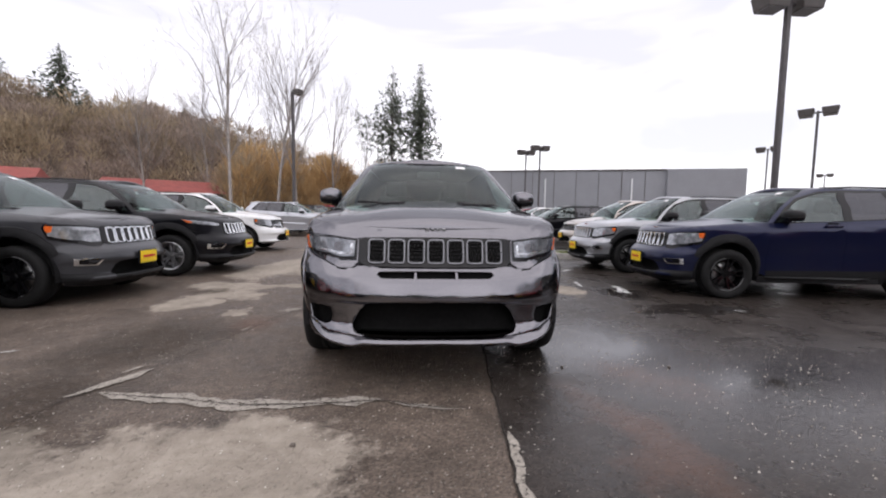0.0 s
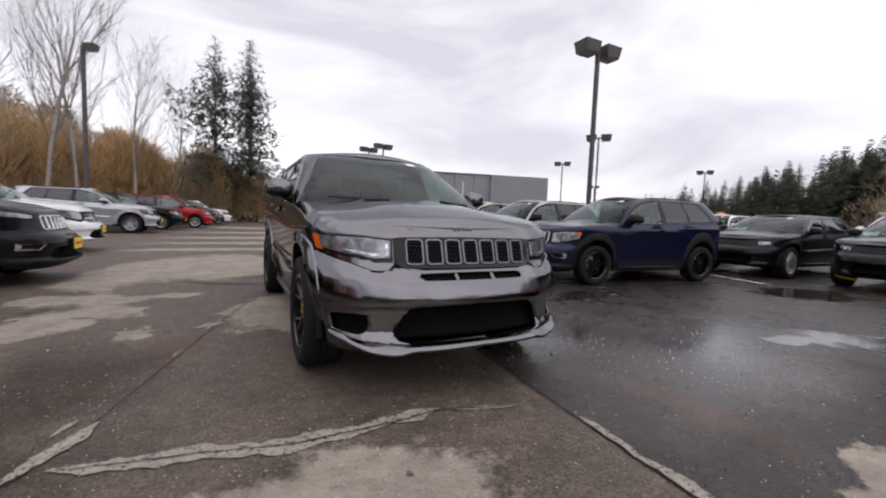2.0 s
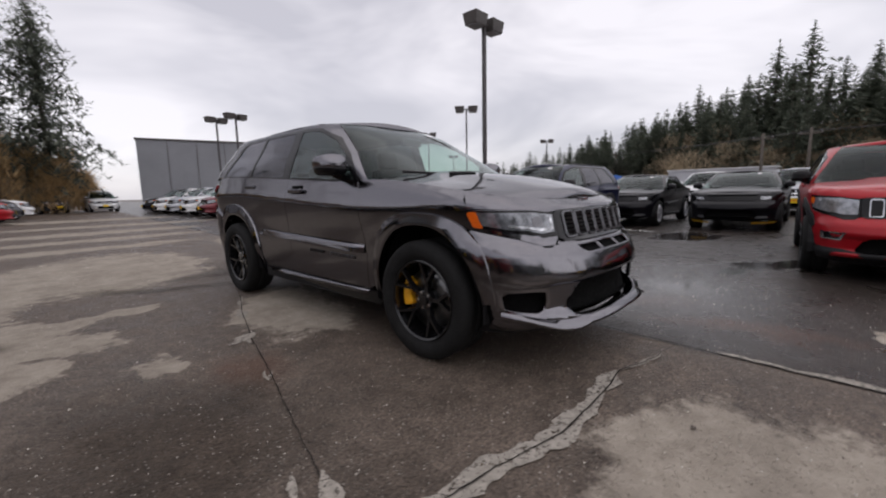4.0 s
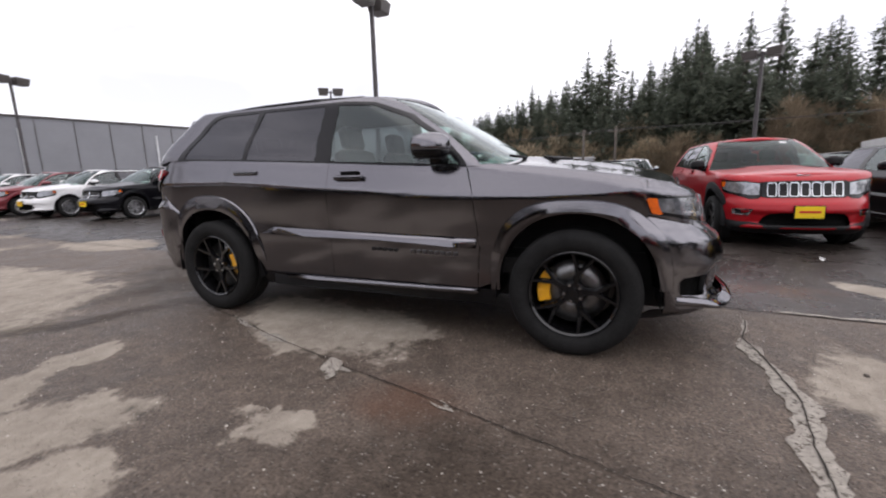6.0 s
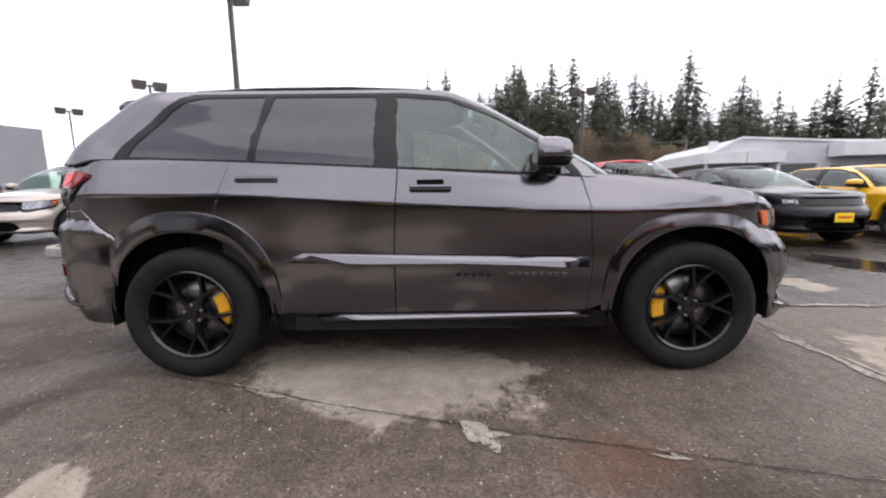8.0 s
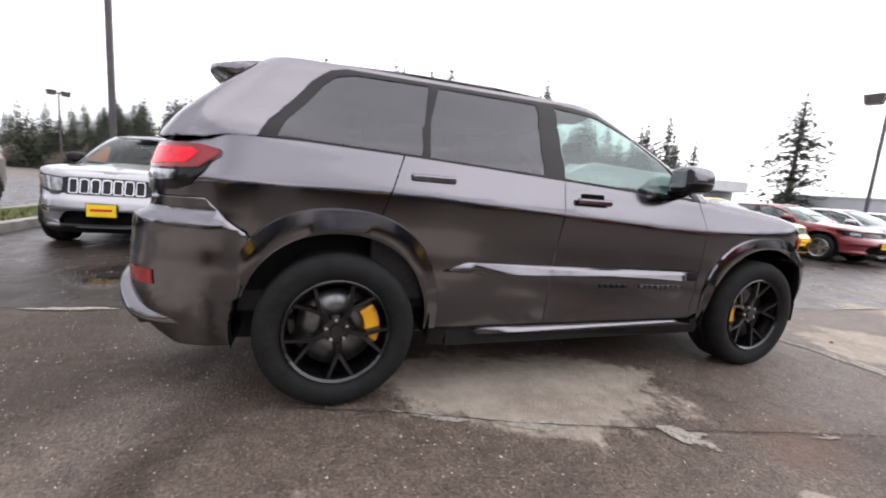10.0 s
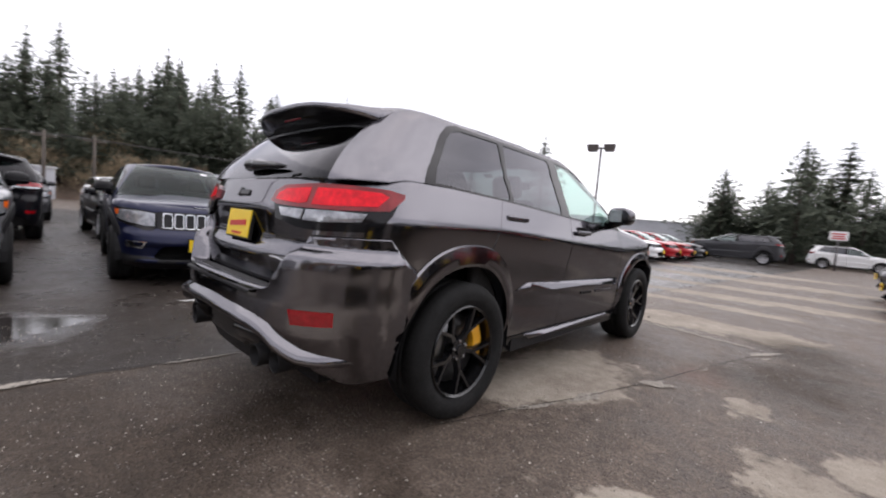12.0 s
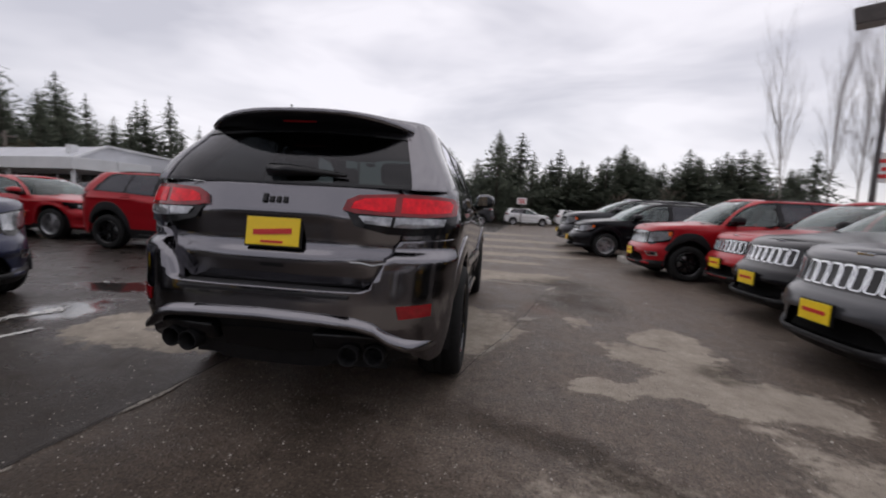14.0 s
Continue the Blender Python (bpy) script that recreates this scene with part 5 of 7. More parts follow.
    for x0, x1 in ((-0.62, -0.02), (0.05, 0.66)):
        pts = [wp(up.raw(UF(x0 + (x1 - x0) * k / 6, 1.19)[0], 1.185 + 0.02 * k / 6) + Vector((0, -0.02, 0.012))) for k in range(7)]
        part("wiper", sweep("wiper", pts, [0.010] * 7, M_TRIM, 5), car)
    # underside, wheel housings, inside
    bm = bmesh.new()
    add_box(bm, (0, 0.05, 0.42), (1.16, 4.2, 0.34))
    add_box(bm, (0, 0.0, 0.36), (1.74, 1.75, 0.20))
    add_box(bm, (0, -1.75, 0.62), (0.9, 0.7, 0.50))
    add_box(bm, (0, 1.95, 0.66), (1.2, 0.6, 0.5))
    for v in bm.verts:
        v.co = wp(v.co)
    part("underbody", finish(bm, "underbody", M_TRIM), car)
    for ya in (-1.458, 1.458):
        for s in (-1, 1):
            bm = bmesh.new()
            pts = arch(ya, ra + 0.005, -8, 188, 14)
            for (y0, z0), (y1, z1) in zip(pts, pts[1:]):
                bm.faces.new([bm.verts.new(wp(Vector((s * x, y, z)))) for x, y, z in ((0.5, y0, z0), (0.905, y0, z0), (0.905, y1, z1), (0.5, y1, z1))])
            bm.faces.new([bm.verts.new(wp(Vector((s * 0.56, y, z)))) for y, z in pts])
            bmesh.ops.remove_doubles(bm, verts=bm.verts[:], dist=1e-5)
            part("wheel_housing", finish(bm, "wheel_housing", M_TRIM), car)
    part("interior", interior_mesh(wp), car)
    # wheels
    for y, rr in ((spec["axle_f"], False), (spec["axle_r"], True)):
        for s in (-1, 1):
            add_wheel(car, s * spec["track"], y, spec["radius"], wheels, rr)
    # number plate and badges
    if plate:
        p = wp(low.raw(0.0, 0.60)) if not main else None
        if p is not None:
            pl = part("dealer_plate", box_mesh("dealer_plate", p + Vector((0, -0.035, -0.03)), (0.31, 0.012, 0.155), M_PLATE, 0.003), car, "yellow dealer plate with red lettering")
            part("plate_print", box_mesh("plate_print", p + Vector((0, -0.043, -0.025)), (0.23, 0.004, 0.030), M_PLATERED), pl)
            part("plate_holder", box_mesh("plate_holder", p + Vector((0, -0.02, -0.03)), (0.33, 0.02, 0.175), M_TRIM), pl)
    p = wp(low.raw(0.0, low.edge(0.0) - 0.012))
    if front in ("seven", "slim"):
        bm = bmesh.new()
        for k in range(4):
            add_box(bm, p + Vector((-0.055 + 0.037 * k, 0.004 - 0.001, 0.0)), (0.026, 0.010, 0.030 if k else 0.038), 0.003)
        part("badge", finish(bm, "badge", M_DCHROME if main else M_CHROME), car)
    if main:
        for s in (-1, 1):
            for k in range(15):
                if k in (5, 6):
                    continue
                q, z = S(-0.10 - 0.044 * k, 0.60 - 0.012 * k / 15)
                v = low.P(q if s < 0 else -q, z)
                part("side_letter", box_mesh("side_letter", v + Vector((s * 0.004, 0, 0)), (0.012, 0.030, 0.022 if k < 5 else 0.026), M_GRILLE if k < 5 else M_RING, 0.003), car)
    if splitter:
        for s in (-1, 1):
            v = [F(0.42, 0.262), F(0.84, 0.275), F(0.84, 0.235), F(0.42, 0.222)]
            part("splitter_guard", panel(low, v if s > 0 else flip(v), "splitter_guard", splitter, out=0.03), car, "yellow splitter guard")
    return car, low, tail, up


# ---- ground ----
def ground_sheet():
    bm = bmesh.new()
    bmesh.ops.create_grid(bm, x_segments=2, y_segments=2, size=400)
    return thing("ground", "worn asphalt car park with damp stains and puddles", "ground", kind="structure", me=finish(bm, "ground", M_ASPHALT))


ground = ground_sheet()


def strip(name, pts, width, material, parent, seed=0, z=0.004, rough=0.35, label=""):
    """A ragged band along a line on the ground."""
    line = [Vector((x, y, 0)) for x, y in pts]
    z += 0.0006 * (seed % 7)
    width *= 1.12 if width > 0.02 else 0.75
    fine = []
    for a, b in zip(line, line[1:]):
        n = max(2, int((b - a).length / 0.03))
        fine += [a.lerp(b, k / n) for k in range(n)]
    fine.append(line[-1])
    bm = bmesh.new()
    prev = None

    def ragged(p, side):
        q = p + Vector((seed * 7.3, side * 31.7, 0))
        return 1 + rough * (1.6 * noise.noise(q * 4.0) + 1.0 * noise.noise(q * 13.0) + 0.7 * noise.noise(q * 37.0))
    for i, p in enumerate(fine):
        t = (fine[min(i + 2, len(fine) - 1)] - fine[max(i - 2, 0)]).normalized()
        s = Vector((-t.y, t.x, 0))
        end = min(1.0, min(i, len(fine) - 1 - i) / 5 + 0.1)
        wob = noise.noise(p * 2.1 + Vector((seed, 0, 0))) * min(width * 0.5, 0.03) + noise.noise(p * 9.0) * min(width, 0.016) + noise.noise(p * 31.0) * 0.006
        l, r = max(0.001, width * 0.5 * end * ragged(p, 1)), max(0.001, width * 0.5 * end * ragged(p, 2))
        now = [bm.verts.new(p + s * (wob + l) + Vector((0, 0, z))), bm.verts.new(p + s * (wob - r) + Vector((0, 0, z)))]
        if prev:
            bm.faces.new((prev[0], prev[1], now[1], now[0]))
        prev = now
    bmesh.ops.recalc_face_normals(bm, faces=bm.faces[:])
    if bm.faces[:] and sum(f.normal.z for f in bm.faces) < 0:
        bmesh.ops.reverse_faces(bm, faces=bm.faces[:])
    return part(name, finish(bm, name, material), parent, label)


CRACK = [(-2.02, -2.32), (-1.79, -2.36), (-1.46, -2.42), (-1.11, -2.50), (-0.68, -2.50), (-0.32, -2.47), (-0.02, -2.57), (0.36, -2.62)]
strip("crack_filler", CRACK[:6], 0.095, M_SEALER, ground, 3, 0.004, 0.5, "pale ragged filler along a crack")
strip("crack_filler", [(-0.30, -2.49), (-0.02, -2.565), (0.14, -2.60)], 0.035, M_SEALER, ground, 4)
strip("crack", [(x, y - 0.012) for x, y in CRACK], 0.008, M_JOINT, ground, 5, 0.008, 0.7)
strip("crack_filler", [(-2.16, -2.38), (-2.06, -2.24), (-1.98, -2.02), (-1.95, -1.92)], 0.07, M_SEALER, ground, 6)
strip("crack", [(-2.6, -3.5), (-2.35, -3.05), (-2.2, -2.75), (-2.14, -2.42), (-2.02, -2.16), (-1.95, -1.90), (-1.80, -1.35), (-1.69, -0.95), (-1.60, -0.60), (-1.52, -0.28), (-1.38, 0.20), (-1.28, 0.55), (-1.05, 1.18), (-0.90, 1.7)], 0.008, M_JOINT, ground, 7, 0.007, 0.7)
for pts, wd, sd in (([(-2.10, -2.02), (-2.04, -1.86)], 0.07, 11), ([(-1.74, -0.99), (-1.69, -0.86)], 0.045, 12), ([(-1.44, -0.08), (-1.52, -0.15), (-1.60, -0.19), (-1.68, -0.21)], 0.13, 13), ([(-1.52, -0.10), (-1.56, -0.30)], 0.06, 16), ([(-1.66, -0.90), (-1.73, -1.0)], 0.04, 17),
                    ([(-1.22, 0.78), (-1.12, 1.0), (-1.04, 1.20)], 0.035, 14), ([(-1.33, 0.36), (-1.29, 0.52), (-1.24, 0.70)], 0.085, 15)):
    strip("crack_filler", pts, wd, M_SEALER, ground, sd, 0.004, 0.6)
JOINT_LINE = [(0.085 * y + 0.565, y) for y in (-14, -9, -5, -3.9, -3.3, -2.7, -2.0, -0.5, 0.8, 1.7, 2.3, 3.0, 4.2, 7.0, 12.0, 20.0)]
strip("pavement_joint", JOINT_LINE, 0.016, M_JOINT, ground, 20, 0.005, 0.6, "long dark joint between two surfaces")
for pts, wd, sd in (([(0.085 * y + 0.590, y) for y in (-3.95, -3.5, -3.1, -2.85)], 0.05, 21), ([(0.085 * y + 0.545, y) for y in (2.0, 2.3, 2.5)], 0.035, 23), ([(0.085 * y + 0.54, y) for y in (2.95, 3.2, 3.6)], 0.05, 24), ([(0.085 * y + 0.585, y) for y in (-6.0, -5.3, -4.6)], 0.04, 25)):
    strip("crack_filler", pts, wd, M_SEALER, ground, sd, 0.007, 0.6)
for pts, wd, sd in (([(3.08, 1.55), (3.03, 0.85)], 0.11, 31), ([(2.62, 1.95), (2.52, 1.40)], 0.06, 32), ([(3.72, -0.2), (3.85, -0.28)], 0.07, 33), ([(7.95, -0.5), (8.3, 0.85)], 0.12, 34), ([(-3.30, -1.55), (-3.18, -1.52)], 0.05, 35),
                    ([(2.9, 3.3), (3.2, 3.6)], 0.10, 36), ([(2.6, -4.0), (2.9, -4.1)], 0.05, 38)):
    strip("worn_line", pts, wd, M_LINE, ground, sd, 0.006, 0.6, "worn patch of white line paint")


def pebble(x, y, r, seed):
    rnd = random.Random(seed)
    bm = bmesh.new()
    bmesh.ops.create_icosphere(bm, subdivisions=1, radius=r)
    for v in bm.verts:
        v.co = Vector((v.co.x * rnd.uniform(0.7, 1.3), v.co.y * rnd.uniform(0.7, 1.2), v.co.z * 0.6 + r * 0.5))
    thing("pebble", "small brown stone lying on asphalt", "stone", "loose stones", m=pose(x, y, 0), me=finish(bm, "pebble", M_BARK))


pebble(-0.70, -2.93, 0.016, 1)
pebble(0.95, -1.98, 0.014, 2)
pebble(1.75, -2.0, 0.014, 3)


def loose_grit(n, seed):
    """Small pale stone chips strewn over the worn surface."""
    rnd = random.Random(seed)
    vs, fs = [], []
    while len(fs) < n * 3:
        x, y = rnd.uniform(-5.0, 3.2), rnd.uniform(-6.5, 7.5)
        if noise.noise(Vector((x * 0.9, y * 0.9, 3.0))) + 0.55 * noise.noise(Vector((x * 4, y * 4, 7.0))) < rnd.uniform(-0.55, 0.35):
            continue
        r = rnd.uniform(0.0022, 0.0065) * (1.5 if rnd.random() < 0.08 else 1.0)
        a = rnd.uniform(0, 6.283)
        q = len(vs)
        vs += [(x + r * rnd.uniform(0.7, 1.3) * math.cos(a + k * 2.094), y + r * rnd.uniform(0.7, 1.3) * math.sin(a + k * 2.094), 0.001) for k in range(3)]
        vs.append((x, y, 0.001 + r * rnd.uniform(0.5, 0.9)))
        fs += [(q, q + 1, q + 3), (q + 1, q + 2, q + 3), (q + 2, q, q + 3)]
    me = bpy.data.meshes.new("loose_grit")
    me.from_pydata(vs, [], fs)
    me.materials.append(M_GRIT)
    thing("loose_grit", "pale stone grit strewn over worn asphalt", "grit", kind="stuff", me=me)


loose_grit(16000, 91)


def kerb_island(x0, y0, x1, y1, r, label):
    """A grass island with a raised kerb and rounded corners."""
    t = thing("kerb_island", label, "kerb island")
    pts = rounded(x0, y0, x1, y1, r, 6)
    bm = bmesh.new()
    rings = []
    for inset, z in ((0.0, 0.0), (0.015, 0.13), (0.03, 0.145), (0.15, 0.145), (0.155, 0.10)):
        q = rounded(x0 + inset, y0 + inset, x1 - inset, y1 - inset, max(0.02, r - inset), 6)
        rings.append([bm.verts.new((x, y, z)) for x, y in q])
    for a, b in zip(rings, rings[1:]):
        for k in range(len(a)):
            bm.faces.new((a[k], a[(k + 1) % len(a)], b[(k + 1) % len(a)], b[k]))
    bmesh.ops.recalc_face_normals(bm, faces=bm.faces[:])
    part("kerb", finish(bm, "kerb", M_CONCRETE), t)
    bm = bmesh.new()
    bm.faces.new([bm.verts.new((x, y, 0.115)) for x, y in rounded(x0 + 0.15, y0 + 0.15, x1 - 0.15, y1 - 0.15, max(0.02, r - 0.15), 6)])
    part("soil", finish(bm, "soil", M_SOIL), t)
    rnd = random.Random(int(x0 * 10))
    vs, fs = [], []
    for _ in range(2600):
        x, y = rnd.uniform(x0 + 0.2, x1 - 0.2), rnd.uniform(y0 + 0.2, y1 - 0.2)
        a, h = rnd.uniform(0, 6.283), rnd.uniform(0.03, 0.075)
        q = len(vs)
        vs += [(x - 0.012 * math.sin(a), y + 0.012 * math.cos(a), 0.11), (x + 0.012 * math.sin(a), y - 0.012 * math.cos(a), 0.11), (x + h * 0.5 * math.cos(a), y + h * 0.5 * math.sin(a), 0.11 + h)]
        fs.append((q, q + 1, q + 2))
    me = bpy.data.meshes.new("grass")
    me.from_pydata(vs, [], fs)
    me.materials.append(M_GRASS)
    tagged(part("grass", me, t), "short green grass", kind="stuff")


kerb_island(3.7, 5.75, 9.0, 7.1, 0.5, "concrete-kerbed grass island between parking bays")
kerb_island(-10.0, -7.75, -4.5, -6.3, 0.45, "concrete-kerbed grass island between parking bays")

# ---- main car ----
def raised_roof(v):
    """The last of the roof stands a little higher, most at the rear."""
    k = min(1.0, max(0.0, (v.z - 1.45) / 0.2))
    return Vector((v.x, v.y, v.z + 0.026 * k * k * (3 - 2 * k)))


identity = dict(warp=raised_roof, axle_f=-1.458, axle_r=1.458, radius=0.385, track=0.815)
build_car("grand_suv", "dark granite grey SUV with black wheels and yellow calipers", "car", identity, M_GRANITE, "seven", "trackspoke", main=True)

# ---- parked cars ----
COMPACT = car_spec(2.19, 2.20, -1.318, 1.318, 0.348, 0.91, 0.99, 1.10, 1.62)
SLIMLAMP = car_spec(2.32, 2.30, -1.36, 1.36, 0.355, 0.93, 1.0, 1.12, 1.66)
FAMILY = car_spec(2.42, 2.46, -1.445, 1.445, 0.355, 0.94, 1.0, 1.14, 1.69)
BIGSUV = car_spec(2.40, 2.50, -1.47, 1.47, 0.375, 0.965, 1.02, 1.20, 1.75)
BOXY = car_spec(2.10, 2.12, -1.285, 1.285, 0.348, 0.90, 1.05, 1.15, 1.69)
VAN = car_spec(2.50, 2.62, -1.54, 1.54, 0.355, 1.0, 0.98, 1.14, 1.77, cowl=-0.85)
SEDAN = car_spec(2.45, 2.55, -1.52, 1.53, 0.355, 0.95, 0.90, 1.02, 1.47, drop=(1.02, 0.9, 2.1, 0.12))
TRUCK = car_spec(2.75, 3.0, -1.75, 1.85, 0.42, 1.0, 1.25, 1.40, 1.93)
CARS = {}


def park(kind, spec, name, label, body, x, y, facing, front="seven", wheels="black", cladding=None, splitter=None, plate=True, tilt=0.0, group="parked cars"):
    """Puts a car with its middle at (x, y); facing is the turn of its nose from -y."""
    key = (kind, body.name, front, wheels, splitter is not None, plate)
    m = pose(x, y, 0, 0, 0, facing + tilt)
    if key in CARS:
        ob = copy_thing(CARS[key], m)
        return tagged(ob, label)
    ob, *_ = build_car(name, label, "car", spec, body, front, wheels, cladding, False, plate, splitter, group)
    ob.matrix_basis = m
    CARS[key] = ob
    return ob


E, W = 90, -90
def put_compact(color, label, x, y, facing, **k):
    return park("compact", COMPACT, "compact_suv", label, color, x, y, facing, "seven", cladding=M_TRIM, **k)


# the row with noses towards +x
put_compact(M_DGREY, "dark grey compact SUV with slotted chrome grille", -5.86, 0.80, E)
park("slim", SLIMLAMP, "crossover_suv", "black crossover SUV with slim headlights", M_BLACK, -5.66, 3.25, E, "slim", "silver", M_TRIM)
park("family", FAMILY, "crossover_suv", "white crossover SUV with black grille", M_WHITE, -6.5, 8.0, E, "cross", "silver")
park("bigsuv", BIGSUV, "large_suv", "pale silver large SUV with silver wheels", M_SILVER, -6.45, 16.9, E, "plain", "silver")
park("family", FAMILY, "crossover_suv", "black crossover SUV beside a silver one", M_BLACK, -5.85, 20.2, E, "cross", "silver")
park("van", VAN, "minivan", "bright red minivan with silver wheels", M_RED, -4.75, 23.6, E, "cross", "silver")
park("family", FAMILY, "crossover_suv", "dark grey crossover SUV", M_DGREY, -4.3, 27.6, E, "cross", "silver")
park("family", FAMILY, "crossover_suv", "white crossover SUV at the end of a row", M_WHITE, -3.7, 31.0, E, "cross", "silver")
park("van", VAN, "minivan", "white minivan standing across the end of the aisle", M_WHITE, 3.2, 42.5, 0, "cross", "silver")
park("family", FAMILY, "crossover_suv", "dark grey crossover SUV beside a white van", M_DGREY, -0.4, 42.5, 20, "cross", "silver")
park("slim", SLIMLAMP, "crossover_suv", "black crossover SUV with slim headlights", M_BLACK, -6.56, -1.12, E, "slim", "black", M_TRIM)
put_compact(M_RED, "bright red compact SUV with slotted chrome grille", -7.0, -3.0, E)
park("boxy", BOXY, "boxy_suv", "red boxy small SUV with black wheels", M_RED, -6.15, -4.92, E, "seven", "black", M_TRIM)
park("family", FAMILY, "crossover_suv", "black crossover SUV with silver wheels", M_BLACK, -5.8, -9.0, E, "cross", "silver")
park("truck", TRUCK, "pickup_truck", "dark grey pickup truck with chrome front", M_DGREY, -6.3, -12.4, E, "cross", "silver")
# the row with noses towards -x
put_compact(M_BLUE, "dark blue compact SUV with black wheels", 5.62, 1.27, W, tilt=-5.5)
put_compact(M_STEELGREY, "steel grey compact SUV with slotted grille", 5.6, 4.05, W)
park("van", VAN, "minivan", "champagne minivan behind a grass island", M_CHAMP, 7.5, 9.2, W, "plain", "silver")
park("family", FAMILY, "crossover_suv", "black crossover SUV with silver wheels", M_BLACK, 6.6, 13.4, W, "cross", "silver")
for k, (c, nm) in enumerate(((M_WHITE, "white"), (M_BURG, "burgundy"), (M_WHITE, "white"), (M_SILVER, "silver"), (M_WHITE, "white"), (M_BLACK, "black"))):
    park("family", FAMILY, "crossover_suv", nm + " crossover SUV in a long row", c, 6.6, 17.0 + 3.1 * k, W, "cross", "silver")
put_compact(M_RED, "bright red compact SUV with slotted chrome grille", 5.50, -3.98, W, tilt=3.0)
park("sedan", SEDAN, "muscle_sedan", "black low sedan with yellow splitter guards", M_BLACK, 5.9, -6.7, W, "wide", "black", splitter=M_YELLOW)
park("sedan", SEDAN, "muscle_coupe", "yellow low coupe with black grille", M_YELLOW, 5.8, -9.5, W, "wide", "black")
for k, (c, nm) in enumerate(((M_BURG, "burgundy"), (M_SILVER, "silver"), (M_WHITE, "white"), (M_RED, "red"), (M_RED, "bright red"), (M_DGREY, "grey"))):
    park("sedan", SEDAN, "muscle_coupe", nm + " low coupe in a long row", c, 5.6 - 0.1 * k, -12.4 - 2.8 * k, W, "wide", "silver")
# cars at the far end of the aisle
park("family", FAMILY, "crossover_suv", "white crossover SUV under trees at the far end", M_WHITE, -4.2, -37.6, W, "cross", "silver")
park("van", VAN, "minivan", "white minivan under trees at the far end", M_WHITE, -9.6, -39.5, W, "cross", "silver")
park("truck", TRUCK, "pickup_truck", "dark grey pickup truck at the far end of the aisle", M_DGREY, 2.0, -31.0, E, "cross", "silver")
park("family", FAMILY, "crossover_suv", "silver crossover SUV at the far end of the aisle", M_SILVER, 2.0, -36.5, W, "cross", "silver")
# the row behind
park("sedan", SEDAN, "muscle_sedan", "black low sedan with dark wheels", M_BLACK, 11.2, 0.85, W, "wide", "silver", plate=False)
park("sedan", SEDAN, "muscle_sedan", "black low sedan with yellow splitter guards", M_BLACK, 11.3, -1.75, W, "wide", "black", plate=False, splitter=M_YELLOW)
park("sedan", SEDAN, "muscle_coupe", "red low coupe in the back row", M_RED, 10.6, -4.7, W, "wide", "silver")
park("sedan", SEDAN, "muscle_sedan", "black low sedan with dark wheels", M_BLACK, 10.6, -7.4, W, "wide", "silver", plate=False)
park("family", FAMILY, "crossover_suv", "black crossover SUV seen from behind", M_BLACK, 11.2, 3.6, E, "cross", "silver")
for k, c in enumerate((M_WHITE, M_DGREY, M_WHITE, M_SILVER, M_BLUE, M_WHITE)):
    park("family", FAMILY, "crossover_suv", "crossover SUV far back in the car park", c, 18.0, 6.0 - 2.9 * k, W, "cross", "silver")


# ---- lamp posts ----
def lamp_post(x, y, h, heads, turn, label, size=1.0):
    t = thing("lamp_post", label, "street lamp", "car park lamp posts", m=pose(x, y, 0, 0, 0, turn))
    bm = bmesh.new()
    add_tube(bm, (0, 0, 0), (0, 0, 0.7), 0.22, 0.22, 16)
    part("footing", finish(bm, "footing", M_CONCRETE, True), t)
    bm = bmesh.new()
    add_box(bm, (0, 0, h / 2 + 0.35), (0.13, 0.13, h - 0.7), 0.012)
    part("pole", finish(bm, "pole", M_POLE), t)
    for s in heads:
        bm = bmesh.new()
        add_box(bm, (s * 0.12, 0, h - 0.10), (0.14, 0.07, 0.09), 0.01)
        arm = part("arm", finish(bm, "arm", M_POLE), t)
        bm = bmesh.new()
        vs = add_box(bm, (0, 0, 0), (0.58 * size, 0.52 * size, 0.34 * size), 0.03)
        for v in vs:
            k = 1 - 0.18 * (v.co.z < 0)
            v.co = Vector((v.co.x * k + s * (0.15 + 0.29 * size), v.co.y * k, v.co.z + h - 0.08))
        hd = part("lamp_head", finish(bm, "lamp_head", M_LAMPHEAD), t, "brown box lamp head")
        part("lens", box_mesh("lens", (s * (0.15 + 0.29 * size), 0, h - 0.08 - 0.172 * size), (0.44 * size, 0.38 * size, 0.012), M_LAMPLENS), hd)
    return t


TWIN = "tall square lamp post with two box heads"
for x, y, turn in ((11.8, 34.0, 10), (11.2, 36.8, 10), (32.6, 31.3, 135), (58.0, 49.5, 130), (50.2, 25.3, 120)):
    lamp_post(x, y, 7.9, (-1, 1), turn, TWIN, 1.35)
lamp_post(10.27, 6.38, 7.3, (-1, 1), 0, TWIN, 1.25)
lamp_post(23.8, 18.3, 7.75, (-1, 1), 130, TWIN, 1.35)
lamp_post(8.3, -22.3, 6.6, (-1, 1), 15, TWIN, 1.2)
lamp_post(-11.88, -9.09, 7.4, (-1, 1), -38, TWIN, 1.35)
lamp_post(18.9, -7.6, 6.0, (-1, 1), 60, "square lamp post with two box heads", 1.0)
lamp_post(-7.0, 18.8, 7.9, (1,), -30, "tall lamp post with a single head", 0.8)


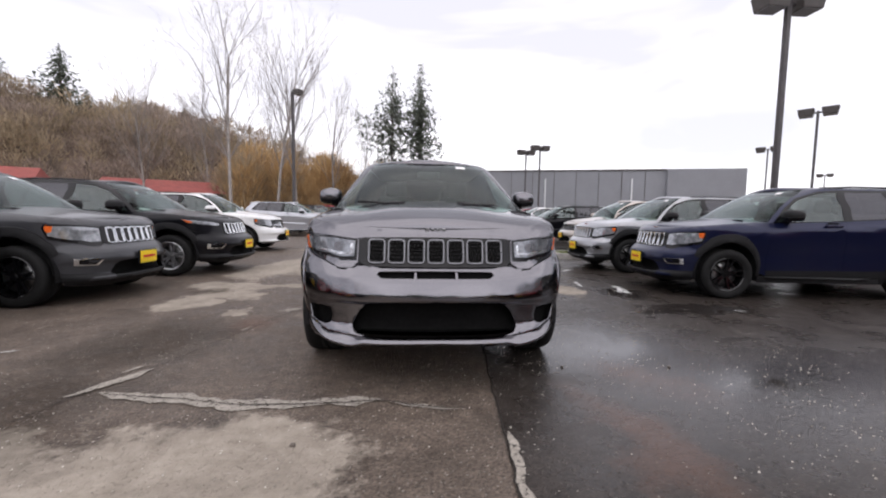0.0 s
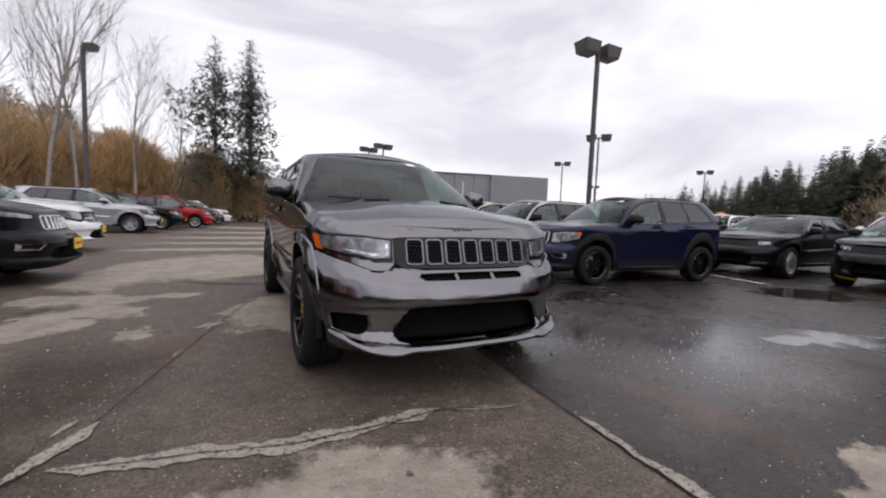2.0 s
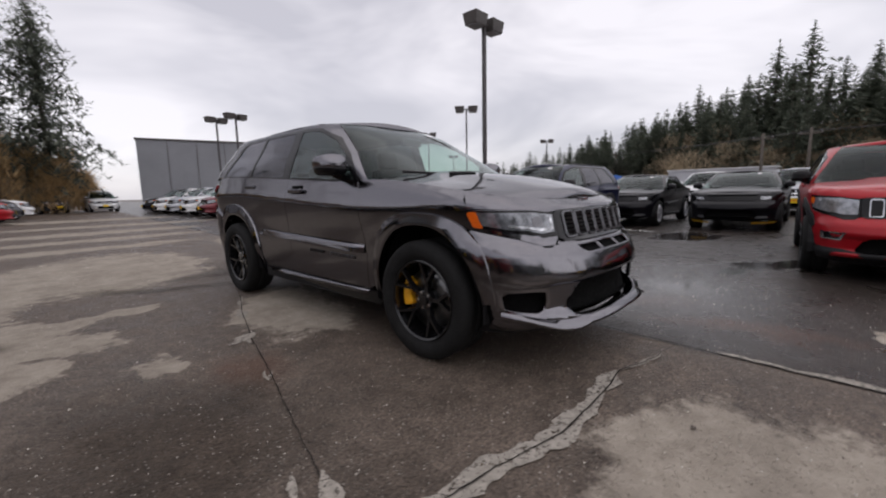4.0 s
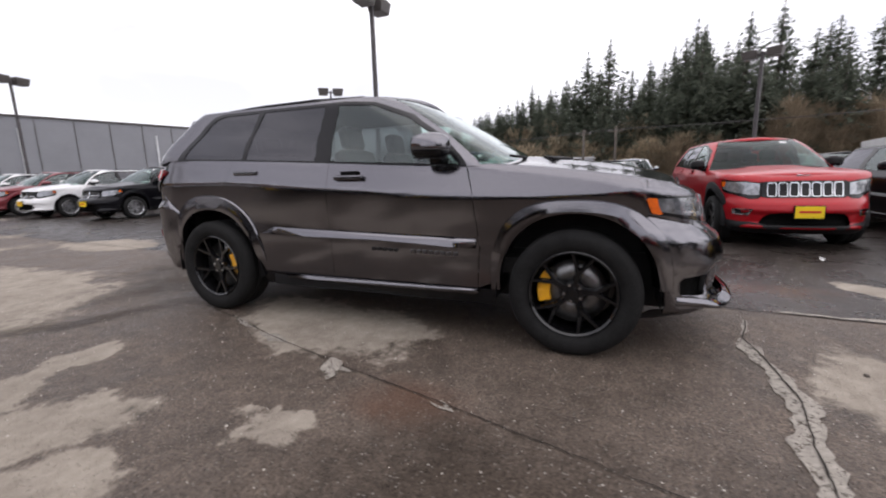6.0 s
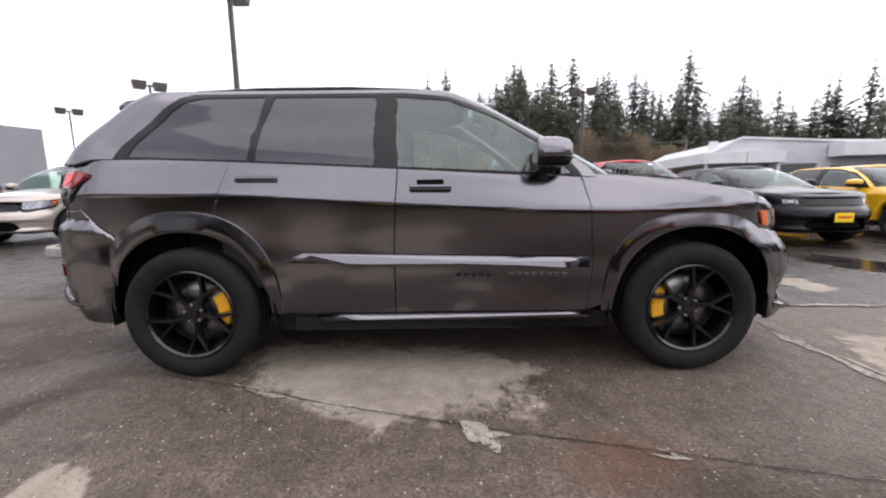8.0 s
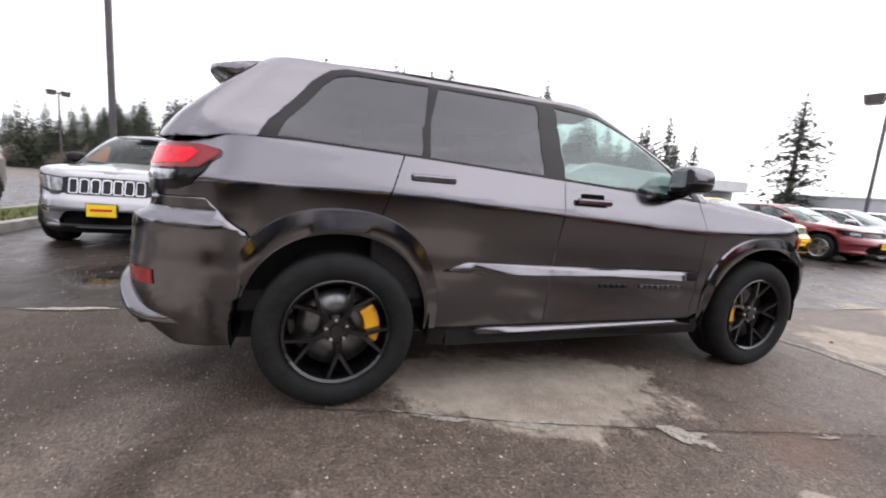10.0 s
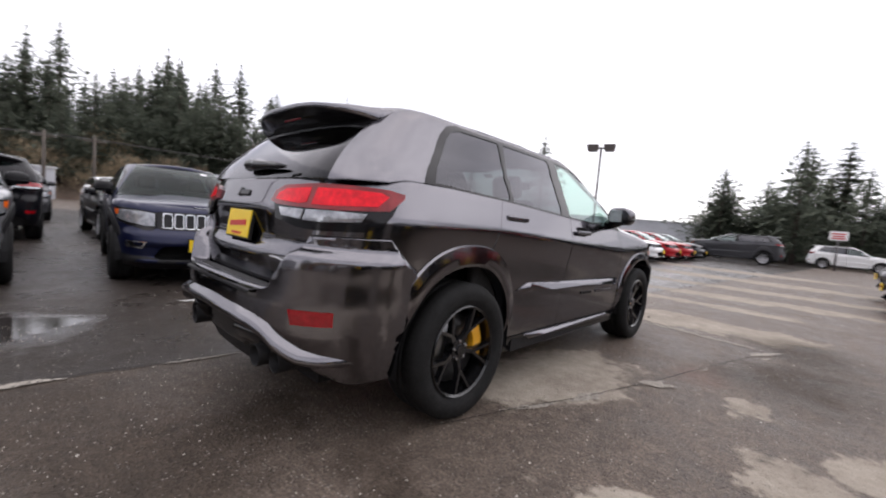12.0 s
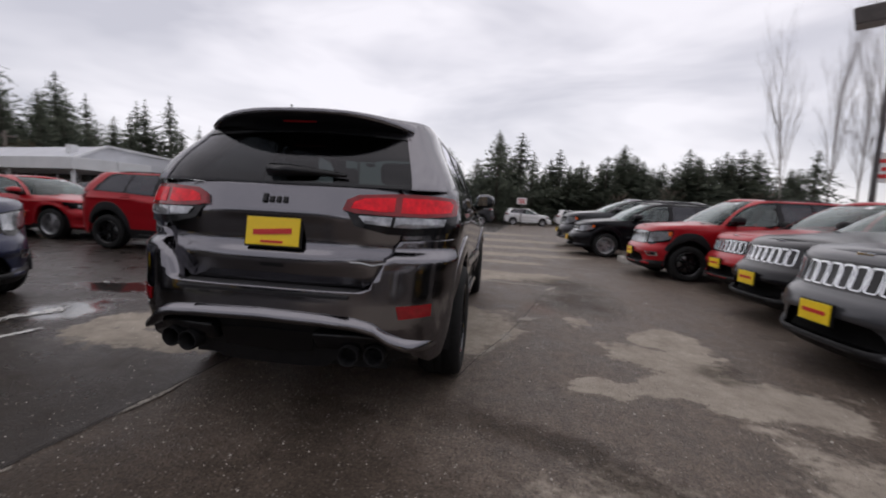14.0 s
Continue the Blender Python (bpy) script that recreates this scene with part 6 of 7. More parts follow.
# ---- signs ----
def post_sign(x, y, z, w, h, turn, label):
    t = thing("post_sign", label, "sign", "roadside signs", m=pose(x, y, 0, 0, 0, turn))
    bm = bmesh.new()
    add_tube(bm, (0, 0, 0), (0, 0, z), 0.05, 0.05, 8)
    part("post", finish(bm, "post", M_POLE, True), t)
    part("board", box_mesh("board", (0, 0.06, z), (w, 0.05, h), M_SIGNWHITE, 0.01), t)
    for dz, k in ((0.22, 0.75), (-0.05, 0.6), (-0.28, 0.7)):
        part("print_bar", box_mesh("print_bar", (0, 0.09, z + dz * h), (w * k, 0.012, h * 0.13), M_PLATERED), t)


post_sign(-3.3, -33.5, 2.3, 0.9, 0.6, 0, "small white sign with red print on a post")
post_sign(-14.0, -11.0, 3.3, 1.1, 1.0, -40, "white sign with red print on a post")


# ---- buildings ----
def grey_hall():
    t = thing("grey_hall", "long low grey windowless commercial hall", "building")
    a, b = Vector((6.4, 43.5, 0)), Vector((34.2, 35.6, 0))
    d = (b - a).normalized()
    back = Vector((-d.y, d.x, 0))
    ang = math.atan2(d.y, d.x)
    R = Matrix.Rotation(ang, 3, "Z")
    L = (b - a).length
    mid = (a + b) / 2 + back * 12
    part("wall", box_mesh("wall", mid + Vector((0, 0, 3.25)), (L, 24, 6.5), M_GREYWALL, 0.0, R), t)
    part("coping", box_mesh("coping", mid + Vector((0, 0, 6.56)), (L + 0.2, 24.2, 0.14), M_LAMPHEAD, 0.0, R), t)
    for k in (0.30, 0.62):
        p = a + d * L * k - back * 0.06
        part("downpipe", box_mesh("downpipe", p + Vector((0, 0, 2.9)), (0.16, 0.14, 5.4), M_FASCIA, 0.02, R), t)
    p = b - d * 1.6 - back * 0.05
    part("window", box_mesh("window", p + Vector((0, 0, 3.2)), (2.4, 0.16, 2.0), M_DARKGLAZ, 0.0, R), t)
    p = a + d * L * 0.87 - back * 0.2
    part("end_bay", box_mesh("end_bay", p + Vector((0, 0, 3.29)), (L * 0.26, 0.4, 6.58), M_GREYWALL, 0.0, R), t)
    for k in range(1, 12):
        p = a + d * L * k / 12 - back * 0.03
        if k < 9:
            part("panel_joint", box_mesh("panel_joint", p + Vector((0, 0, 3.2)), (0.04, 0.07, 6.4), M_LAMPHEAD, 0.0, R), t)


grey_hall()


def white_showroom():
    t = thing("showroom", "low white commercial building with a deep flat canopy", "building")
    u, v = Vector((0.977, -0.213, 0)), Vector((-0.213, -0.977, 0))
    R = Matrix((u, v * -1, (0, 0, 1))).transposed().to_3x3()
    place = lambda a, b, z: Vector((27.6, -19.8, 0)) + u * a + v * b + Vector((0, 0, z))

    def block(name, a0, a1, b0, b1, z0, z1, material, parent, bevel=0.0):
        return part(name, box_mesh(name, place((a0 + a1) / 2, (b0 + b1) / 2, (z0 + z1) / 2), (a1 - a0, b1 - b0, z1 - z0), material, bevel, R), parent)

    block("wall", 1.2, 19.0, 3.0, 17.3, 0.0, 3.44, M_WHITEWALL, t)
    bm = bmesh.new()
    prof = ((0.9, 3.445), (2.95, 4.52), (8.4, 4.14), (17.3, 3.78), (17.3, 3.445))
    ends = [[bm.verts.new(place(a, b, z)) for b, z in prof] for a in (1.2, 19.0)]
    bm.faces.new(ends[0])
    bm.faces.new(ends[1][::-1])
    for k in range(len(prof)):
        j = (k + 1) % len(prof)
        bm.faces.new((ends[0][k], ends[1][k], ends[1][j], ends[0][j]))
    bmesh.ops.recalc_face_normals(bm, faces=bm.faces[:])
    part("roof", finish(bm, "roof", M_WHITEWALL), t)
    for (b0, z0), (b1, z1) in zip(prof[:3], prof[1:4]):
        p, q = place(1.14, b0, z0 + 0.03), place(1.14, b1, z1 + 0.03)
        d = q - p
        part("roof_edge", box_mesh("roof_edge", (p + q) / 2, (d.length, 0.14, 0.16), M_FASCIA, 0.0, d.to_track_quat("X", "Z").to_matrix()), t)
    block("canopy", 0.0, 22.5, 0.0, 2.9, 2.60, 3.42, M_FASCIA, t, 0.02)
    block("canopy", 0.0, 1.1, 2.95, 5.4, 2.60, 3.42, M_FASCIA, t, 0.02)
    block("canopy", -0.5, 1.1, 8.6, 17.2, 2.95, 3.90, M_FASCIA, t, 0.02)
    for a, b in ((0.35, 0.35), (0.35, 5.1), (8.0, 0.35), (15.0, 0.35), (22.1, 0.35), (-0.2, 13.0)):
        block("canopy_post", a - 0.1, a + 0.1, b - 0.1, b + 0.1, 0.0, 2.96 if b > 10 else 2.61, M_FASCIA, t)
    # dark panes: windows whose colour also holds the shade under the canopy
    block("shaded_glazing", 1.14, 1.22, 3.2, 8.0, 0.35, 2.55, M_DARKGLAZ, t)
    for k in range(6):
        w = block("window", 2.0 + 2.8 * k, 4.4 + 2.8 * k, 2.94, 3.02, 0.5, 2.4, M_DARKGLAZ, t)
        block("frame", 2.0 + 2.8 * k, 4.4 + 2.8 * k, 2.90, 2.96, 1.42, 1.50, M_FASCIA, w)
    block("service_door", 1.14, 1.22, 8.9, 11.6, 0.0, 2.35, M_DARKGLAZ, t)
    block("roof_vent", 3.0, 3.5, 1.6, 2.1, 3.6, 4.5, M_FASCIA, t)


white_showroom()


def low_hall(x, y, sx, sy, h, turn, material, label, roof=None):
    t = thing("low_building", label, "building", m=pose(x, y, 0, 0, 0, turn))
    part("wall", box_mesh("wall", (0, 0, h / 2), (sx, sy, h), material), t)
    if roof:
        bm = bmesh.new()
        v = [bm.verts.new(p) for p in ((-sx / 2 - 0.4, -sy / 2 - 0.4, h), (sx / 2 + 0.4, -sy / 2 - 0.4, h), (sx / 2 + 0.4, sy / 2 + 0.4, h), (-sx / 2 - 0.4, sy / 2 + 0.4, h), (-sx / 2, 0, h + 1.3), (sx / 2, 0, h + 1.3))]
        for f in ((0, 1, 5, 4), (2, 3, 4, 5), (1, 2, 5), (3, 0, 4), (3, 2, 1, 0)):
            bm.faces.new([v[i] for i in f])
        part("roof", finish(bm, "roof", roof), t)
    else:
        part("coping", box_mesh("coping", (0, 0, h + 0.08), (sx + 0.3, sy + 0.3, 0.16), M_FASCIA), t)


low_hall(54, 5, 5, 10, 2.9, 0, M_WHITEWALL, "low white building below a wooded bank")
low_hall(41.5, 12.4, 3, 7, 1.15, 14, M_WHITEWALL, "market stall with a blue awning roof", M_ROOFBLUE)
low_hall(40.0, 17.6, 2, 1.6, 1.3, 14, M_WHITEWALL, "small stall with an orange awning roof", M_ORANGE)


def utility_pole(x, y, h):
    t = thing("utility_pole", "brown timber utility pole with a crossarm", "utility pole", "utility poles", m=pose(x, y, 0, 0, 0, 75))
    bm = bmesh.new()
    add_tube(bm, (0, 0, 0), (0, 0, h), 0.15, 0.11, 10)
    part("pole", finish(bm, "pole", M_TIMBER, True), t)
    part("crossarm", box_mesh("crossarm", (0, 0.0, h - 0.5), (1.7, 0.12, 0.14), M_TIMBER, 0.01), t)
    for k in (-0.75, 0.0, 0.75):
        bm = bmesh.new()
        add_tube(bm, (k, 0, h - 0.43), (k, 0, h - 0.28), 0.04, 0.03, 8)
        part("insulator", finish(bm, "insulator", M_LAMPLENS), t)


WIRE_POSTS = ((62.0, 20.0, 6.6), (47.5, 1.0, 6.0), (48.0, -2.4, 6.2), (47.0, -30.0, 6.6))
for x, y, h in WIRE_POSTS:
    utility_pole(x, y, h)
for (x0, y0, h0), (x1, y1, h1) in zip(WIRE_POSTS, WIRE_POSTS[1:]):
    a, b = Vector((x0, y0, h0 - 0.3)), Vector((x1, y1, h1 - 0.3))
    pts = [a.lerp(b, k / 16) - Vector((0, 0, 0.03 * (a - b).length * (k / 16) * (1 - k / 16))) for k in range(17)]
    thing("overhead_wire", "dark sagging wire between two timber poles", "wire", "overhead wires", me=sweep("overhead_wire", pts, [0.035] * 17, M_POLE, 5))
low_hall(19, -59, 26, 12, 3.4, 22, M_WHITEWALL, "long low white building beyond the car park")
low_hall(-22.5, 37, 13, 8, 2.9, 30, M_BARK, "low building with a red roof", M_ROOFRED)
low_hall(-35, 29, 9, 8, 3.3, 30, M_BARK, "low building with a red roof", M_ROOFRED)


# ---- trees ----
def from_lists(name, verts, faces, material):
    me = bpy.data.meshes.new(name)
    me.from_pydata(verts, [], faces)
    for m in material if isinstance(material, (list, tuple)) else [material]:
        me.materials.append(m)
    return me


def conifer_meshes(h, spread, seed, levels=26, sparse=0.0, droop=0.35, needle=None, low_start=0.08, power=0.80, tufts=2, tuft=1.0):
    """Trunk and crown of a fir: whorls of boughs, each a ragged spray of small needle tufts."""
    rnd = random.Random(seed)
    bm = bmesh.new()
    add_tube(bm, (0, 0, 0), (0, 0, h * 0.98), 0.012 * h + 0.05, 0.02, 6)
    trunk = finish(bm, "trunk", M_BARK, True)
    vs, fs = [], []
    lump = [rnd.uniform(0.62, 1.18) for _ in range(24)]
    for k in range(levels):
        u = (k + rnd.uniform(-0.4, 0.4)) / levels
        z = h * (low_start + (1 - low_start) * u)
        reach = spread * max(0.0, 1 - u) ** power * lump[int(u * 10) % 24] + 0.05
        n = rnd.randint(6, 9)
        for j in range(n):
            if rnd.random() < sparse:
                continue
            a = 2 * math.pi * (j + rnd.uniform(-0.45, 0.45)) / n
            r = reach * rnd.uniform(0.45, 1.2) * lump[int(a * 2 + k * 0.3) % 24] ** 0.5
            d = Vector((math.cos(a), math.sin(a), 0))
            s = Vector((-d.y, d.x, 0))
            m = max(3, int(r / 0.40))
            for i in range(m):
                f = (i + rnd.uniform(0.2, 1.0)) / m
                c = d * r * f + s * rnd.uniform(-0.18, 0.18) * r * f + Vector((0, 0, z - droop * r * f * f + 0.18 * r * f + rnd.uniform(-0.15, 0.15)))
                for _ in range(tufts):
                    g = rnd.uniform(0, 6.283)
                    size = rnd.uniform(0.34, 0.80) * (0.6 + 0.03 * h) * tuft * min(1.0, 0.22 + 2.6 * (1 - u))
                    b = c + Vector((rnd.uniform(-0.3, 0.3), rnd.uniform(-0.3, 0.3), rnd.uniform(-0.2, 0.2))) * (tufts - 2) * 0.5
                    w = (d * math.cos(g) + s * math.sin(g) + Vector((0, 0, rnd.uniform(-0.9, 0.25)))) * size
                    v = Vector((-w.y, w.x, w.z * rnd.uniform(-1, 1))) * rnd.uniform(0.25, 0.55)
                    q = len(vs)
                    vs += [tuple(b - w * 0.5 + v * 0.4), tuple(b - w * 0.3 - v * 0.5), tuple(b + w * 0.7)]
                    fs.append((q, q + 1, q + 2))
    return trunk, from_lists("crown", vs, fs, needle or M_NEEDLE)


FIRS = [conifer_meshes(h, sp, 40 + i, lv, s, dr) for i, (h, sp, lv, s, dr) in enumerate(((17, 5.2, 46, 0.05, 0.45), (14, 4.8, 40, 0.05, 0.4), (20, 5.0, 46, 0.25, 0.5), (11, 4.2, 34, 0.0, 0.35), (16, 4.3, 42, 0.15, 0.5)))]


def fir(x, y, z, kind, scale, turn, label="dark green fir tree on a wooded slope", group="fir trees on the slope", meshes=None, wide=1.4):
    t = thing("fir_tree", label, "tree", group, m=pose(x, y, z, 0, 0, turn) @ Matrix.Diagonal((scale * wide, scale * wide, scale, 1)))
    tr, cr = meshes or FIRS[kind]
    part("trunk", tr, t)
    part("crown", cr, t)
    return t


def bare_meshes(h, seed, spread=0.5, material=None, depth=5):
    rnd = random.Random(seed)
    bm = bmesh.new()
    limbs = bmesh.new()

    def grow(p, d, length, r, level):
        segs = 5 if level == 0 else 3 if level < 3 else 2
        q = p
        for s in range(segs):
            d = (d + Vector((rnd.uniform(-1, 1), rnd.uniform(-1, 1), rnd.uniform(-0.2, 0.5))) * 0.10).normalized()
            e = q + d * length / segs
            r1 = r * (1 - 0.28 / segs * (s + 1)) if level else r * (1 - 0.55 / segs * (s + 1) / 1.2)
            add_tube(bm if level == 0 else limbs, q, e, r * (1 - 0.28 / segs * s), r1, 6 if level < 2 else 3, False)
            q = e
            if level < depth and not (level == 0 and s < 1):
                for _ in range(2 if level else 5):
                    a = rnd.uniform(0, 2 * math.pi)
                    out = d.orthogonal()
                    out.rotate(Matrix.Rotation(a, 3, d))
                    nd = (d * (1.0 - spread * 0.4) + out * spread * rnd.uniform(0.7, 1.2) + Vector((0, 0, 0.25))).normalized()
                    if level >= 2 and rnd.random() < 0.25:
                        continue
                    grow(q, nd, length * rnd.uniform(0.34, 0.52), max(0.005, r1 * (0.28 if level == 0 else 0.5)), level + 1)
    grow(Vector((0, 0, 0)), Vector((0, 0, 1)), h * 0.75, 0.011 * h, 0)
    return finish(bm, "trunk", material or M_BIRCH, True), finish(limbs, "branchwork", M_GREYTWIG)


BARES = [bare_meshes(16, 3, 0.55, depth=4), bare_meshes(17, 9, 0.42, depth=4), bare_meshes(13, 14, 0.5, depth=4)]


def bare_tree(x, y, kind, scale, turn, label="tall leafless tree with pale bark", z=0.0, slim=0.75):
    t = thing("bare_tree", label, "tree", "leafless trees", m=pose(x, y, z, 0, 0, turn) @ Matrix.Diagonal((scale * slim, scale * slim, scale, 1)))
    tr, li = BARES[kind]
    part("trunk", tr, t)
    part("branchwork", li, t)


for x, y, k, s, tn in ((-15.3, 30.0, 0, 1.15, 0), (-12.6, 33.2, 1, 1.0, 50), (-11.4, 34.5, 1, 0.95, 190), (-24, 33, 2, 0.95, 70), (-21, 38, 2, 1.0, 10), (-8, 35, 2, 0.95, 120), (-5.6, 38, 2, 0.85, 220),
                       (-22.3, -29.6, 1, 0.80, 20), (-24.5, -28.2, 1, 0.82, 100), (-25.8, -27.4, 0, 0.85, 200), (-26.5, -27.0, 1, 0.85, 320)):
    bare_tree(x, y, k, s, tn, slim=0.75 if y > 0 else 0.42)
PINES = [conifer_meshes(17.5, 5.4, 71, 44, 0.42, 0.15, M_NEEDLE2, 0.20, 0.55, 4, 0.75), conifer_meshes(18, 5.2, 72, 60, 0.15, 0.35, M_NEEDLE2, 0.10, 0.65, 4, 0.75)]
fir(-2.7, 40.1, 0, 0, 0.98, 0, "tall airy pine with gaps in its crown", "tall pines", PINES[0], 0.95)
fir(0.3, 41.2, 0, 0, 1.0, 90, "tall dense pine behind the parked cars", "tall pines", PINES[1], 0.85)


# ---- slopes and brush ----
def slope(name, label, cx, cy, rx, ry, h, turn, seed):
    bm = bmesh.new()
    n = 24
    rows = []
    ct, st = math.cos(radians(turn)), math.sin(radians(turn))
    for i in range(n + 1):
        row = []
        for j in range(n + 1):
            u, v = -1 + 2 * i / n, -1 + 2 * j / n
            r = math.hypot(u, v)
            z = h * max(0.0, 1 - r * r) ** 0.6 * (1 + 0.18 * noise.noise(Vector((u * 2.5, v * 2.5, seed)))) - 0.05
            x, y = u * rx, v * ry
            row.append(bm.verts.new((cx + x * ct - y * st, cy + x * st + y * ct, z)))
        rows.append(row)
    for a, b in zip(rows, rows[1:]):
        for j in range(n):
            bm.faces.new((a[j], b[j], b[j + 1], a[j + 1]))
    return thing(name, label, "hill", kind="structure", me=finish(bm, name, M_SOIL, True))


def height_on(cx, cy, rx, ry, h, turn, x, y):
    ct, st = math.cos(radians(-turn)), math.sin(radians(-turn))
    dx, dy = x - cx, y - cy
    u, v = (dx * ct - dy * st) / rx, (dx * st + dy * ct) / ry
    return h * max(0.0, 1 - u * u - v * v) ** 0.6


def brush(name, label, spots, material, seed, blades=60, tall=(1.5, 3.0), width=0.05, spread=1.0):
    """Leafless scrub: domed clouds of fine upright twigs."""
    rnd = random.Random(seed)
    vs, fs = [], []
    for x, y, z, s in spots:
        top, wide = rnd.uniform(*tall) * s, spread * s * rnd.uniform(0.8, 1.25)
        for _ in range(blades):
            a, r, f = rnd.uniform(0, 6.283), math.sqrt(rnd.random()), rnd.random() ** 0.7
            rim = wide * math.sqrt(max(0.05, 1 - f * f * 0.9)) * r
            b = Vector((x + rim * math.cos(a), y + rim * math.sin(a), z + f * top * (0.85 + 0.15 * r)))
            long = rnd.uniform(0.3, 0.75) * (0.35 + 0.25 * top)
            t = b + Vector((math.cos(a) * r * 0.5 + rnd.uniform(-0.35, 0.35), math.sin(a) * r * 0.5 + rnd.uniform(-0.35, 0.35), rnd.uniform(0.35, 1.0))) * long
            k = rnd.uniform(0, 6.283)
            w = Vector((math.cos(k), math.sin(k), rnd.uniform(-0.5, 0.5))) * width * s
            q = len(vs)
            vs += [tuple(b - w), tuple(b + w), tuple(t)]
            fs.append((q, q + 1, q + 2))
    return thing(name, label, "shrubs", kind="stuff", me=from_lists(name, vs, fs, material))


WEST = (-45, 56, 42, 22, 12.0, 35)
EASTH = (90, -8, 34, 76, 7.0, 4)
slope("hill_west", "brown scrub-covered bank", *WEST, 1)
slope("hill_east", "wooded bank beyond the car park", *EASTH, 2)
slope("hill_south", "low brown bank beyond the car park", -40, -62, 40, 20, 4.0, -20, 3)
rs = random.Random(5)
spots = []
for _ in range(900):
    x, y = rs.uniform(-75, -12), rs.uniform(28, 66)
    z = height_on(*WEST, x, y)
    if z > 0.05:
        spots.append((x, y, z - 0.4, rs.uniform(0.8, 1.5)))
brush("hill_scrub", "dense brown leafless scrub on a bank", spots[::2], M_TWIG, 6, 380, (1.8, 4.2), 0.045, 1.9)
brush("hill_thicket", "olive-brown leafless thicket on a bank", spots[1::2], M_OLIVE, 7, 300, (1.8, 4.6), 0.045, 1.9)
spots = [(rs.uniform(-19, 3.0), 0, 0, rs.uniform(0.75, 1.35)) for _ in range(100)]
spots = [(x, 35.5 + 0.40 * (x + 16) + rs.uniform(-2, 4), 0, s * (1.0 if x < -3 else 0.8)) for x, y, z, s in spots]
brush("ochre_willows", "ochre leafless willow shrubs behind the car park", spots[::2], M_OCHRE, 8, 900, (3.6, 7.0), 0.035, 1.5)
brush("olive_willows", "olive-brown leafless shrubs behind the car park", spots[1::2], M_OLIVE, 18, 800, (3.0, 6.4), 0.035, 1.6)
spots = [(rs.uniform(56, 66), rs.uniform(-40, 14), 0, rs.uniform(0.9, 1.6)) for _ in range(150)]
spots = [(x, y, height_on(*EASTH, x, y) - 0.2, s) for x, y, z, s in spots]
brush("bank_scrub", "olive-brown leafless scrub under fir trees", spots, M_OLIVE, 9, 420, (1.4, 3.4), 0.045, 2.0)
bank = random.Random(77)
spots = [(bank.uniform(55.5, 58.5), bank.uniform(-30, -19), 0, bank.uniform(0.85, 1.2)) for _ in range(26)] + [(bank.uniform(56, 58), bank.uniform(-44, -31), 0, bank.uniform(0.7, 0.95)) for _ in range(22)] + [(bank.uniform(56, 58), bank.uniform(-18, -6), 0, bank.uniform(0.45, 0.8)) for _ in range(14)]
brush("brown_alders", "tall brown leafless alders in front of fir trees", spots, M_ALDER, 19, 1500, (5.8, 7.4), 0.035, 1.7)
spots = [(rs.uniform(-55, -14), 0, 0, rs.uniform(0.8, 1.5)) for _ in range(150)]
spots = [(x, -52 - 0.55 * (x + 14) * -0.6 + rs.uniform(-4, 6), 0, s) for x, y, z, s in spots]
brush("far_scrub", "brown leafless scrub beyond the car park", spots, M_TWIG, 10, 200, (1.6, 3.6), 0.04, 1.6)
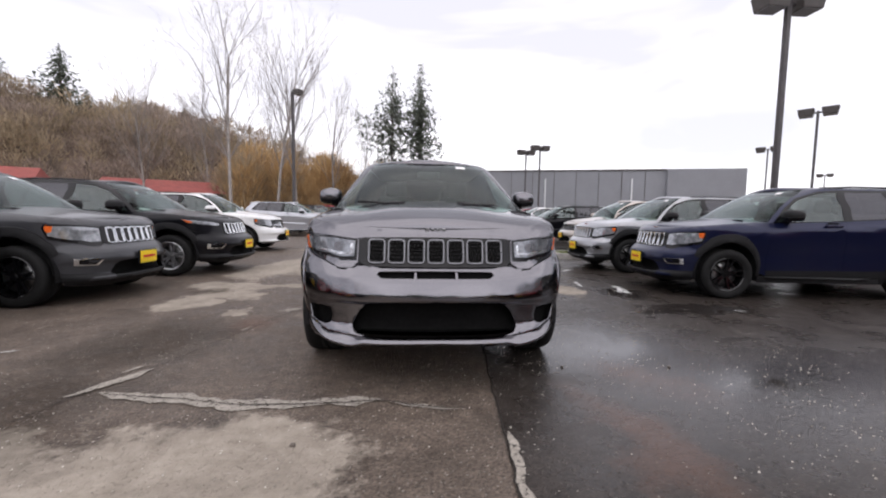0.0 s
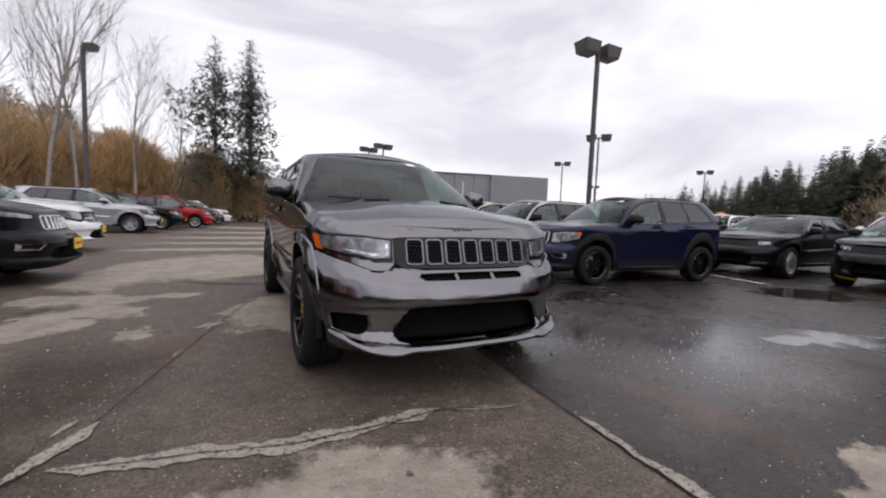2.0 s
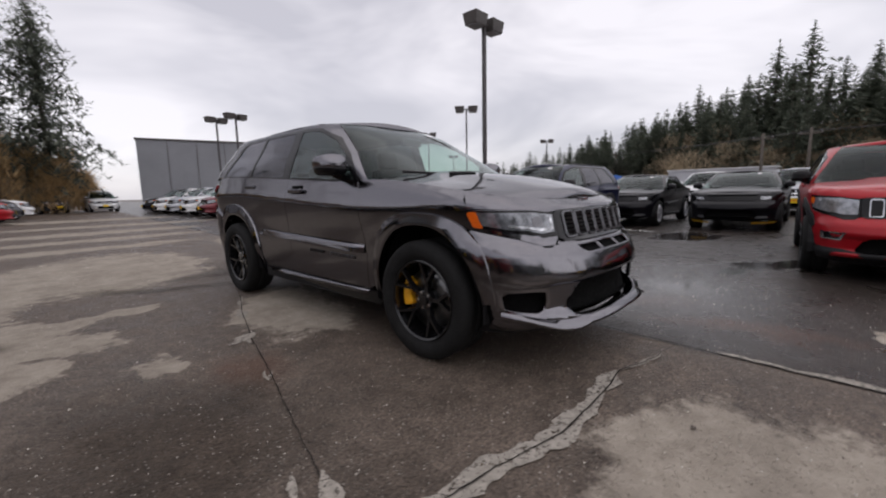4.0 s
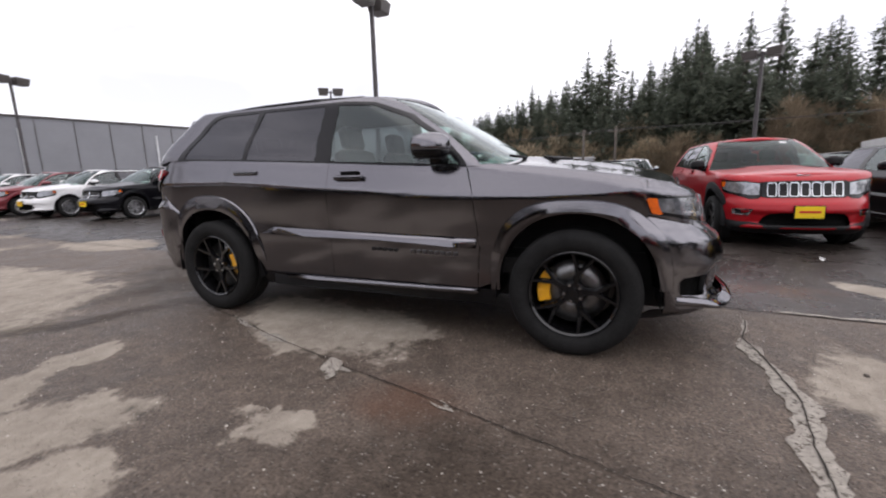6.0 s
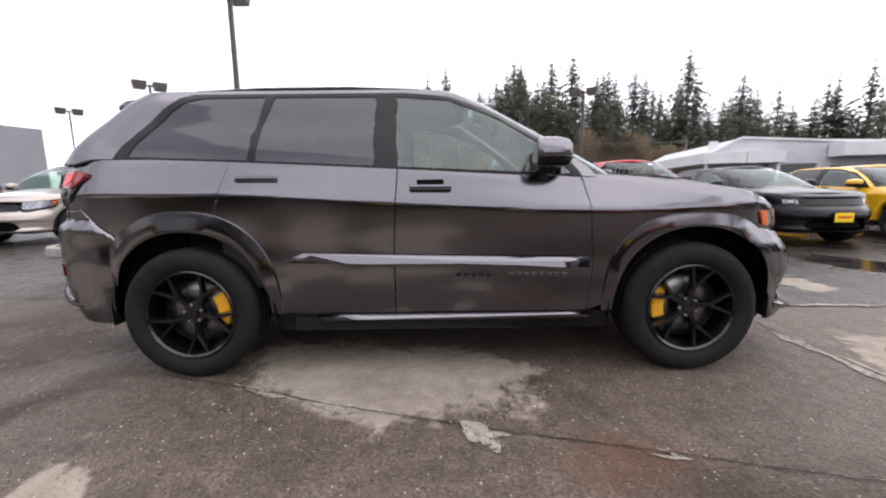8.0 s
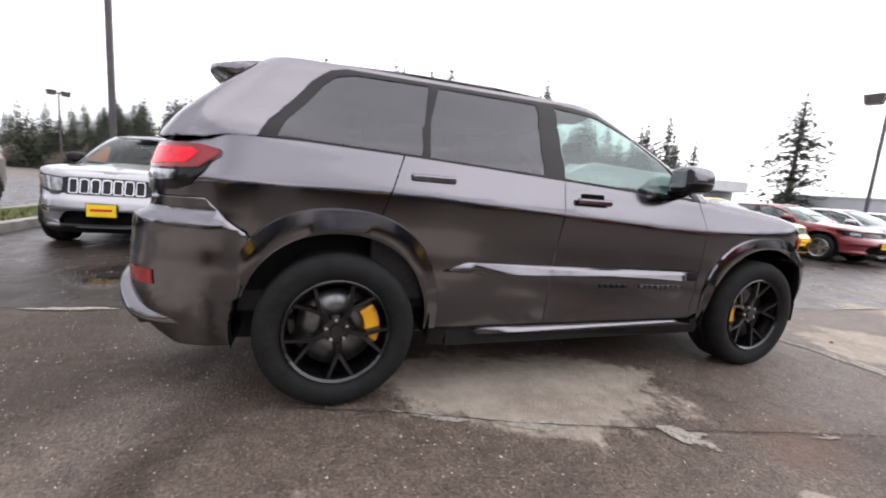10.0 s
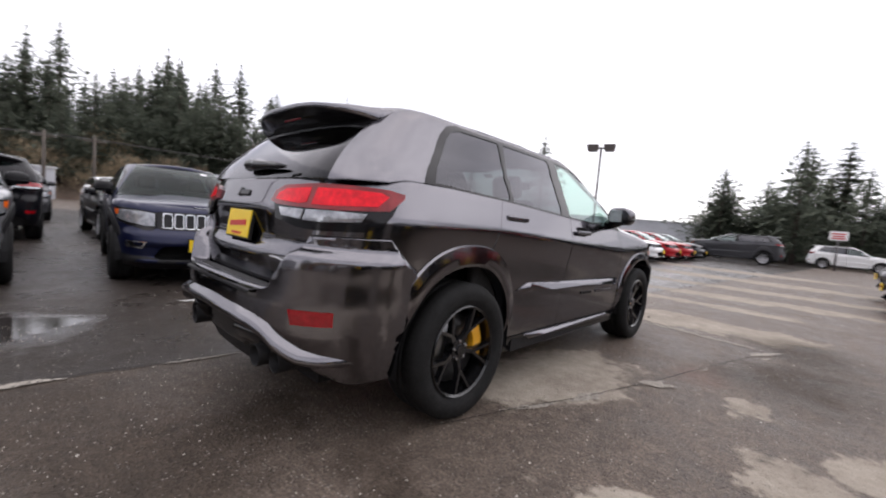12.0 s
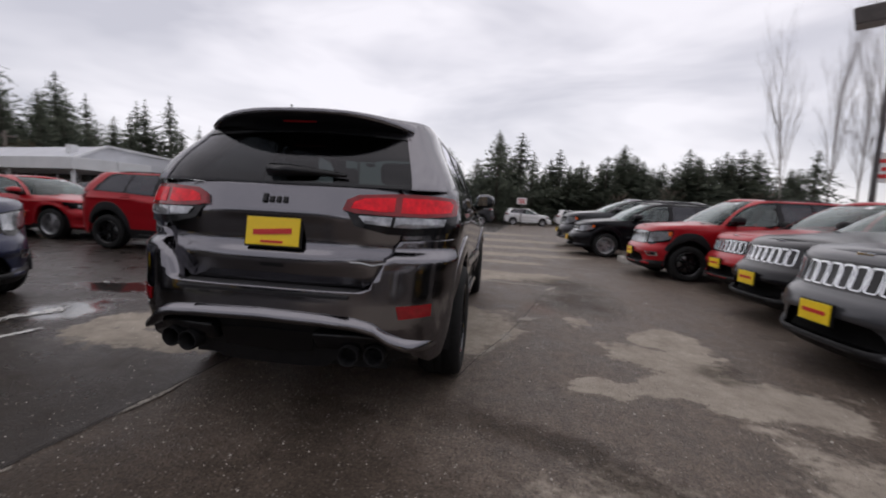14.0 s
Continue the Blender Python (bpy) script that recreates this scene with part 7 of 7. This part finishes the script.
# firs on the east bank
for i in range(190):
    x, y = (rs.uniform(57, 64) if i % 3 == 0 else rs.uniform(62, 92)), rs.uniform(-78, 34)
    k = rs.choice((0, 0, 1, 2, 3, 4, 4))
    s = rs.uniform(0.6, 0.92) * min(0.94, max(0.30, 1.1 - 0.021 * (y + 5))) * (0.8 if i % 3 == 0 else 1.0) * (1.2 if y < -8 else 1.0)
    fir(x, y, height_on(*EASTH, x, y) - 0.3, k, s, rs.uniform(0, 360))
def fir_wood(name, label, spots):
    """Far firs that nobody could count, joined: each a copy of one of two light crowns."""
    crowns = []
    for h, sp, sd in ((16, 4.6, 61), (13, 4.4, 62)):
        me = conifer_meshes(h, sp, sd, 34, 0.05, 0.42)[1]
        crowns.append(np.array([v.co for v in me.vertices]))
    out = []
    for k, (x, y, z, scale, turn) in enumerate(spots):
        c, t = crowns[k % 2], radians(turn)
        m = np.array([[math.cos(t), -math.sin(t), 0], [math.sin(t), math.cos(t), 0], [0, 0, 1]]) * scale * np.array([[1.4], [1.4], [1.0]])
        out.append(c @ m.T + np.array([x, y, z]))
    vs = np.concatenate(out)
    faces = np.arange(len(vs)).reshape(-1, 3)
    return thing(name, label, "woods", kind="stuff", me=from_lists(name, vs.tolist(), faces.tolist(), M_NEEDLE))


spots = []
for i in range(80):
    x, y = rs.uniform(58, 84), rs.uniform(8, 78)
    spots.append((x, y, -0.2, rs.uniform(0.45, 0.66) * min(1.0, max(0.6, 1.15 - 0.009 * y)), rs.uniform(0, 360)))
for i in range(90):
    x, y = rs.uniform(58, 74), rs.uniform(-24, 42)
    spots.append((x, y, height_on(*EASTH, x, y) - 0.3, rs.uniform(0.55, 0.80) * min(0.95, max(0.42, 1.0 - 0.014 * (y + 5))), rs.uniform(0, 360)))
fir_wood("far_firs", "dense dark green fir wood on a far bank", spots)
# firs on the west bank
for x, y, k, s in ((-44, 49.7, 1, 0.75), (-42, 51, 3, 0.5), (-52, 50, 1, 0.7), (-38, 58, 3, 0.5), (-35, 60, 3, 0.55), (-30, 60, 3, 0.4)):
    fir(x, y, height_on(*WEST, x, y) - 0.3, k, s, rs.uniform(0, 360))
# the belt of firs to the south
for k in range(130):
    u = k / 129
    x, y = 6 - 46 * u + rs.uniform(-1.5, 1.5), -50 - 8 * u + rs.uniform(-4, 4)
    fir(x, y, -0.2, rs.choice((0, 1, 3, 4)), rs.uniform(0.42, 0.62) * (1.3 if k % 13 == 3 else 1.0) * (0.92 if u < 0.5 else 1.12), rs.uniform(0, 360), "dark green fir in a belt beyond the car park", "belt of firs", wide=2.1)
fir(-0.9, -40.7, 0, 1, 0.72, 0, "dark green fir in a belt beyond the car park", "belt of firs")
fir(-5.0, -44.5, 0, 1, 0.60, 80, "dark green fir in a belt beyond the car park", "belt of firs")
fir(-23.8, -28.6, 0, 3, 0.62, 10, "small dark fir beside leafless trees", "belt of firs")
fir(26.8, -47.7, 0, 2, 0.70, 40, "tall thin fir beyond a white building", "belt of firs", wide=1.9)
